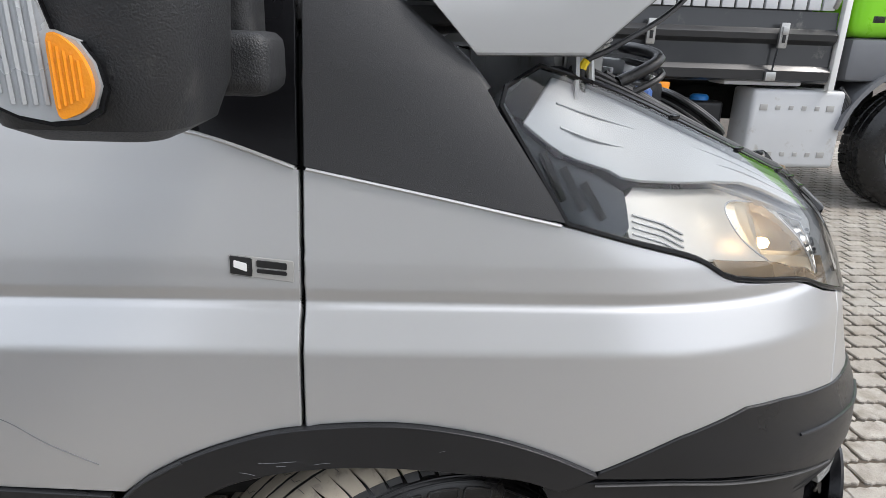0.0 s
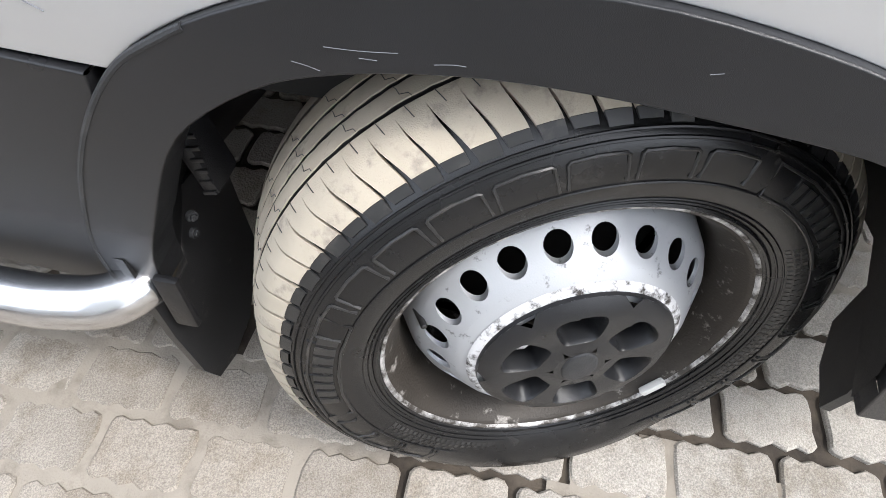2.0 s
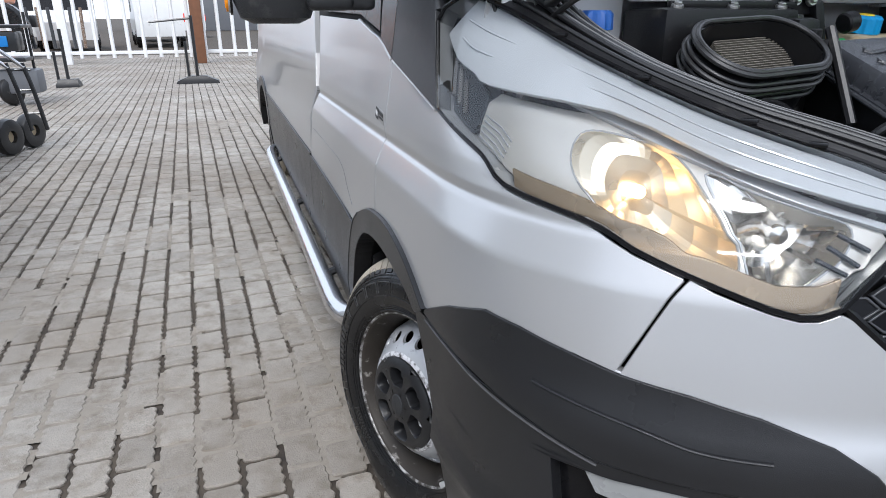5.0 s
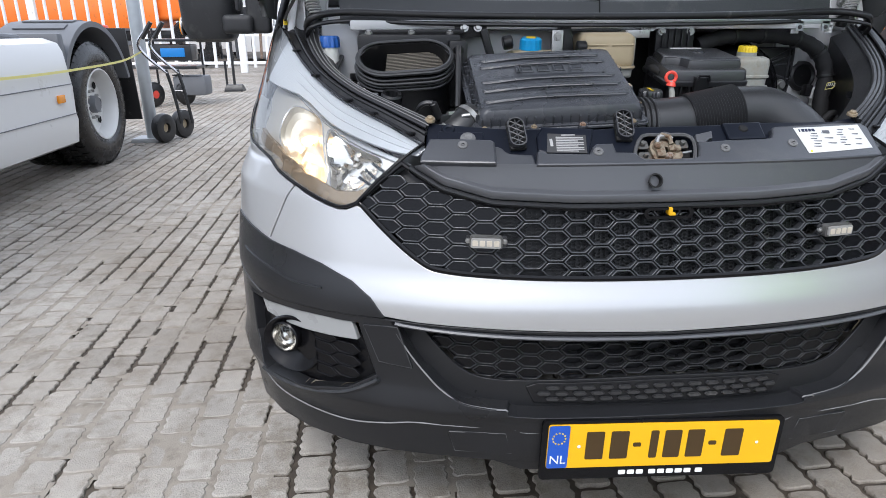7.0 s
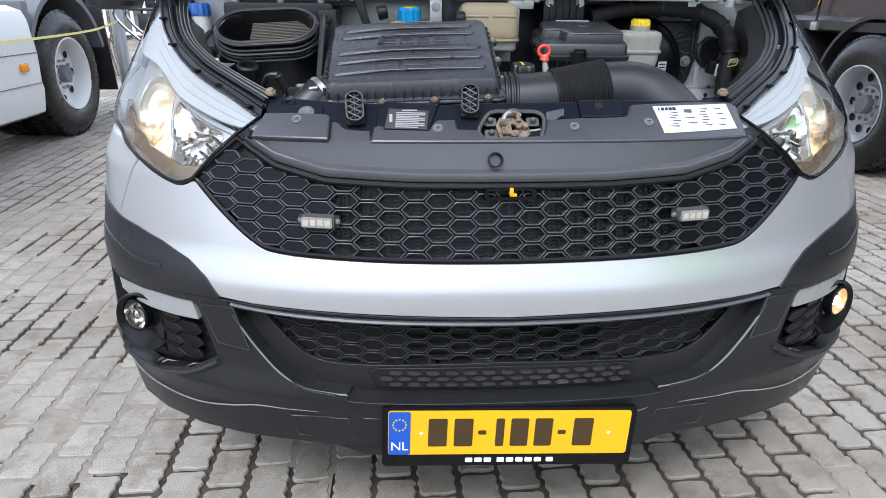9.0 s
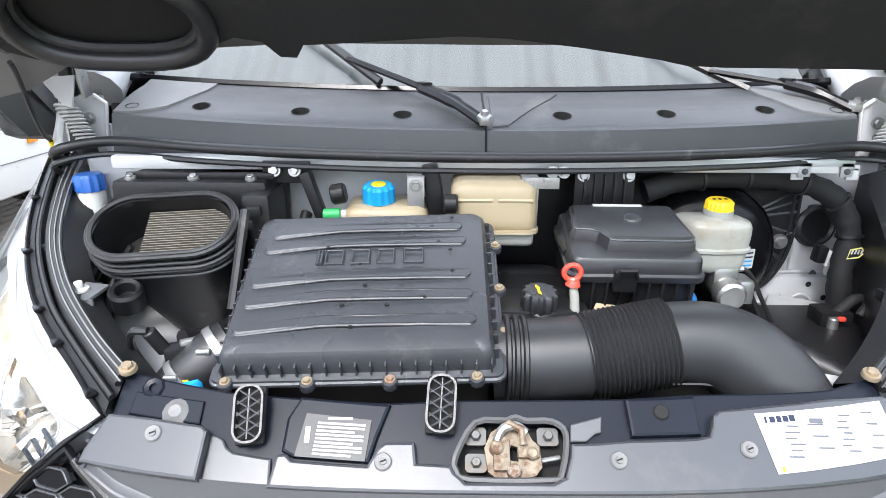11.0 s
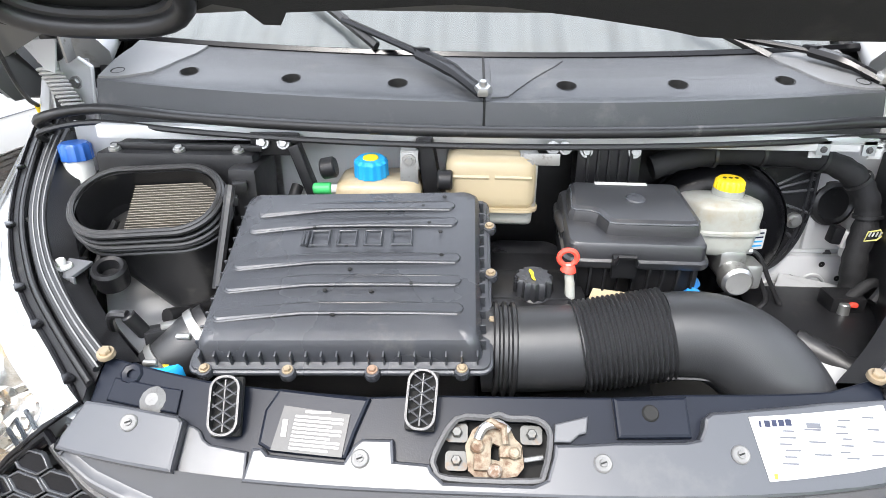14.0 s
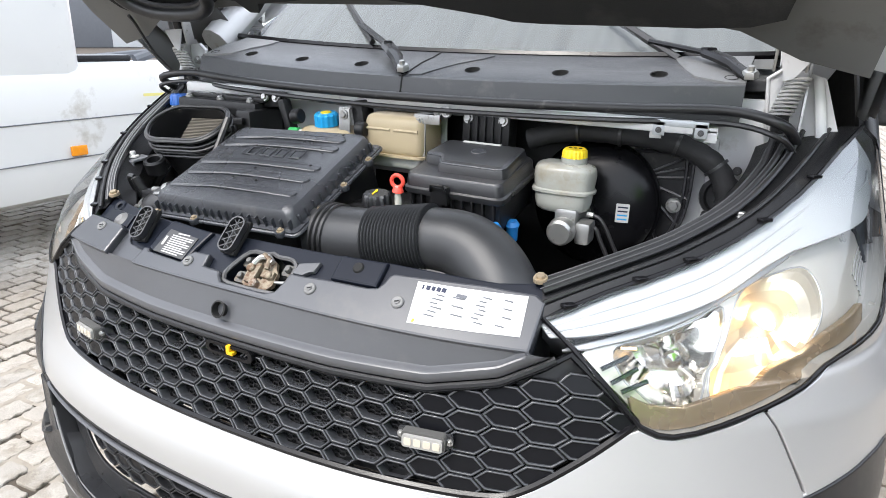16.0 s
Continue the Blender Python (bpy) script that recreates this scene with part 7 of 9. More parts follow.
for pts, r in (([(-.66, .70, 1.12), (-.675, .60, 1.06), (-.65, .52, 1.0), (-.61, .47, .975)], .009), ([(-.70, .80, 1.17), (-.71, .70, 1.14), (-.70, .62, 1.10)], .007), ([(-.395, .60, 1.20), (-.40, .56, 1.13), (-.405, .52, 1.06)], .008)):
    part("drain_hose", tube(bmesh.new(), curve(pts, 6), r, 8), RUBBER, van)
for x, y, z in ((-.392, .63, 1.19), (-.398, .60, 1.175), (-.66, .68, 1.125)):
    part("hose_clip", box(bmesh.new(), (x, y, z), (.024, .018, .016), .004, rotz(20)), BAY, van)
for p0, p1 in (((0.581, 0.862, 1.003), (0.73, 0.862, 1.005)), ((0.576, 0.862, 0.985), (0.729, 0.862, 0.988))):
    part("crease", tube(bmesh.new(), [p0, p1], .004, 6), SILVER_IN, bulkhead)
part("recess_edge", tube(bmesh.new(), curve([(0.576, 0.846, 0.878), (0.569, 0.846, 0.926), (0.592, 0.846, 0.941), (0.619, 0.846, 0.924), (0.631, 0.846, 0.879)], 4), .0035, 6), SILVER_IN, bulkhead)
part("rubber_boot", lathe(bmesh.new(), [(.045, -.004), (.043, .006), (.036, .010), (.031, .004), (.022, .003), (.0005, .003)], axis((.690, .868, 1.103), (.1, -1, .1)), 28), RUBBER, van, "ribbed rubber bulkhead boot")
for pts, r in (([(.74, .78, 1.14), (.745, .74, 1.08), (.72, .70, 1.02), (.69, .68, .985)], .008), ([(.28, .60, 1.02), (.30, .62, .98), (.34, .64, .95)], .010)):
    part("pipe", tube(bmesh.new(), curve(pts, 6), r, 8), RUBBER, van)
for x, z in ((.63, .99), (.70, 1.0), (.585, 1.0), (.71, 1.16)):
    part("bulkhead_plug", lathe(bmesh.new(), [(.0005, .003), (.007, .003), (.009, .0)], axis((x, .860, z), (0, -1, 0)), 14), DULL, van)
part("blue_plug", lathe(bmesh.new(), [(.0005, .024), (.010, .022), (.015, .014), (.012, .006), (.010, -.02)], axis((.322, .545, 1.045), (0, -.2, 1)), 14), BLUE, van)
# connector, tag and tab bracket by the loom
conn = part("connector", box(bmesh.new(), (.690, .796, 1.058), (.026, .022, .034), .004, roty(8)), LABEL, van, "white wiring connector")
part("connector_back", box(bmesh.new(), (.668, .798, 1.066), (.020, .024, .034), .004, roty(8)), BAY, conn)
part("connector_wire", tube(bmesh.new(), curve([(.703, .796, 1.052), (.715, .785, 1.04), (.712, .775, 1.01)], 5), .003, 6), RED, conn)
tag = part("cable_tag", tube(bmesh.new(), [(.692, .750, 1.072), (.712, .747, 1.076), (.724, .752, 1.084), (.716, .750, 1.094), (.696, .750, 1.090)], .0016, 6, True), TAPEYEL, van)
for k in range(4):
    part("tag_mark", box(bmesh.new(), (.699 + .006 * k, .749, 1.086), (.002, .002, .009), 0, roty(15)), LABEL, tag)
bm = bmesh.new()
box(bm, (.606, .728, 1.258), (.098, .003, .012), .001)
for x in (.568, .643):
    box(bm, (x, .728, 1.247), (.022, .003, .026), .001)
tabs = part("tab_bracket", bm, GALV, van, "silver bracket with two tabs")
for x in (.568, .643):
    bolt(tabs, Vector((x, .7255, 1.244)), (0, -1, 0), .004, DULL)

# ---- wheels ----
def squash(bm, ax=None):
    """Flattens rubber against the ground and bulges the wall above it."""
    for v in bm.verts:
        if ax is not None and v.co.z < .10:
            v.co += (ax.to_3x3() @ Vector((0, 0, 1))) * .022 * (1 - max(0, v.co.z) / .10) * (1 if (ax.inverted() @ v.co).z > -.12 else -.5)
        if v.co.z < .004:
            v.co.z = .004 + (v.co.z - .004) * .08
    return bm


def turned_part(name, prof, ax, seg, material, parent, label="", holes=None):
    """A turned sheet with smooth shading; holes is (count, radius, half length, half width, phase)."""
    me = bpy.data.meshes.new(name)
    P, Fc, Nn, known = [], [], [], {}
    rot = ax.to_3x3()
    if holes:
        count, hr, ha, hw, ph = holes
        hs, rs = [p[1] for p in prof], [p[0] for p in prof]
        def nrm(r, a):
            k = (np.interp(r + .003, rs, hs) - np.interp(r - .003, rs, hs)) / .006
            return (rot @ Vector((-k * math.cos(a), -k * math.sin(a), 1))).normalized()
        def vert(r, a, up=0.0):
            key = (round(r, 5), round(a % (2 * math.pi), 4) % 6.2832, up)
            if key not in known:
                known[key] = len(P)
                P.append(ax @ Vector((r * math.cos(a), r * math.sin(a), float(np.interp(r, rs, hs)) + up)))
            return known[key]
        step = 2 * math.pi / count
        m = 24
        for k in range(count):
            am = k * step + ph
            ring_in = []
            for i in range(m):
                t = 2 * math.pi * i / m
                ring_in.append((hr + hw * math.sin(t), am + ha / hr * math.cos(t)))
            box_out = []
            for i in range(m):
                t = 2 * math.pi * i / m
                c, s_ = math.cos(t), math.sin(t)
                q = max(abs(c), abs(s_))
                box_out.append((hr + .0185 * s_ / q, am + step / 2 * c / q))
            rows = [[(ri + (ro - ri) * f, ai + (ao - ai) * f) for (ri, ai), (ro, ao) in zip(ring_in, box_out)] for f in (0, .35, .7, 1)]
            ids = [[vert(r, a_) for r, a_ in row] for row in rows]
            for ra, rb in zip(range(3), range(1, 4)):
                for i in range(m):
                    j = (i + 1) % m
                    Fc.append([ids[ra][j], ids[rb][j], ids[rb][i], ids[ra][i]])
                    Nn += [nrm(*rows[ra][j]), nrm(*rows[rb][j]), nrm(*rows[rb][i]), nrm(*rows[ra][i])]
            low = [vert(r, a_, -.008) for r, a_ in ring_in]
            for i in range(m):
                j = (i + 1) % m
                Fc.append([low[i], low[j], ids[0][j], ids[0][i]])
                c = ax @ Vector((hr * math.cos(am), hr * math.sin(am), float(np.interp(hr, rs, hs))))
                Nn += [(c - P[q_]).normalized() for q_ in (low[i], low[j], ids[0][j], ids[0][i])]
        bands = [[r for r in rs if r < hr - .019] + [hr - .0185], [hr + .0185] + [r for r in rs if r > hr + .019]]
        for band in bands:
            for r0, r1 in zip(band, band[1:]):
                for i in range(seg):
                    a0, a1 = 2 * math.pi * i / seg, 2 * math.pi * (i + 1) / seg
                    q_ = [vert(r0, a0), vert(r1, a0), vert(r1, a1), vert(r0, a1)]
                    Fc.append(q_)
                    Nn += [nrm(r0 + 1e-4, a0), nrm(r1 - 1e-4, a0), nrm(r1 - 1e-4, a1), nrm(r0 + 1e-4, a1)]
    me.from_pydata(P, [], Fc)
    me.shade_smooth()
    me.normals_split_custom_set(Nn)
    return obj(name, me, material, parent, label)


def wheel(at, steer, side, full):
    """A steel wheel with tyre; side 1 faces the van's right."""
    ax = Matrix.Translation(at) @ rotz(steer) @ (roty(-87.5) if side > 0 else roty(87.5))
    prof = [(.212, -.030), (.222, -.019), (.25, -.006), (.28, -.003), (.302, -.009), (.314, -.0165), (.3175, -.0215), (.331, -.0355), (.341, -.054), (.3455, -.080), (.3465, -.13), (.3455, -.180), (.343, -.208), (.334, -.227), (.318, -.241), (.28, -.257), (.212, -.23)]
    whl = part("wheel", lathe(bmesh.new(), [(.200, -.20), (.196, -.12), (.192, -.085), (.196, -.060), (.204, -.042), (.2105, -.030), (.2135, -.0245), (.2168, -.0228)], ax, 64), STEEL_WORN, van, "steel wheel with chipped silver paint")
    part("rim_flange", lathe(bmesh.new(), [(.2165, -.0225), (.2185, -.0190), (.2215, -.0185), (.2235, -.0205), (.2238, -.026), (.220, -.034)], ax, 72), FLANGE, whl, "chipped silver rim flange")
    tyre = part("tyre", squash(lathe(bmesh.new(), prof, ax, 120), ax), TYRE, whl, "black tyre with dusty tan tread")
    part("barrel", lathe(bmesh.new(), [(.195, -.21), (.0005, -.21)], ax, 32), DARK, whl)
    # tread: ribs with jagged edges, shoulder blocks between curved slots that widen outwards
    def band(name, h0, h1, seed):
        r_, n = random.Random(seed), 240
        e0 = [r_.choice((0, .0004, .0014)) for _ in range(n)]
        e1 = [r_.choice((0, .0004, .0014)) for _ in range(n)]
        rings, core = [], []
        for i in range(n):
            a = 2 * math.pi * i / n
            lo, hi = h0 - e0[i], h1 + e1[i]
            rings.append([ax @ Vector((r * math.cos(a), r * math.sin(a), h)) for r, h in ((.3545, lo), (.3558, lo - .0003), (.3565, (lo + hi) / 2), (.3558, hi + .0003), (.3545, hi))])
            core.append([ax @ Vector((r * math.cos(a), r * math.sin(a), h)) for r, h in ((.344, lo - .0006), (.3550, lo - .0006), (.3550, hi + .0006), (.344, hi + .0006))])
        part(name, squash(loft(bmesh.new(), rings + rings[:1], caps=False, closed=False)), TREAD, tyre, sharp=60)
        part("groove_wall", squash(loft(bmesh.new(), core + core[:1], caps=False, closed=False)), RUBBER, tyre)
    for k, (h0, h1) in enumerate(((-.0860, -.1122), (-.1172, -.1426), (-.1478, -.1736))):
        band("tread_rib", h0, h1, k)
    nb = 76 if full else 44
    wide = 2 * math.pi / nb
    surf = [(.3550, -.0802), (.3540, -.0720), (.3515, -.0600), (.3490, -.0520), (.3455, -.0445), (.3410, -.0390), (.3365, -.0342), (.3318, -.0300), (.3280, -.0268), (.3225, -.0228), (.3170, -.0190)]
    slot = [0, 0, .0004, .0009, .0013, .0016, .0018, .0020, .0022, .0026, .0030]
    lean = [.062, .056, .047, .040, .031, .023, .016, .010, .006, .002, 0]
    for sgn in (0, 1):
        for k in range(nb):
            odd = k % 2
            for name, i, j, mt in (("shoulder_block", 0, 9, TREAD), ("shoulder_edge", 8, 11, TYREDGE)):
                rows = []
                for (r, h), w, sh in list(zip(surf, slot, lean))[i:j]:
                    if name == "shoulder_edge":
                        r, h = r - .0006, h - .0002
                        if odd and r < .32:
                            r, h = r + .003, h - .002
                    wl, wr = (w * (1.25 if odd else .9)) / r, (w * (.9 if odd else 1.25)) / r
                    a0, a1 = k * wide + sh + wl, (k + 1) * wide + sh - wr
                    if sgn:
                        h = -.26 - h
                    hd = .007 if not sgn else -.007
                    rows.append([ax @ Vector(((r - d) * math.cos(a), (r - d) * math.sin(a), h - (hd * .5 if d > .001 else 0))) for a, d in ((a0, .007), (a0, 0), (a0 + (a1 - a0) * .5, -.0002), (a1, 0), (a1, .007))])
                bm = loft(bmesh.new(), rows, caps=False, closed=False)
                part(name, squash(bm), mt, tyre, sharp=40)
    if full:
        bm = bmesh.new()
        def cut(pts, w):
            ps = [ax @ Vector((r * math.cos(a), r * math.sin(a), h)) for a, h, r in pts]
            if min(p.z for p in ps) > .02:
                tube(bm, ps, w, 4)
        for k in range(nb):
            a = k * wide
            cut([(a + wide * .5 + .068, -.0815, .3552), (a + wide * .5 + .058, -.0715, .3542), (a + wide * .5 + .050, -.0635, .3524)], .0006)
            for h0, h1, o in () if k % 2 else ((-.0870, -.1120, .0), (-.1175, -.1425, .03), (-.1480, -.1730, .05)):
                d = h1 - h0
                cut([(a + o, h0, .3559), (a + o + .006, h0 + d * .2, .3563), (a + o + .030, h0 + d * .36, .3565), (a + o + .032, h0 + d * .5, .3567), (a + o + .036, h0 + d * .75, .3563), (a + o + .044, h1, .3559)], .00045)
        tagged(part("sipe", bm, RUBBER, tyre), kind="stuff")
    # raised sidewall pattern: rings, castle blocks and lettering bars
    def sw(r, a, up=0.0):
        h = float(np.interp(r, [.212, .222, .25, .28, .302, .318, .334], [-.030, -.019, -.006, -.003, -.009, -.019, -.033]))
        return ax @ Vector((r * math.cos(a), r * math.sin(a), h + up))
    for r, w in ((.2275, .0028), (.2345, .0014), (.2405, .0012), (.266, .0014), (.3075, .0018), (.3145, .0016)):
        part("ring", tube(bmesh.new(), [sw(r, 2 * math.pi * i / 96, .0006) for i in range(96)], w, 6, True), TYRE, tyre)
    if full:
        n_ = 30
        for k in range(n_):
            a = 2 * math.pi * k / n_
            d = 2 * math.pi / n_
            deg = math.degrees(a) % 360
            if 64 < deg < 106 or 290 < deg < 334:
                part("sidewall_tick", tube(bmesh.new(), [sw(.290, a + d * .1), sw(.304, a + d * .1)], .0016, 4), TYRE, tyre)
                continue
            pts = [sw(.272, a + d * .06, .0010), sw(.2965, a + d * .08, .0010), sw(.2985, a + d * .12, .0010), sw(.2995, a + d * .5, .0010), sw(.2985, a + d * .86, .0010), sw(.2965, a + d * .90, .0010), sw(.272, a + d * .92, .0010)]
            part("sidewall_block", tube(bmesh.new(), pts, .0018, 6), TYREDGE, tyre)
        for base, n2 in ((85, 8), (312, 8)):
            for k in range(n2):
                a = radians(base - 14 + 28 / n2 * k)
                part("lettering_bar", loft(bmesh.new(), [[sw(.274, a, u), sw(.295, a, u), sw(.295, a + .036, u), sw(.274, a + .036, u)] for u in (-.002, .0024)]), TYREDGE, tyre)
            pts = [sw(r, radians(base - 19) + t * radians(38), .0010) for r, t in ((.268, 0), (.268, .25), (.268, .5), (.268, .75), (.268, 1), (.301, 1.03), (.301, .75), (.301, .5), (.301, .25), (.301, -.03))]
            part("lettering_frame", tube(bmesh.new(), pts, .0018, 5, True), TYREDGE, tyre)
        for row, (r, n2) in enumerate(((.244, 40), (.251, 34), (.258, 26))):
            bm = bmesh.new()
            for k in range(n2):
                for base in (120, 225):
                    a = radians(base + 80 * k / n2)
                    loft(bm, [[sw(r, a, u), sw(r + .005, a, u), sw(r + .005, a + .020, u), sw(r, a + .020, u)] for u in (-.001, .0006)])
            tagged(part("fine_lettering", bm, TYREDGE, tyre), kind="stuff")
    # dish with round holes, chipped round the nave
    turned_part("dish", [(.10, -.004), (.116, -.004), (.122, -.006), (.130, -.013), (.1365, -.017), (.1745, -.060), (.182, -.075), (.188, -.105)], ax, 96, STEEL, whl, "silver wheel dish ringed with round holes", (20, .1555, .0150, .0118, .209))
    part("chipped_edge", lathe(bmesh.new(), [(.110, -.0025), (.1165, -.0025), (.1215, -.0042), (.126, -.0085)], ax, 72), CHIPS, whl, "flaking paint round the hub cap")
    # hub cap with six openings
    def cap_h(r):
        return float(np.interp(r, [0, .03, .05, .09, .108, .115], [.016, .016, .012, .013, .010, .002]))
    bm = bmesh.new()
    for k in range(6):
        a0 = 2 * math.pi * k / 6 + .646
        am, half_a = a0 + math.pi / 6, math.pi / 6
        m = 28
        inner, outer = [], []
        for i in range(m):
            t = 2 * math.pi * i / m
            c, s_ = math.cos(t), math.sin(t)
            q = max(abs(c), abs(s_))
            sq = lambda v: math.copysign(abs(v) ** .55, v)
            r_ = .070 + .022 * sq(s_)
            inner.append((r_, am + (.0245 + .005 * sq(s_)) * sq(c) / r_))
            outer.append((.0725 + .0425 * s_ / q, am + half_a * c / q))
        rows = [[(ri + (ro - ri) * f, ai + (ao - ai) * f) for (ri, ai), (ro, ao) in zip(inner, outer)] for f in (0, .12, .55, 1)]
        deep = [[ax @ Vector((r * .96 * math.cos(a), r * .96 * math.sin(a), -.018)) for r, a in inner]]
        rings = deep + [[ax @ Vector((r * math.cos(a), r * math.sin(a), cap_h(r) - (.004 if f == 0 else 0))) for r, a in row] for f, row in enumerate(rows)]
        loft(bm, rings, caps=False)
    lathe(bm, [(.0005, cap_h(0)), (.030, cap_h(.03))], ax, 36)
    lathe(bm, [(.115, .002), (.1165, -.004), (.1165, -.010)], ax, 60)
    bmesh.ops.remove_doubles(bm, verts=bm.verts[:], dist=2e-4)
    hc = part("hub_cap", bm, BLACK, whl, "worn black hub cap with six openings", 40)
    part("badge", lathe(bmesh.new(), [(.0005, .0185), (.024, .0185), (.028, .0172), (.030, .015)], ax @ Matrix.Diagonal((1, .74, 1, 1)), 28), BLACK_OLD, hc)
    part("nave", lathe(bmesh.new(), [(.10, -.020), (.0005, -.020)], ax, 24), STEEL_WORN, whl)
    for k in range(6):
        a = 2 * math.pi * (k + .5) / 6 + .646
        p = ax @ Vector((.070 * math.cos(a), .070 * math.sin(a), -.020))
        d = ax.to_3x3() @ Vector((0, 0, 1))
        part("wheel_nut", lathe(bmesh.new(), [(.0005, .014), (.009, .014), (.011, .010), (.011, 0)], axis(p, d), 6), RUST if k == 1 else (CHIPS if k in (0, 3) else BLACK_OLD), hc)
    w0 = radians(223 if side > 0 else 240)
    part("balance_weight", box(bmesh.new(), ax @ Vector((.212 * math.cos(w0), .212 * math.sin(w0), -.020)), (.014, .036, .010), .003, (ax @ rotz(math.degrees(w0))).to_3x3()), LABEL, whl)
    part("valve", cyl(bmesh.new(), ax @ Vector((.176 * math.cos(1.40), .176 * math.sin(1.40), -.075)), ax @ Vector((.170 * math.cos(1.40), .170 * math.sin(1.40), -.045)), .005, .004, 10, .001), RUBBER, whl)
    return whl


wheel((-.987, 1.071, .335), 21.0, 1, True)
wheel((.987, 1.071, .335), 21.0, -1, False)
wheel((-.965, 5.18, .335), 0, 1, False)
wheel((.965, 5.18, .335), 0, -1, False)

for sd in (1, -1):
    # wheel housing: an arched liner, closed inwards
    pts = [skin(sd * q, z, -.012) for q, z in [G(1.600, .25)] + ARCH_IN + [G(.86, .60), G(.80, .50), G(.775, .40), G(.765, .33)]]
    inn = [Vector((p.x + sd * .42, p.y + (.03 if p.y > 1.2 else -.03), p.z + .02)) for p in pts]
    mid = [a.lerp(b, .5) + Vector((0, .03 if a.y > 1.2 else -.03, .03)) for a, b in zip(pts, inn)]
    bm = bmesh.new()
    loft(bm, [pts, mid, inn], caps=False, closed=False)
    part("wheel_liner", bm, BAY, van, "dark wheel arch liner")
    bm = bmesh.new()
    box(bm, (-sd * .55, 1.15, .62), (.04, .95, .66), .02)
    part("inner_wing", bm, DARK, van)
    # front rubber flap behind the bumper
    bm = bmesh.new()
    prism(bm, [(-sd * a_, b_) for a_, b_ in ((-.08, .14), (.055, .16), (.070, .02), (.055, -.05), (-.02, -.065), (-.08, -.04))], .012, Matrix.Translation((-sd * .885, .735, .285)) @ rotz(-sd * 14) @ rotx(90))
    part("front_flap", bm, RUBBER, van, "rubber flap ahead of the wheel")
    # mud flap
    bm = bmesh.new()
    prism(bm, [(-sd * a_, b_) for a_, b_ in ((-.11, .20), (.10, .20), (.105, .04), (.100, -.06), (.085, -.105), (.04, -.112), (-.02, -.09), (-.10, .0))], .014, Matrix.Translation((-sd * .905, 1.585, .185)) @ rotz(-sd * 6) @ rotx(84))
    flap = part("mud_flap", bm, RUBBER, van, "black mud flap")
    bm = bmesh.new()
    box(bm, (-sd * 1.005, 1.556, .315), (.012, .032, .10), .005)
    part("flap_edge", bm, BAY, flap)
    bolt(flap, Vector((-sd * .93, 1.555, .36)), (0, -1, 0), .005, BLACK_OLD)
    bm = bmesh.new()
    box(bm, (-sd * .93, 1.50, .52), (.05, .02, .10), .006, rotx(-14))
    for k in range(6):
        box(bm, (-sd * .955, 1.49, .475 + .016 * k), (.004, .016, .005), .001, rotx(-14))
    part("liner_rib", bm, BAY, van)
    bolt(van, Vector((-sd * .95, 1.53, .42)), (-sd * .5, -.8, .1), .005, BLACK_OLD)
    # stainless step bar
    bar = curve([(-sd * .945, 1.606, .320), (-sd * 1.00, 1.612, .320), (-sd * 1.035, 1.68, .318), (-sd * 1.04, 1.9, .314), (-sd * 1.04, 3.0, .314), (-sd * 1.04, 4.3, .314), (-sd * 1.0, 4.52, .316)], 6)
    sb = part("step_bar", tube(bmesh.new(), bar, .034, 20), INOX, van, "polished stainless side step bar")
    for y in (2.0, 3.0, 4.1):
        part("bracket", tube(bmesh.new(), [(-sd * 1.03, y, .315), (-sd * .85, y, .38), (-sd * .75, y, .50)], .016, 8), BAY, sb)
    # side mirror
    mm = Matrix.Translation((-sd * 1.185, 1.362, 1.41))
    bm = bmesh.new()
    rings = []
    for z, w, d, r in ((-.208, .10, .10, .045), (-.196, .15, .145, .05), (-.16, .175, .172, .05), (-.05, .185, .185, .05), (.15, .185, .185, .05), (.20, .16, .16, .05)):
        rings.append([mm @ Vector((sd * -x, y, z)) for x, y in rounded(w, d, r * min(1, w / .19), 5)])
    loft(bm, rings)
    mir = part("side_mirror", bm, BLACK_OLD, van, "large weathered black door mirror with amber indicator")
    bm = bmesh.new()
    loft(bm, [[mm @ Vector((-sd * (-.078 + a), .02 + b, z)) for a, b in rounded(.05, .06, .012, 3)] for z in (-.115, .02)])
    box(bm, mm @ Vector((sd * .11, -.075, -.150)), (.10, .085, .062), .018, seg=3)
    box(bm, mm @ Vector((sd * .175, -.06, -.10)), (.08, .05, .16), .015, seg=3)
    box(bm, mm @ Vector((sd * .105, -.055, -.06)), (.012, .035, .09), .004)
    part("arm", bm, BLACK_OLD, mir, "weathered mirror arm")
    lens = [(1.460, 1.42), (1.368, 1.42), (1.364, 1.306), (1.359, 1.288), (1.340, 1.281), (1.330, 1.266), (1.327, 1.250), (1.333, 1.234), (1.346, 1.226), (1.366, 1.224), (1.388, 1.228), (1.410, 1.238), (1.430, 1.256), (1.448, 1.285), (1.458, 1.33)]
    face = Matrix(((0, 0, -sd, -sd * 1.276), (-sd, 0, 0, 0), (0, 1, 0, 0), (0, 0, 0, 1)))
    flatten = lambda pts: [(-sd * y, z) for y, z in pts]
    grow = lambda pts, k: [(1.385 + (y - 1.385) * k, 1.31 + (z - 1.31) * k) for y, z in pts]
    part("lamp_rim", prism(bmesh.new(), flatten(grow(lens, 1.05)), .005, face), GLOSS_BLACK, mir)
    part("clear_lens", prism(bmesh.new(), flatten(lens), .009, face), LAMPGREY, mir, "fluted clear lamp lens")
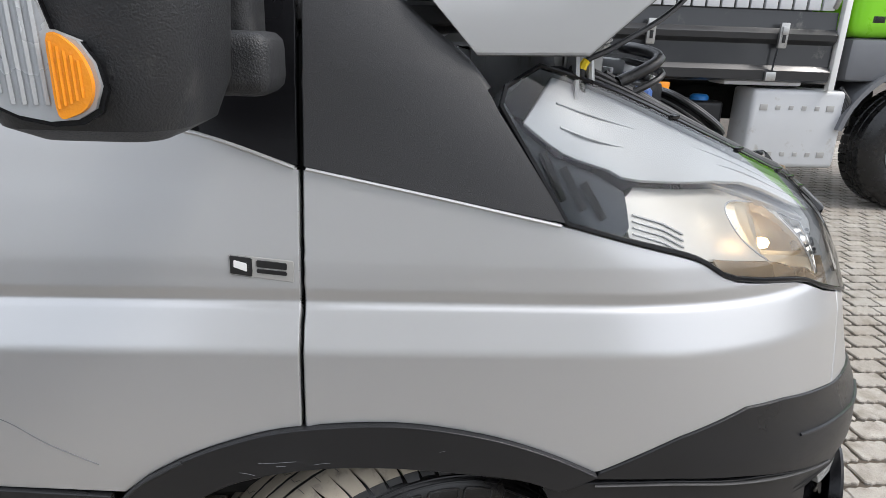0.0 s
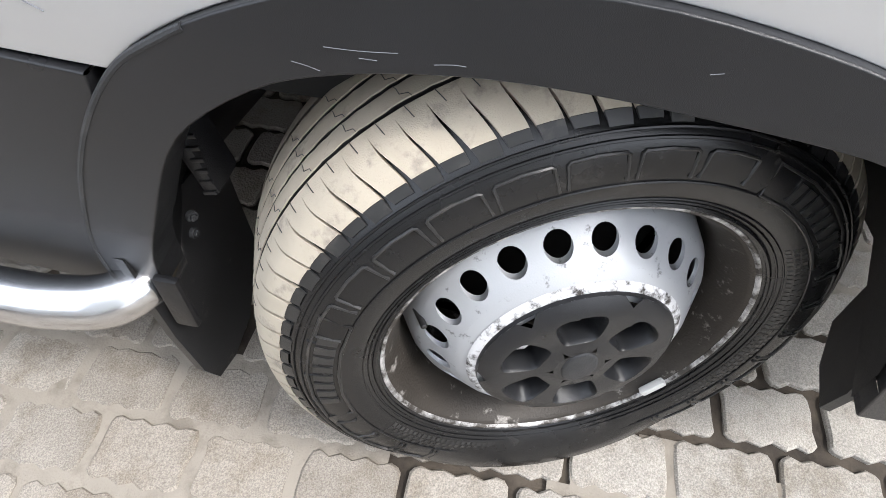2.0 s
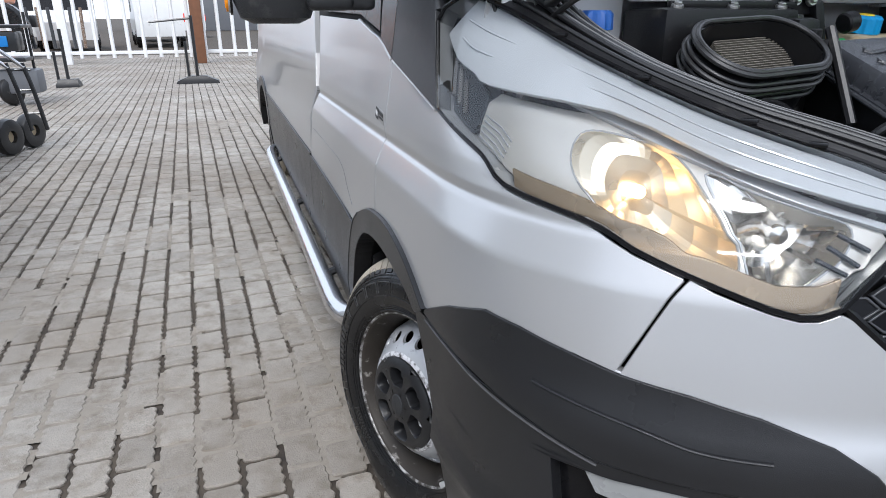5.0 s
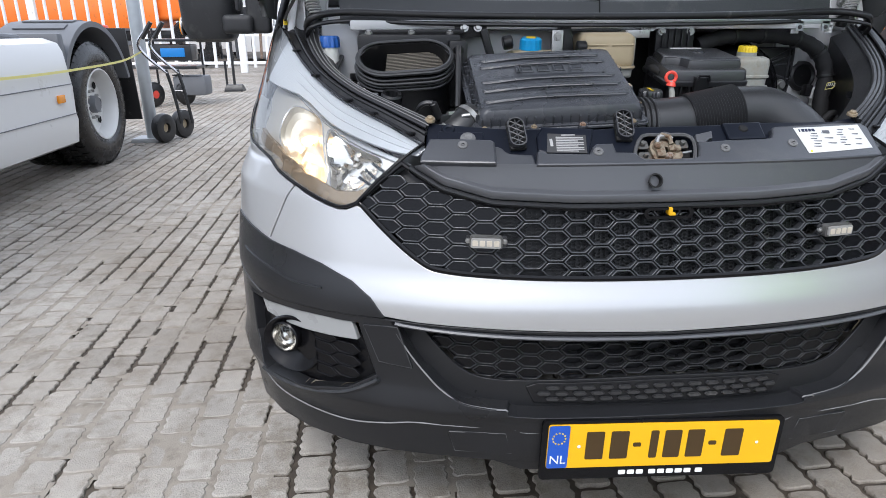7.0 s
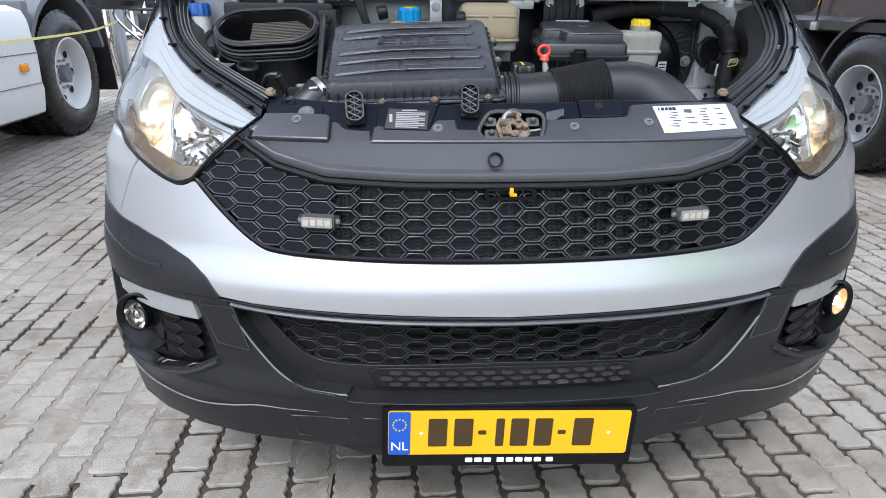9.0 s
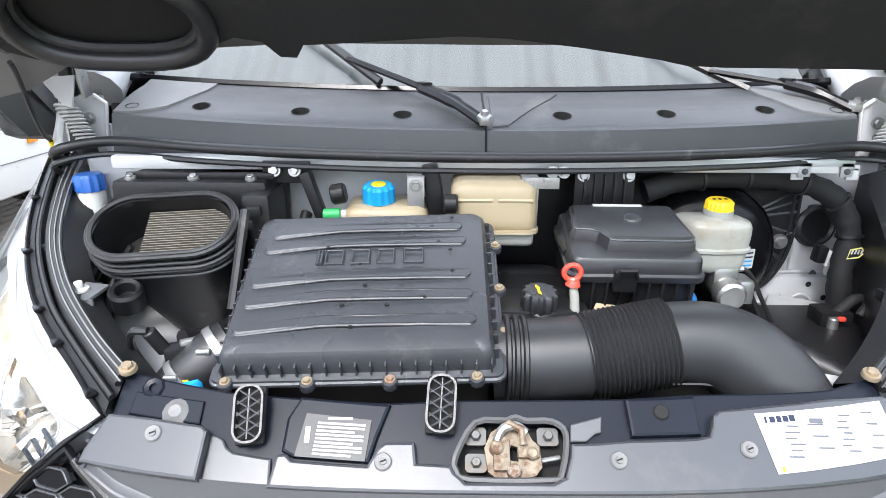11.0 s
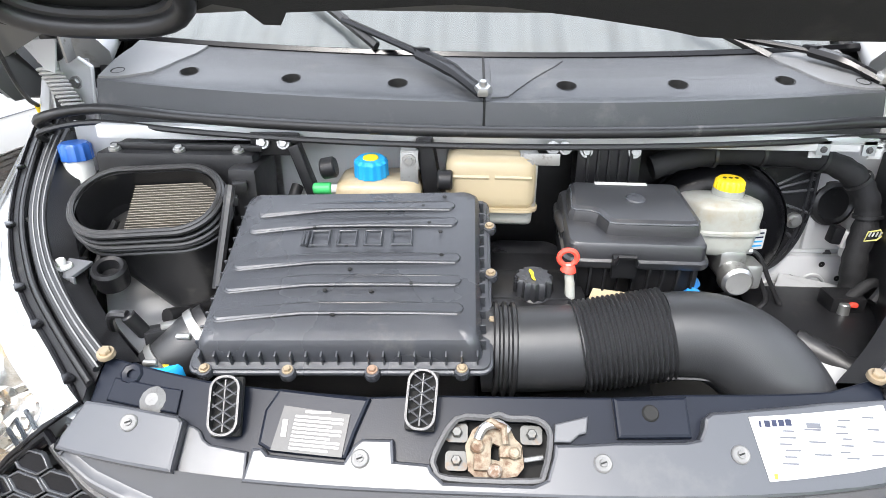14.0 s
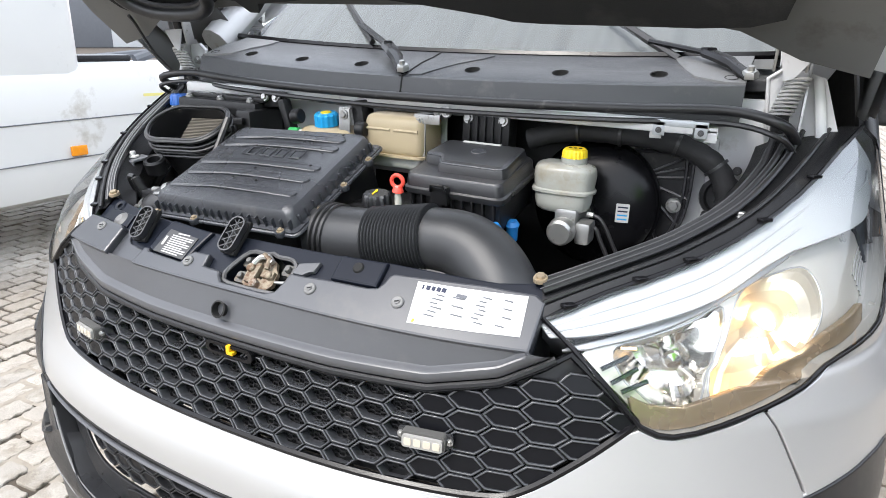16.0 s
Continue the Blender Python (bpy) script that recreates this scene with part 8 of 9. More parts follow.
    amber = [(v.x, v.y) for v in curve([(1.357, 1.285, 0), (1.343, 1.279, 0), (1.334, 1.266, 0), (1.331, 1.250, 0), (1.336, 1.236, 0), (1.347, 1.229, 0), (1.357, 1.229, 0), (1.3585, 1.257, 0)], 4, True)]
    part("amber_lens", prism(bmesh.new(), flatten(amber), .014, face), AMBER, mir, "amber indicator lens")
    for k in range(5):
        part("amber_flute", tube(bmesh.new(), [face @ Vector((-sd * (1.338 + .0044 * k), 1.242 - .002 * k, .0140)), face @ Vector((-sd * (1.3385 + .0044 * k), 1.268 + .003 * k, .0140))], .0014, 5), AMBER, mir)
    for k in range(10):
        y = 1.366 + k * .0080
        part("flute", tube(bmesh.new(), [face @ Vector((-sd * y, 1.236 + max(0, y - 1.39) * .95, .0095)), face @ Vector((-sd * (y + .004), 1.41, .0095))], .0022, 5), LAMPGREY, mir)

# door sticker: black square with a white mark, and two dark bars
st = panel("sticker", [G(1.262, .975), G(1.345, .985), G(1.345, 1.010), G(1.262, 1.002)], FOIL, van, .0012, .0012, .03, label="small silver dealer sticker on the door")
panel("sticker_block", [G(1.316, .9825), G(1.343, .9865), G(1.343, 1.0085), G(1.316, 1.0055)], INK, st, .0022, .0008, .03)
panel("sticker_mark", [G(1.322, .989), G(1.338, .995), G(1.338, 1.003), G(1.322, .999)], WHITEMARK, st, .0028, .0006, .03)
panel("sticker_bar", [G(1.270, .992), G(1.308, .9955), G(1.308, 1.0030), G(1.270, .9995)], INK, st, .0022, .0008, .03)
panel("sticker_bar", [G(1.270, .984), G(1.308, .9875), G(1.308, .9915), G(1.270, .988)], INK, st, .0022, .0008, .03)
for pts in (((1.313, .719), (1.288, .7195), (1.260, .722)), ((1.339, .704), (1.328, .702), (1.318, .699)), ((1.235, .717), (1.222, .719), (1.213, .719)), ((1.288, .714), (1.275, .714)), ((1.06, .738), (1.052, .740))):
    part("scratch", along([G(y, z) for y, z in pts], .00035, .0101, 3, 4), FENDERGREY, van)

# number plate: yellow, with plain bars for its characters
pm = Matrix.Translation((.009, .094, .374)) @ roty(1.75) @ rotx(90)
plate = part("number_plate", prism(bmesh.new(), rounded(.545, .150, .010, 4), .010, pm @ Matrix.Translation((0, -.012, -.006))), GLOSS_BLACK, van, "yellow number plate in a black holder")
part("plate_face", prism(bmesh.new(), rounded(.520, .110, .006, 4), .003, pm @ Matrix.Translation((0, 0, .004))), PLATE, plate, "yellow plate with dark bars")
part("blue_band", prism(bmesh.new(), rounded(.046, .108, .005, 3), .001, pm @ Matrix.Translation((-.236, 0, .0072))), EUBLUE, plate)
for k in range(12):
    a = 2 * math.pi * k / 12
    part("star", prism(bmesh.new(), ring(.0019, 6), .0008, pm @ Matrix.Translation((-.236 + .014 * math.cos(a), .022 + .014 * math.sin(a), .0082))), YELLOW, plate)
tc = bpy.data.curves.new("country_code", "FONT")
tc.body, tc.size, tc.extrude, tc.align_x = "NL", .030, .0004, "CENTER"
to = bpy.data.objects.new("country_code", tc)
me = bpy.data.meshes.new_from_object(to)
me.name = "country_code"
code = obj("country_code", me, WHITEMARK, plate)
code.matrix_local = pm @ Matrix.Translation((-.236, -.042, .0086))
bpy.data.objects.remove(to)
for x, w, h in ((-.155, .040, .070), (-.100, .040, .070), (-.060, .018, .010), (-.022, .018, .070), (.020, .038, .070), (.072, .038, .070), (.112, .018, .010), (.158, .042, .070)):
    part("character_bar", prism(bmesh.new(), rounded(w, h, .003, 2), .0012, pm @ Matrix.Translation((x, .002, .0072))), PLATEINK, plate)
for x in (-.190, .215):
    part("rivet", cyl(bmesh.new(), pm @ Vector((x, .0, .007)), pm @ Vector((x, .0, .0095)), .004, .003, 10, .001), WHITEMARK, plate)
for k in range(9):
    part("holder_bar", prism(bmesh.new(), rounded(.016, .011, .002, 2), .0012, pm @ Matrix.Translation((-.085 + .0205 * k + (.008 if k > 2 else 0) + (.006 if k > 7 else 0), -.072, .0042))), WHITEMARK, plate)

# LED flash modules on the grille
for x, z in ((-.380, .826), (.378, .832)):
    y = skin(F(abs(x), z)[0] * (-1 if x > 0 else 1), z).y - .012
    yaw = 11 if x < 0 else -11
    mm = Matrix.Translation((x, y, z)) @ rotz(-yaw) @ rotx(90)
    led = part("led_flasher", prism(bmesh.new(), rounded(.068, .026, .006, 4), .014, mm @ Matrix.Translation((0, 0, -.008))), BOXDARK, van, "small clear LED flasher")
    part("lens", prism(bmesh.new(), rounded(.062, .020, .004, 4), .005, mm @ Matrix.Translation((0, 0, .007))), LED, led)
    for k in range(4):
        part("diode", prism(bmesh.new(), rounded(.011, .012, .002, 2), .002, mm @ Matrix.Translation((-.022 + .0147 * k, 0, .0112))), DIODE, led)
    for s in (1, -1):
        part("ear", prism(bmesh.new(), rounded(.013, .022, .004, 3), .005, mm @ Matrix.Translation((s * .036, 0, -.010))), BLACK_OLD, led)
        bolt(led, mm @ Vector((s * .038, 0, -.004)), mm.to_3x3() @ Vector((0, 0, 1)), .004, ZINC)

# ---- neighbouring trucks ----
def truck_wheel(parent, at, out, r=.5, width=.30, rimmat=None, holes=8, deep=True):
    """A truck wheel at its outer centre, facing along out."""
    ax = axis(at, out)
    tw = part("wheel", lathe(bmesh.new(), [(r * .57, .0), (r * .575, .01), (r * .555, .012), (r * .54, -.01), (r * .52, -.05), (r * .50, -.13 if deep else -.06), (r * .30, -.135 if deep else -.05), (r * .27, -.10 if deep else -.02), (.0005, -.10 if deep else -.02)], ax, 40), rimmat or WHITE, parent, "painted truck wheel")
    part("tyre", lathe(bmesh.new(), [(r * .55, -.01), (r * .60, .012), (r * .72, .022), (r * .86, .012), (r * .94, -.012), (r * .985, -.03), (r * .985, -width + .03), (r * .94, -width), (r * .56, -width)], ax, 56), TYRE, tw, "worn black truck tyre")
    bm = bmesh.new()
    n = 40
    for k in range(n):
        for sg, h0, h1 in ((0, -.014, -.085), (.5, -.095, -.165), (0, -.175, -width + .02)):
            a0 = 360 / n * (k + sg)
            lathe(bm, [(r * .96, h0), (r * .995, h0 - .012), (r, (h0 + h1) / 2), (r * .995, h1), (r * .96, h1)], ax, 1, a0, a0 + 360 / n * .86, closed=True)
    part("tread", bm, TYRE, tw, sharp=30)
    for k in range(holes):
        a = 2 * math.pi * k / holes
        h = -.128 if deep else -.046
        # hand holes are dark discs, the opening's shade put into the colour
        part("hand_hole", lathe(bmesh.new(), [(r * .062, .006), (r * .055, .007), (r * .05, .0), (.0005, .0)], axis(ax @ Vector((r * .40 * math.cos(a), r * .40 * math.sin(a), h)), Vector(out)), 14), DARK, tw)
    for k in range(10):
        a = 2 * math.pi * k / 10
        part("nut", cyl(bmesh.new(), ax @ Vector((r * .22 * math.cos(a), r * .22 * math.sin(a), -.10 if deep else -.02)), ax @ Vector((r * .22 * math.cos(a), r * .22 * math.sin(a), -.07 if deep else .01)), .016, .014, 6), ZINC, tw)
    part("hub", lathe(bmesh.new(), [(.0005, .02), (r * .12, .02), (r * .14, 0), (r * .15, -.10)], axis(ax @ Vector((0, 0, -.06 if deep else 0)), Vector(out)), 20), FENDERGREY, tw)
    return tw


# white tractor unit standing beside the van
trk = thing("truck", "white truck with side skirts and grey mudguards, parked on pavers", "truck", (-3.4, 4, 0))
trk.location = (0, 0, 0)
TX = -3.33
truck_wheel(trk, (TX - .03, 5.44, .575), (1, 0, 0), .58, .30, WHITE, 8)
truck_wheel(trk, (TX - .37, 5.44, .575), (1, 0, 0), .58, .30, WHITE, 8)
truck_wheel(trk, (TX - 2.0, 5.44, .575), (-1, 0, 0), .58, .30, WHITE, 8)
bm = bmesh.new()
loft(bm, [[Vector((TX + .02 + dx, y, z)) for dx, z in ((0, .34), (.03, .52), (.02, .58), (.03, .80), (.0, 1.06), (-.03, 1.13), (-.14, 1.17), (-.20, 1.15), (-.20, .30), (-.06, .30))] for y in (1.2, 3.15)])
part("side_skirt", bm, WHITE, trk, "white moulded side skirt")
bm = bmesh.new()
loft(bm, [[Vector((TX + .02 + dx, y, z)) for dx, z in ((0, .33), (.03, .52), (.02, .58), (.03, .80), (.0, 1.08), (-.03, 1.15), (-.14, 1.19), (-.20, 1.17), (-.20, .30), (-.06, .30))] for y in (3.16, 4.4, 4.74)])
part("side_skirt", bm, WHITE, trk, "white moulded side skirt")
for zz in (.82, .575):
    part("skirt_line", tube(bmesh.new(), [(TX + .051, 1.2, zz), (TX + .051, 4.73, zz)], .004, 5), FENDERGREY, trk)
for y, z in ((4.50, .715), (2.09, .62)):
    part("marker_lamp", box(bmesh.new(), (TX + .055, y, z), (.02, .11, .065), .008), AMBER, trk, "amber side marker lamp")
bm = bmesh.new()
box(bm, (TX - .45, 3.2, 1.12), (.55, 4.0, .05), .01)
part("deck", bm, BOXGREY, trk, "chequer plate deck")
bm = bmesh.new()
for i in range(9):
    for j in range(5):
        box(bm, (TX - .30 - .07 * j, 1.6 + .10 * i, 1.15), (.03, .05, .008), 0, rotz(45 if (i + j) % 2 else -45))
tagged(part("chequer", bm, BOXGREY, trk), kind="stuff")
for pts, r in (([(TX - .35, 2.9, 1.17), (TX - .30, 3.3, 1.26), (TX - .35, 3.9, 1.20), (TX - .5, 4.4, 1.18)], .035), ([(TX - .5, 2.7, 1.18), (TX - .45, 3.3, 1.22), (TX - .6, 4.2, 1.20)], .03), ([(TX - .28, 3.5, 1.19), (TX - .30, 4.1, 1.22), (TX - .30, 4.7, 1.19)], .028)):
    part("air_line", tube(bmesh.new(), curve(pts, 6), r, 8), FENDERGREY, trk)
bm = bmesh.new()
box(bm, (TX - .22, 2.45, 1.19), (.20, .50, .05), .02)
part("step_recess", bm, BAY, trk)
bm = bmesh.new()
box(bm, (TX - 1.0, .95, 1.95), (2.0, 2.6, 2.7), .12, seg=3)
cab = part("cab", bm, WHITE, trk, "white cab body")
for sgn in (0,):
    bm = bmesh.new()
    lathe(bm, [(.68, -.66), (.73, -.66), (.73, .0), (.68, .0)], axis((TX, 5.44, .60), (1, 0, 0)), 20, 15, 165, closed=True)
    part("mudguard", bm, FENDERGREY, trk, "grey ribbed mudguard")
    for k in range(6):
        a = radians(52 + k * 15)
        part("mudguard_rib", box(bmesh.new(), (TX - .33, 5.44 + .736 * math.cos(a), .60 + .736 * math.sin(a)), (.44, .10, .014), .005, rotx(math.degrees(a) - 90)), FENDERGREY, trk)
bm = bmesh.new()
box(bm, (TX - .30, 4.82, .98), (.58, .10, .50), .03)
part("front_guard", bm, FENDERGREY, trk)
bm = bmesh.new()
box(bm, (TX - .28, 6.20, .80), (.60, .02, .95), .005, rotx(6))
part("mud_flap", bm, RUBBER, trk, "black rubber mud flap")
bm = bmesh.new()
box(bm, (TX - 1.0, 4.2, .75), (.9, 5.5, .28), .03)
part("chassis", bm, DARK, trk)

# black tipper with a lime green cab
tip = thing("tipper_truck", "black tipper truck with lime green cab and grey toolbox", "truck")
RX = 3.42
bm = bmesh.new()
prof = [(0, 1.03), (-.04, 1.05), (-.045, 1.12), (-.01, 1.16), (-.005, 1.32), (-.05, 1.355), (-.055, 1.40), (-.01, 1.44), (0, 1.57), (.06, 1.57), (.06, 1.03)]
loft(bm, [[Vector((RX + dx, y, z)) for dx, z in prof] for y in (-2.20, 7.0)])
part("drop_side", bm, BODYBLACK, tip, "black ribbed drop side")
bm = bmesh.new()
box(bm, (RX + 1.2, 2.4, 1.08), (2.3, 9.1, .10), .01)
part("load_bed", bm, BODYBLACK, tip)
bm = bmesh.new()
box(bm, (RX + 1.2, 2.4, 1.75), (2.2, 8.9, 1.1), .02)
part("load_body", bm, BODYBLACK, tip)
for i in range(52):
    y = -2.10 + i * .115
    part("grating_bar", box(bmesh.new(), (RX - .006, y, 1.63), (.03, .095, .10), .004), BOXGREY, tip)
part("grating_rail", box(bmesh.new(), (RX + .01, 1.0, 1.70), (.03, 6.4, .03), .004), BODYBLACK, tip)
part("end_post", box(bmesh.new(), (RX - .02, -2.24, 1.40), (.06, .05, .85), .008), WHITE, tip, "white corner post")
for y in (-1.75, -.70, .35, 1.40, 2.45, 3.5, 4.55):
    bm = bmesh.new()
    box(bm, (RX - .07, y, 1.385), (.03, .07, .19), .01)
    box(bm, (RX - .09, y, 1.42), (.02, .05, .06), .006)
    part("latch", bm, ZINC, tip, "steel drop side latch")
    part("latch_slot", box(bmesh.new(), (RX - .089, y, 1.36), (.006, .026, .06), .004), INK, tip)
    part("hinge_strap", tube(bmesh.new(), [(RX - .06, y + .02, 1.29), (RX - .055, y + .03, 1.12)], .012, 6, flat=.5), BODYBLACK, tip)
    part("hinge", box(bmesh.new(), (RX - .055, y + .04, 1.075), (.035, .085, .07), .008), ZINC, tip)
part("door_hook", tube(bmesh.new(), curve([(RX - .05, -2.13, 1.75), (RX - .08, -2.13, 1.66), (RX - .05, -2.13, 1.60)], 4), .02, 8), ZINC, tip)
bm = bmesh.new()
box(bm, (RX + .18, -2.035, .655), (.36, .79, .64), .04, seg=3)
tb = part("toolbox", bm, BOXGREY, tip, "light grey plastic toolbox")
for z in (.83, .45):
    for y in (-1.74, -1.86, -1.97, -2.08, -2.19, -2.30):
        part("dimple", box(bmesh.new(), (RX + .001, y, z), (.012, .065 if y in (-1.74, -2.30) else .04, .05 if y in (-1.74, -2.30) else .035), .004), FOIL, tb)
bm = bmesh.new()
box(bm, (RX + .30, -1.30, .58), (.34, .34, .55), .04, seg=3)
ad = part("fluid_tank", bm, BAY, tip, "black fluid tank with blue cap")
part("cap", lathe(bmesh.new(), [(.0005, .06), (.06, .06), (.075, .045), (.078, 0)], axis((RX + .25, -1.30, .84), (0, 0, 1)), 20), BLUE, ad, "blue screw cap")
bm = bmesh.new()
cyl(bm, (RX + .35, -1.05, .60), (RX + .35, .9, .60), .30, .30, 28, .03)
ft = part("fuel_tank", bm, BAY, tip, "black fuel tank")
part("cap", lathe(bmesh.new(), [(.0005, .05), (.055, .05), (.065, .035), (.066, 0)], axis((RX + .28, -.64, .87), (-.2, 0, 1)), 18), BODYBLACK, ft)
part("strap", box(bmesh.new(), (RX + .06, -.86, .72), (.02, .07, .26), .01, roty(20)), BODYBLACK, ft)
part("sticker", box(bmesh.new(), (RX + .045, -.86, .80), (.006, .05, .10), .001, roty(20)), YELLOW, ft)
for y in (-.86, 1.9, 4.9):
    part("marker_lamp", box(bmesh.new(), (RX - .01, y, .965), (.03, .13, .085), .008), AMBER, tip, "amber side marker lamp")
bm = bmesh.new()
box(bm, (RX + .16, -1.70, 1.03), (.30, .65, .06), .02)
part("bracket", bm, BOXGREY, tip)
truck_wheel(tip, (RX - .08, -3.10, .52), (-1, 0, 0), .52, .30, BOXGREY, 8, False)
for y in (3.80, 5.15):
    truck_wheel(tip, (RX - .10, y, .52), (-1, 0, 0), .52, .30, STEEL, 10)
    truck_wheel(tip, (RX + .24, y, .52), (-1, 0, 0), .52, .30, STEEL, 10)
    bm = bmesh.new()
    lathe(bm, [(.60, -.56), (.63, -.56), (.63, .02), (.60, .02)], axis((RX - .06, y, .55), (-1, 0, 0)), 16, 15, 165, closed=True)
    part("mudguard", bm, BODYBLACK, tip)
bm = bmesh.new()
box(bm, (RX + .25, 3.05, .62), (.5, .02, .60), .004)
part("mud_flap", bm, RUBBER, tip)
bm = bmesh.new()
lathe(bm, [(.62, -.5), (.66, -.5), (.66, .03), (.62, .03)], axis((RX - .02, -3.02, .55), (-1, 0, 0)), 18, 10, 170, closed=True)
part("front_mudguard", bm, FENDERGREY, tip)
bm = bmesh.new()
box(bm, (RX + 1.15, -3.35, 2.25), (2.35, 2.05, 1.72), .12, seg=3)
part("cab", bm, LIME, tip, "lime green cab")
bm = bmesh.new()
box(bm, (RX + 1.15, -3.35, 1.22), (2.33, 2.0, .34), .06)
part("cab_skirt", bm, FENDERGREY, tip)
bm = bmesh.new()
box(bm, (RX - .022, -2.52, 1.53), (.006, .10, .05), .001)
part("door_sticker", bm, INK, tip)
for i in range(5):
    part("hose", tube(bmesh.new(), curve([(RX + .05, -2.38, 1.0 - .03 * i), (RX - .02, -2.45, .85 - .03 * i), (RX + .04, -2.42, .66)], 5), .018, 8), RUBBER, tip)
bm = bmesh.new()
box(bm, (RX + 1.15, 1.6, .80), (.9, 9.5, .30), .03)
part("chassis", bm, DARK, tip)

# ---- yard: pole, trolleys, fence and what stands behind it ----
pole = thing("pole", "galvanised steel post on a concrete foot beside the truck", "pole")
part("post", tube(bmesh.new(), [(-3.42, 6.78, 0.02), (-3.42, 6.78, 3.2)], .068, 14), GALV, pole)
part("foot", box(bmesh.new(), (-3.46, 6.80, .02), (.34, .30, .05), .01), BOXGREY, pole)
for z in (.55, .95):
    part("clamp", lathe(bmesh.new(), [(.056, -.02), (.062, -.02), (.062, .02), (.056, .02)], axis((-3.42, 6.78, z), (0, 0, 1)), 16, closed=True), ZINC, pole)
tp = thing("barrier_tape", "faded yellow barrier tape tied to the post", "tape")
pts = curve([(-3.40, 6.74, 1.02), (-3.28, 5.9, .96), (-3.26, 5.0, .935), (-3.24, 4.0, .93), (-3.24, 2.6, .95)], 8)
bm = bmesh.new()
loft(bm, [[p + Vector((.001, 0, .010)), p + Vector((.002, 0, -.010)), p + Vector((0, 0, -.010)), p + Vector((0, 0, .010))] for p in pts])
part("strip", bm, TAPEYEL, tp)

ht = thing("hand_truck", "chrome hand truck with black grips and fat rubber wheels", "hand truck")
for x, y in ((-3.24, 6.66), (-3.14, 7.0)):
    w = part("wheel", lathe(bmesh.new(), [(.055, -.045), (.11, -.05), (.15, -.04), (.16, 0), (.15, .04), (.11, .05), (.055, .045)], axis((x, y, .16), (.9, -.35, 0)), 28, closed=True), RUBBER, ht, "fat rubber wheel")
    part("hub", lathe(bmesh.new(), [(.0005, .02), (.05, .015), (.05, -.015), (.0005, -.02)], axis((x, y, .16), (.9, -.35, 0)), 16), CREAM, w)
part("axle", tube(bmesh.new(), [(-3.24, 6.66, .16), (-3.14, 7.0, .16)], .014, 8), ZINC, ht)
for o in (0, .12):
    part("rail", tube(bmesh.new(), curve([(-3.06 + o, 6.72, .20), (-3.10 + o, 6.70, .55), (-3.14 + o, 6.68, .78)], 4), .018, 8), BODYBLACK, ht)
    part("handle", tube(bmesh.new(), curve([(-3.13 + o, 6.68, .74), (-3.30 + o, 6.62, .92), (-3.36 + o, 6.60, 1.04), (-3.30 + o, 6.60, 1.14), (-3.22 + o, 6.60, 1.22)], 5), .016, 8), INOX, ht)
    part("grip", tube(bmesh.new(), [(-3.31 + o, 6.60, 1.10), (-3.20 + o, 6.60, 1.26)], .024, 8), RUBBER, ht)
for z in (.35, .55, .72):
    part("rung", tube(bmesh.new(), [(-3.09, 6.71, z), (-2.97, 6.71, z)], .01, 6), BODYBLACK, ht)

ht.scale = (1.06, 1.06, 1.06)
ht.location = (-3.24 * -.06, 6.66 * -.06, 0)

ct = thing("battery_cart", "workshop cart with blue starter pack and red-hubbed wheels", "cart")
for x, y, red in ((-3.75, 9.05, True), (-3.35, 9.30, False)):
    w = part("wheel", lathe(bmesh.new(), [(.06, -.05), (.14, -.055), (.18, -.03), (.19, 0), (.18, .03), (.14, .055), (.06, .05)], axis((x, y, .19), (.85, -.5, 0)), 26, closed=True), RUBBER, ct)
    part("hub", lathe(bmesh.new(), [(.0005, .05), (.08, .045), (.09, .0), (.09, -.03)], axis((x, y, .19), (.85, -.5, 0)), 16), RED if red else BAY, w, "red wheel hub" if red else "")
part("tray", box(bmesh.new(), (-3.45, 9.35, .58), (.75, .5, .05), .01), BODYBLACK, ct)
part("tray", box(bmesh.new(), (-3.45, 9.35, .98), (.80, .5, .04), .01), BODYBLACK, ct)
part("case", box(bmesh.new(), (-3.45, 9.33, .80), (.62, .34, .24), .03), BODYBLACK, ct)
part("blue_panel", box(bmesh.new(), (-3.42, 9.15, .80), (.36, .02, .13), .01), BLUE, ct)
part("base", box(bmesh.new(), (-3.25, 9.40, .30), (.5, .4, .30), .05), FENDERGREY, ct)
for dx in (-.36, .36):
    part("upright", tube(bmesh.new(), [(-3.45 + dx, 9.5, .25), (-3.45 + dx, 9.5, 1.15)], .018, 6), BODYBLACK, ct)
part("red_can", box(bmesh.new(), (-4.25, 8.7, 1.15), (.22, .14, .09), .03), RED, ct)
for k in range(4):
    part("cable", tube(bmesh.new(), curve([(-4.2 + .07 * k, 8.72, 1.12), (-4.25 + .09 * k, 8.7, .8), (-4.15 + .05 * k, 8.75, .4), (-4.1 + .04 * k, 8.8, .05)], 5), .016, 6), RUST, ct)

ct.scale = (1.12, 1.12, 1.12)
ct.location = (-.45, .35, 0)

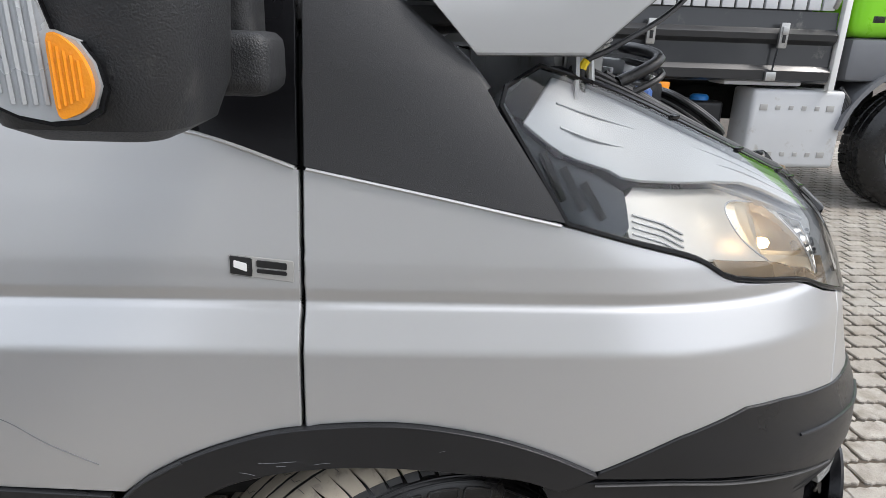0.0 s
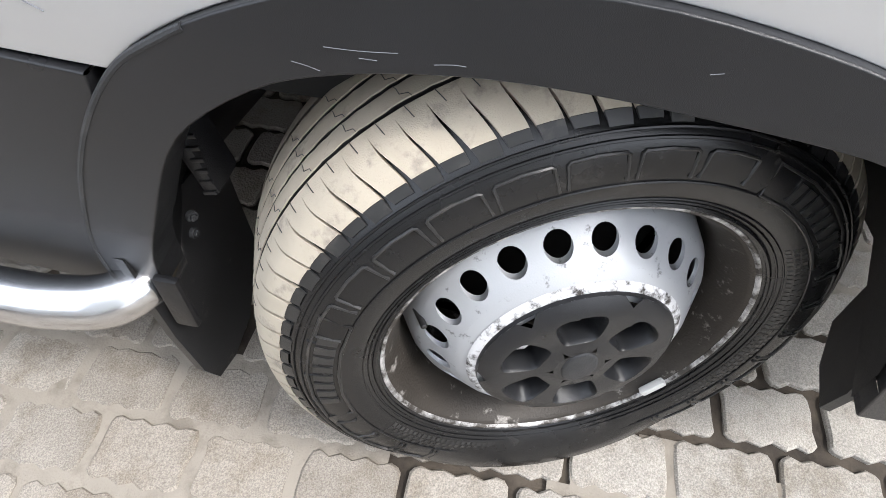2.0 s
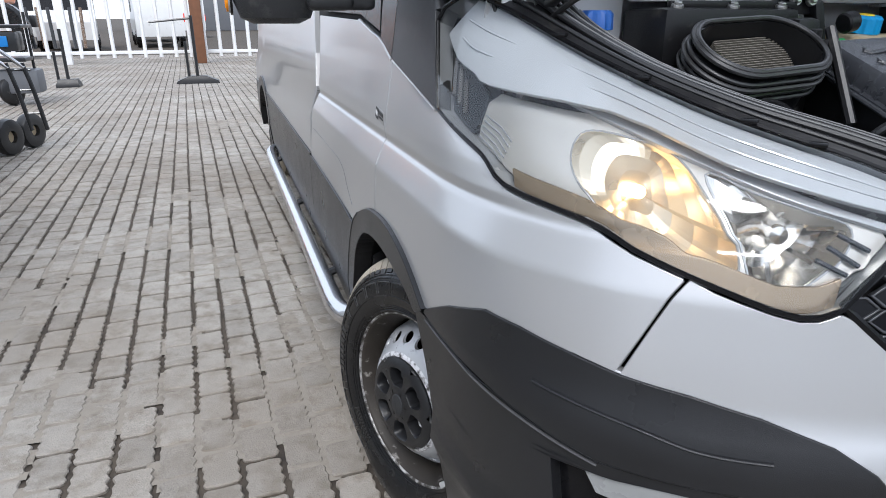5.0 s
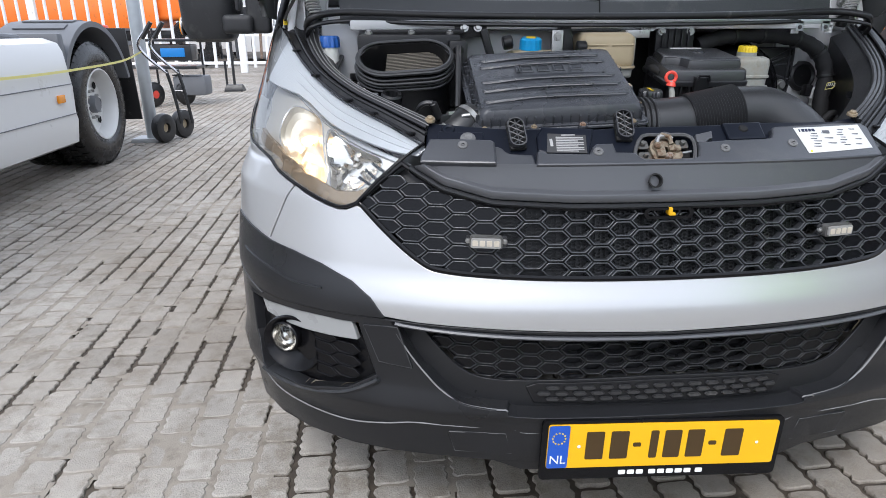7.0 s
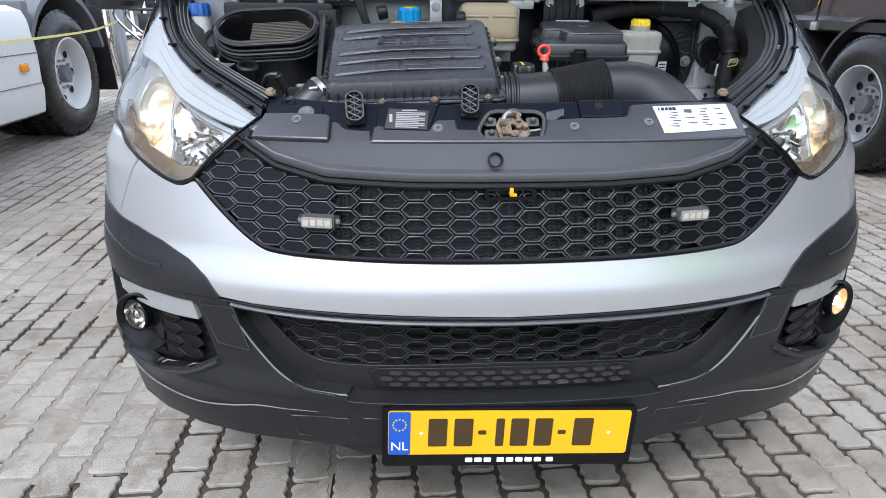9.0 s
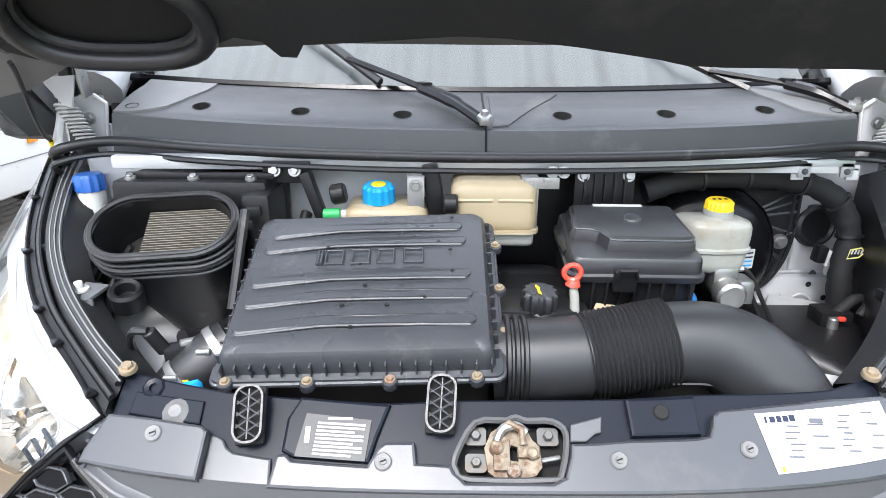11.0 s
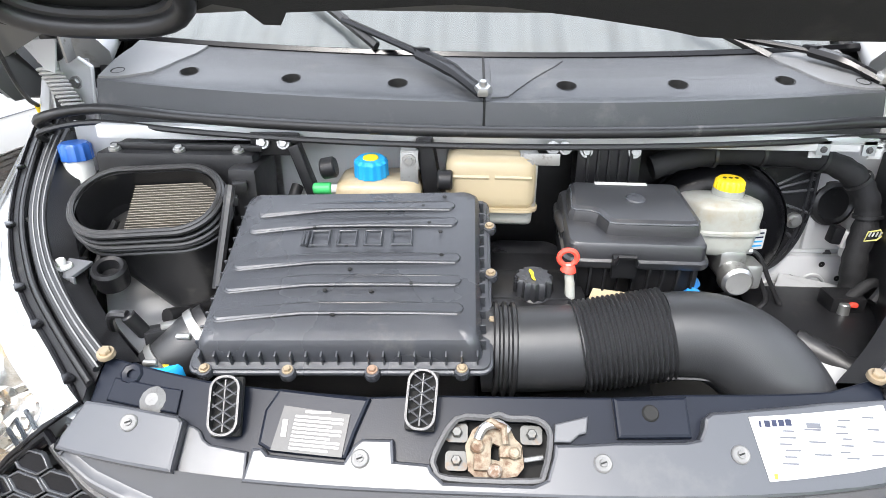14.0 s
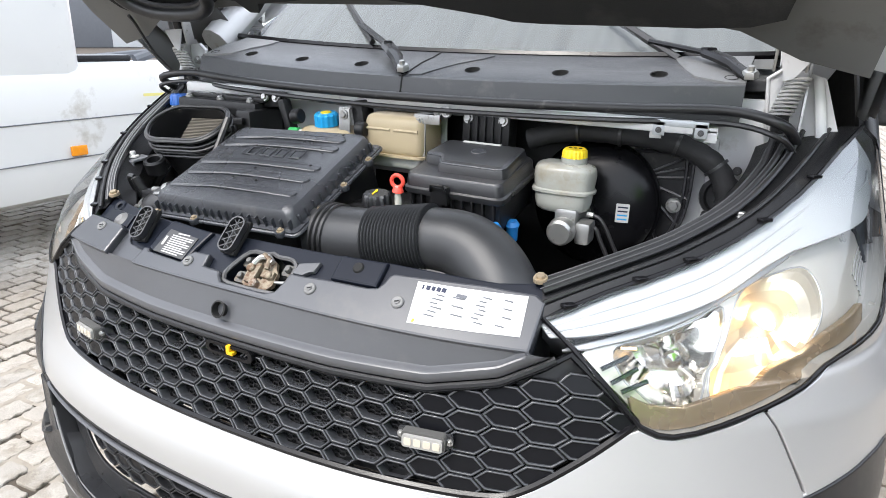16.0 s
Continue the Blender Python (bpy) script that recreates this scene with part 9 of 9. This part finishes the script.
for x, h, arm in ((-3.98, 1.02, False), (-1.72, 1.25, True)):
    sg = thing("sign_stand", "black rubber-footed barrier stand by the gate", "stand", group="stands by the gate")
    bm = bmesh.new()
    loft(bm, [[Vector((x + a * w, 13.5 + b * d, z)) for a, b in ((-1, -1), (1, -1), (1, 1), (-1, 1))] for w, d, z in ((.40 if arm else .20, .16, 0.0), (.38 if arm else .19, .15, .05), (.16, .09, .14))])
    part("foot", bm, BAY, sg)
    part("post", tube(bmesh.new(), [(x, 13.5, .10), (x, 13.5, h)], .03, 8), BODYBLACK, sg)
    part("post", tube(bmesh.new(), [(x - .16, 13.5, .10), (x - .16, 13.5, h * .62)], .026, 8), BODYBLACK, sg)
    if arm:
        part("arm", tube(bmesh.new(), [(x, 13.5, h - .05), (x - .75, 13.5, h - .12)], .022, 6), BODYBLACK, sg)

fence = thing("fence", "white painted steel bar fence with a sliding gate", "fence")
FY = 20.0
for i in range(62):
    x = -22.0 + i * .40
    part("bar", tube(bmesh.new(), [(x, FY, .16), (x, FY, 2.3)], .050, 6), FENCE, fence)
for z in (.30, 2.2):
    part("rail", box(bmesh.new(), (-10.0, FY, z), (24.6, .07, .09), .01), FENCE, fence)
for x in (-16.5, -11.2, -5.15, 2.2):
    part("post", box(bmesh.new(), (x, FY + .02, 1.2), (.22, .16, 2.4), .02), FENCE, fence)

ml = thing("orange_machine", "orange farm machine with black tyres behind the fence", "machine")
bm = bmesh.new()
loft(bm, [[Vector((x, 24.0 + b, z)) for b, z in ((-1.0, 1.35), (-1.1, 1.9), (-.9, 2.6), (.9, 2.6), (1.0, 1.35))] for x in (-17.5, -12.0, -8.6)])
part("hopper", bm, ORANGE, ml, "orange sheet metal hopper")
bm = bmesh.new()
box(bm, (-8.0, 24.0, 2.4), (1.6, 1.6, 1.6), .15, seg=3)
part("cabin", bm, ORANGE, ml)
for x, r in ((-7.4, .85), (-11.0, .70), (-15.0, .70)):
    part("tyre", lathe(bmesh.new(), [(r * .45, -.2), (r * .9, -.22), (r, -.14), (r, .14), (r * .9, .22), (r * .45, .2)], axis((x, 23.0, r), (0, -1, 0)), 28, closed=True), TYRE, ml)
part("frame", box(bmesh.new(), (-12, 24, 1.1), (11, 1.0, .35), .04), BODYBLACK, ml)
for k in range(6):
    part("tine", tube(bmesh.new(), [(-6.6 + .28 * k, 23.2, .3), (-6.7 + .30 * k, 23.4, 1.5)], .05, 6), RUST if k % 2 else BODYBLACK, ml)


def far_van(x, y, turn, material, label):
    v = thing("parked_van", label, "van", group="vans behind the fence")
    m = Matrix.Translation((x, y, .3)) @ rotz(turn)
    prof = [(-2.6, .15), (-2.6, .75), (-2.35, .95), (-1.55, 1.12), (-.85, 1.95), (2.5, 2.0), (2.65, 1.8), (2.65, .15)]
    bm = bmesh.new()
    loft(bm, [[m @ Vector((w, a, b)) for a, b in prof] for w in (-.95, .95)])
    part("body", bm, material, v)
    for s in (-1, 1):
        part("window", prism(bmesh.new(), [(-1.35, 1.15), (-.78, 1.85), (.1, 1.85), (.1, 1.15)], .02, m @ Matrix.Translation((.95 * s - .01, 0, 0)) @ Matrix(((0, 0, 1, 0), (1, 0, 0, 0), (0, 1, 0, 0), (0, 0, 0, 1)))), GLOSS_BLACK, v)
        for wy in (-1.75, 1.75):
            part("wheel", lathe(bmesh.new(), [(.0005, .02), (.2, .02), (.22, -.02), (.33, -.01), (.36, -.06), (.36, -.2), (.0005, -.2)], axis(m @ Vector((.97 * s, wy, .05)), m.to_3x3() @ Vector((s, 0, 0))), 22), TYRE, v)
    part("windscreen", loft(bmesh.new(), [[m @ Vector((w, -1.52, 1.18)), m @ Vector((w, -.92, 1.90)), m @ Vector((w, -.90, 1.86)), m @ Vector((w, -1.50, 1.14))] for w in (-.85, .85)]), GLOSS_BLACK, v)
    part("tail_lamp", box(bmesh.new(), m @ Vector((-.97, 2.6, .9)), (.05, .12, .35), .01, rotz(turn)), RED, v)
    return v


far_van(-6.6, 29, 8, WHITE, "white delivery van parked behind the fence")
far_van(-3.8, 33, 188, WHITE, "white delivery van parked behind the fence")
far_van(-4.2, 40, 186, BODYBLACK, "black van parked behind the fence")
far_van(-3.0, 47, 186, WHITE, "white van parked far behind the fence")
far_van(-9.6, 34, 10, WHITE, "white van parked behind the fence")
bp = thing("gate_post", "rust-brown wooden post beside the gate", "post")
part("trunk", box(bmesh.new(), (-1.75, 19.6, 1.3), (.30, .30, 2.6), .03), mat("brown_wood", (.16, .07, .035), .7, 0, .3, 8, .3, 80), bp)

# low sheds added round the yard, mostly unseen, to give reflections
SHED = mat("pale_shed_cladding", (.55, .56, .56), .5, 0, .06, 2, .1, 60)
for x, y, w, d, h in ((-34, 70, 40, 10, 7), (20, 75, 50, 12, 8), (-48, 5, 8, 60, 6), (46, 10, 10, 70, 7), (0, -45, 90, 8, 6)):
    sh = thing("reflection_shed", "pale shed added at the edge of the yard for reflections", "building", group="warehouses round the yard")
    part("wall", box(bmesh.new(), (x, y, h / 2), (w, d, h), .1), SHED, sh)
    part("roof", box(bmesh.new(), (x, y, h + .15), (w + .6, d + .6, .3), .05), FENDERGREY, sh)
    for k in range(5):
        lx = -w / 2 + w * (k + .5) / 5
        if w > d:
            part("roller_door", box(bmesh.new(), (x + lx, y + (-d / 2 if y > 0 else d / 2), 2), (w / 9, .16, 4), .02), FENDERGREY, sh)
        else:
            part("roller_door", box(bmesh.new(), (x + (d and (w / 2 if x < 0 else -w / 2)), y - d / 2 + d * (k + .5) / 5, 2), (.16, d / 9, 4), .02), FENDERGREY, sh)

# ---- ground: concrete pavers in a running bond ----
SAND = mat("sandy_joint_bed", (0.078, 0.063, 0.048), 0.95, 0, 0.4, 14, 0.6, 200, 0, (0.030, 0.024, 0.019), 0.5, 5)
FILL = mat("swept_sand", (0.27, 0.24, 0.20), 0.95, 0, 0.18, 18, 0.6, 300, 0, (0.19, 0.165, 0.135), 0.45, 12)


def paver_material():
    m = mat("grey_concrete_paver", (0.350, 0.324, 0.286), 0.85, 0, 0.24, 16, 1.15, 210, 0, (0.235, 0.208, 0.172), 0.50, 9)
    n, l = m.node_tree.nodes, m.node_tree.links
    p = n["Principled BSDF"]
    src = p.inputs["Base Color"].links[0].from_socket
    info, geo, add, hsv, mr = n.new("ShaderNodeObjectInfo"), n.new("ShaderNodeNewGeometry"), n.new("ShaderNodeMath"), n.new("ShaderNodeHueSaturation"), n.new("ShaderNodeMapRange")
    for tex in [q for q in n if q.bl_idname == "ShaderNodeTexNoise"]:
        l.new(geo.outputs["Position"], tex.inputs["Vector"])
    frac = n.new("ShaderNodeMath")
    add.operation, frac.operation = "ADD", "FRACT"
    l.new(info.outputs["Random"], add.inputs[0])
    l.new(geo.outputs["Random Per Island"], add.inputs[1])
    l.new(add.outputs[0], frac.inputs[0])
    mr.inputs["To Min"].default_value, mr.inputs["To Max"].default_value = 0.88, 1.08
    l.new(frac.outputs[0], mr.inputs["Value"])
    # broad damp stains across the yard
    damp, dr = n.new("ShaderNodeTexNoise"), n.new("ShaderNodeMapRange")
    damp.inputs["Scale"].default_value, damp.inputs["Detail"].default_value = 0.9, 5
    l.new(geo.outputs["Position"], damp.inputs["Vector"])
    dr.inputs["From Min"].default_value, dr.inputs["From Max"].default_value = 0.38, 0.60
    dr.inputs["To Min"].default_value, dr.inputs["To Max"].default_value = 0.50, 0.0
    l.new(damp.outputs["Fac"], dr.inputs["Value"])
    brown = n.new("ShaderNodeMixRGB")
    brown.inputs[2].default_value = (0.185, 0.150, 0.112, 1)
    l.new(dr.outputs[0], brown.inputs[0])
    l.new(src, brown.inputs[1])
    # fine aggregate specks
    speck, sr, sm = n.new("ShaderNodeTexNoise"), n.new("ShaderNodeMapRange"), n.new("ShaderNodeMath")
    speck.inputs["Scale"].default_value, speck.inputs["Detail"].default_value = 420, 3
    l.new(geo.outputs["Position"], speck.inputs["Vector"])
    sr.inputs["From Min"].default_value, sr.inputs["From Max"].default_value = 0.34, 0.66
    sr.inputs["To Min"].default_value, sr.inputs["To Max"].default_value = 0.72, 1.26
    l.new(speck.outputs["Fac"], sr.inputs["Value"])
    sm.operation = "MULTIPLY"
    l.new(mr.outputs[0], sm.inputs[0])
    l.new(sr.outputs[0], sm.inputs[1])
    l.new(sm.outputs[0], hsv.inputs["Value"])
    l.new(brown.outputs[0], hsv.inputs["Color"])
    l.new(hsv.outputs[0], p.inputs["Base Color"])
    return m


PAVER = paver_material()
bm = bmesh.new()
bmesh.ops.create_grid(bm, x_segments=2, y_segments=2, size=600)
gr = part("ground", bm, SAND, None)
gr.location = (0, 0, -0.011)
tagged(gr, "sandy bed under grey concrete paving", "ground", kind="structure")

PX, PY, TURN = .1155, .163, radians(2.2)
rng = random.Random(4)
CT, SN = math.cos(TURN), math.sin(TURN)


def turned(x, y):
    return (x * CT - y * SN, x * SN + y * CT)


def paver_outline(r):
    """A keyed paver with wavy long sides and worn corners."""
    w, h = PX / 2 - r.uniform(.0042, .0068), PY / 2 - r.uniform(.0058, .0090)
    j = lambda s: r.uniform(-s, s)
    o = [(-w + .012, -h + j(.002)), (-w * .3, -h + j(.0035)), (w * .35, -h + j(.0035)), (w - .012, -h + j(.002))]
    side = [(-1.0, .003), (-.82, .0), (-.56, -.007), (-.24, .001), (.06, -.006), (.36, .001), (.62, -.006), (.85, .0), (1.0, .003)]
    o += [(w + d + j(.0018) - (.007 if abs(t) == 1 else 0), h * t * .93) for t, d in side]
    o += [(w - .012, h + j(.002)), (w * .35, h + j(.0035)), (-w * .3, h + j(.0035)), (-w + .012, h + j(.002))]
    o += [(-w - d + j(.0018) + (.007 if abs(t) == 1 else 0), -h * t * .93) for t, d in side]
    return o


def paver_mesh(k):
    r = random.Random(k)
    o = paver_outline(r)
    n = len(o)
    V = [(x, y, -.03) for x, y in o] + [(x, y, -.004) for x, y in o] + [(x * .93, y * .95, 0) for x, y in o]
    Fc = [[i, (i + 1) % n, n + (i + 1) % n, n + i] for i in range(n)] + [[n + i, n + (i + 1) % n, 2 * n + (i + 1) % n, 2 * n + i] for i in range(n)] + [list(range(2 * n, 3 * n))]
    return V, Fc


variants = [paver_mesh(k) for k in range(12)]
pavement = tagged(new("pavement"), "worn grey concrete pavers with sandy joints", "pavement", kind="structure")
meshes = []
for V, Fc in variants:
    me = bpy.data.meshes.new("paver")
    me.from_pydata(V, [], Fc)
    me.materials.append(PAVER)
    meshes.append(me)
near_count, PV, PF, FV, FF = 0, [], [], [], []
for i in range(-150, 110):
    for j in range(-80, 240):
        lx, ly = i * PX, (j + (.5 if i % 2 else 0)) * PY
        x, y = turned(lx + rng.uniform(-.0025, .0025), ly + rng.uniform(-.003, .003))
        if not (-9.5 < x < 7.5 and -9.0 < y < 24.5):
            continue
        z = rng.uniform(-.0022, .0018)
        a = TURN + rng.uniform(-.022, .022)
        if -2.15 < x < -1.0 and .35 < y < 4.9 and near_count < 300:
            near_count += 1
            ob = new("paver", meshes[rng.randrange(12)])
            ob.parent = pavement
            ob.location, ob.rotation_euler = (x, y, z), (rng.uniform(-.008, .008), rng.uniform(-.008, .008), a + (math.pi if rng.random() < .5 else 0))
            continue
        if -3.5 < y < 11 and x > -6.5:
            V, Fc = variants[rng.randrange(12)]
            b, c, s = len(PV), math.cos(a), math.sin(a)
            PV += [(x + vx * c - vy * s, y + vx * s + vy * c, z + vz) for vx, vy, vz in V]
            PF += [[b + k for k in f] for f in Fc]
        else:
            b, c, s = len(FV), math.cos(a), math.sin(a)
            w, h = PX / 2 - .0075, PY / 2 - .0095
            FV += [(x + vx * c - vy * s, y + vx * s + vy * c, z + vz) for vz in (-.03, 0) for vx, vy in ((-w, -h), (w, -h), (w, h), (-w, h))]
            FF += [[b + 4, b + 5, b + 6, b + 7]] + [[b + k, b + (k + 1) % 4, b + 4 + (k + 1) % 4, b + 4 + k] for k in range(4)]
for V, Fc in ((PV, PF), (FV, FF)):
    me = bpy.data.meshes.new("paver_field")
    me.from_pydata(V, [], Fc)
    tagged(obj("paver_field", me, PAVER, pavement), kind="stuff")

# swept sand lying over the joints in patches
SV, SF, st_ = [], [], .035
idx = {}
for i in range(int(-4.5 / st_), int(3.5 / st_)):
    for j in range(int(-2.0 / st_), int(8.5 / st_)):
        x, y = i * st_, j * st_
        v = noise.fractal(Vector((x * 2.1 + 3.1, y * 1.7, .3)), 1.0, 2.0, 5)
        beside = .46 * max(0, min(1, (-.75 - x) * 4)) * max(0, min(1, (x + 2.9) * 2)) * max(0, min(1, (y - .1) * 2)) * max(0, min(1, (4.2 - y)))
        if v + beside > .50:
            q = []
            for di, dj in ((0, 0), (1, 0), (1, 1), (0, 1)):
                k = (i + di, j + dj)
                if k not in idx:
                    vx, vy = (k[0]) * st_, (k[1]) * st_
                    h = noise.fractal(Vector((vx * 9, vy * 9, 1.7)), 1.0, 2.0, 3)
                    idx[k] = len(SV)
                    SV.append((vx, vy, -.0050 + .0032 * h + .010 * min(.25, max(0, v + beside - .50))))
                q.append(idx[k])
            SF.append(q)
me = bpy.data.meshes.new("swept_sand")
me.from_pydata(SV, [], SF)
me.shade_smooth()
sand = tagged(obj("swept_sand", me, FILL), "pale sand swept into the paving joints", "sand", kind="stuff")
# dark leaf lying before the bumper
lf = thing("leaf", "small dark wet leaf lying on the pavers", "leaf")
bm = bmesh.new()
prism(bm, [(a * .026 * (1 + .2 * math.sin(5 * t)), b * .02) for t in [2 * math.pi * i / 14 for i in range(14)] for a, b in [(math.cos(t), math.sin(t))]], .004, Matrix.Translation((-.345, -.085, .001)) @ rotz(30))
part("blade", bm, INK, lf)
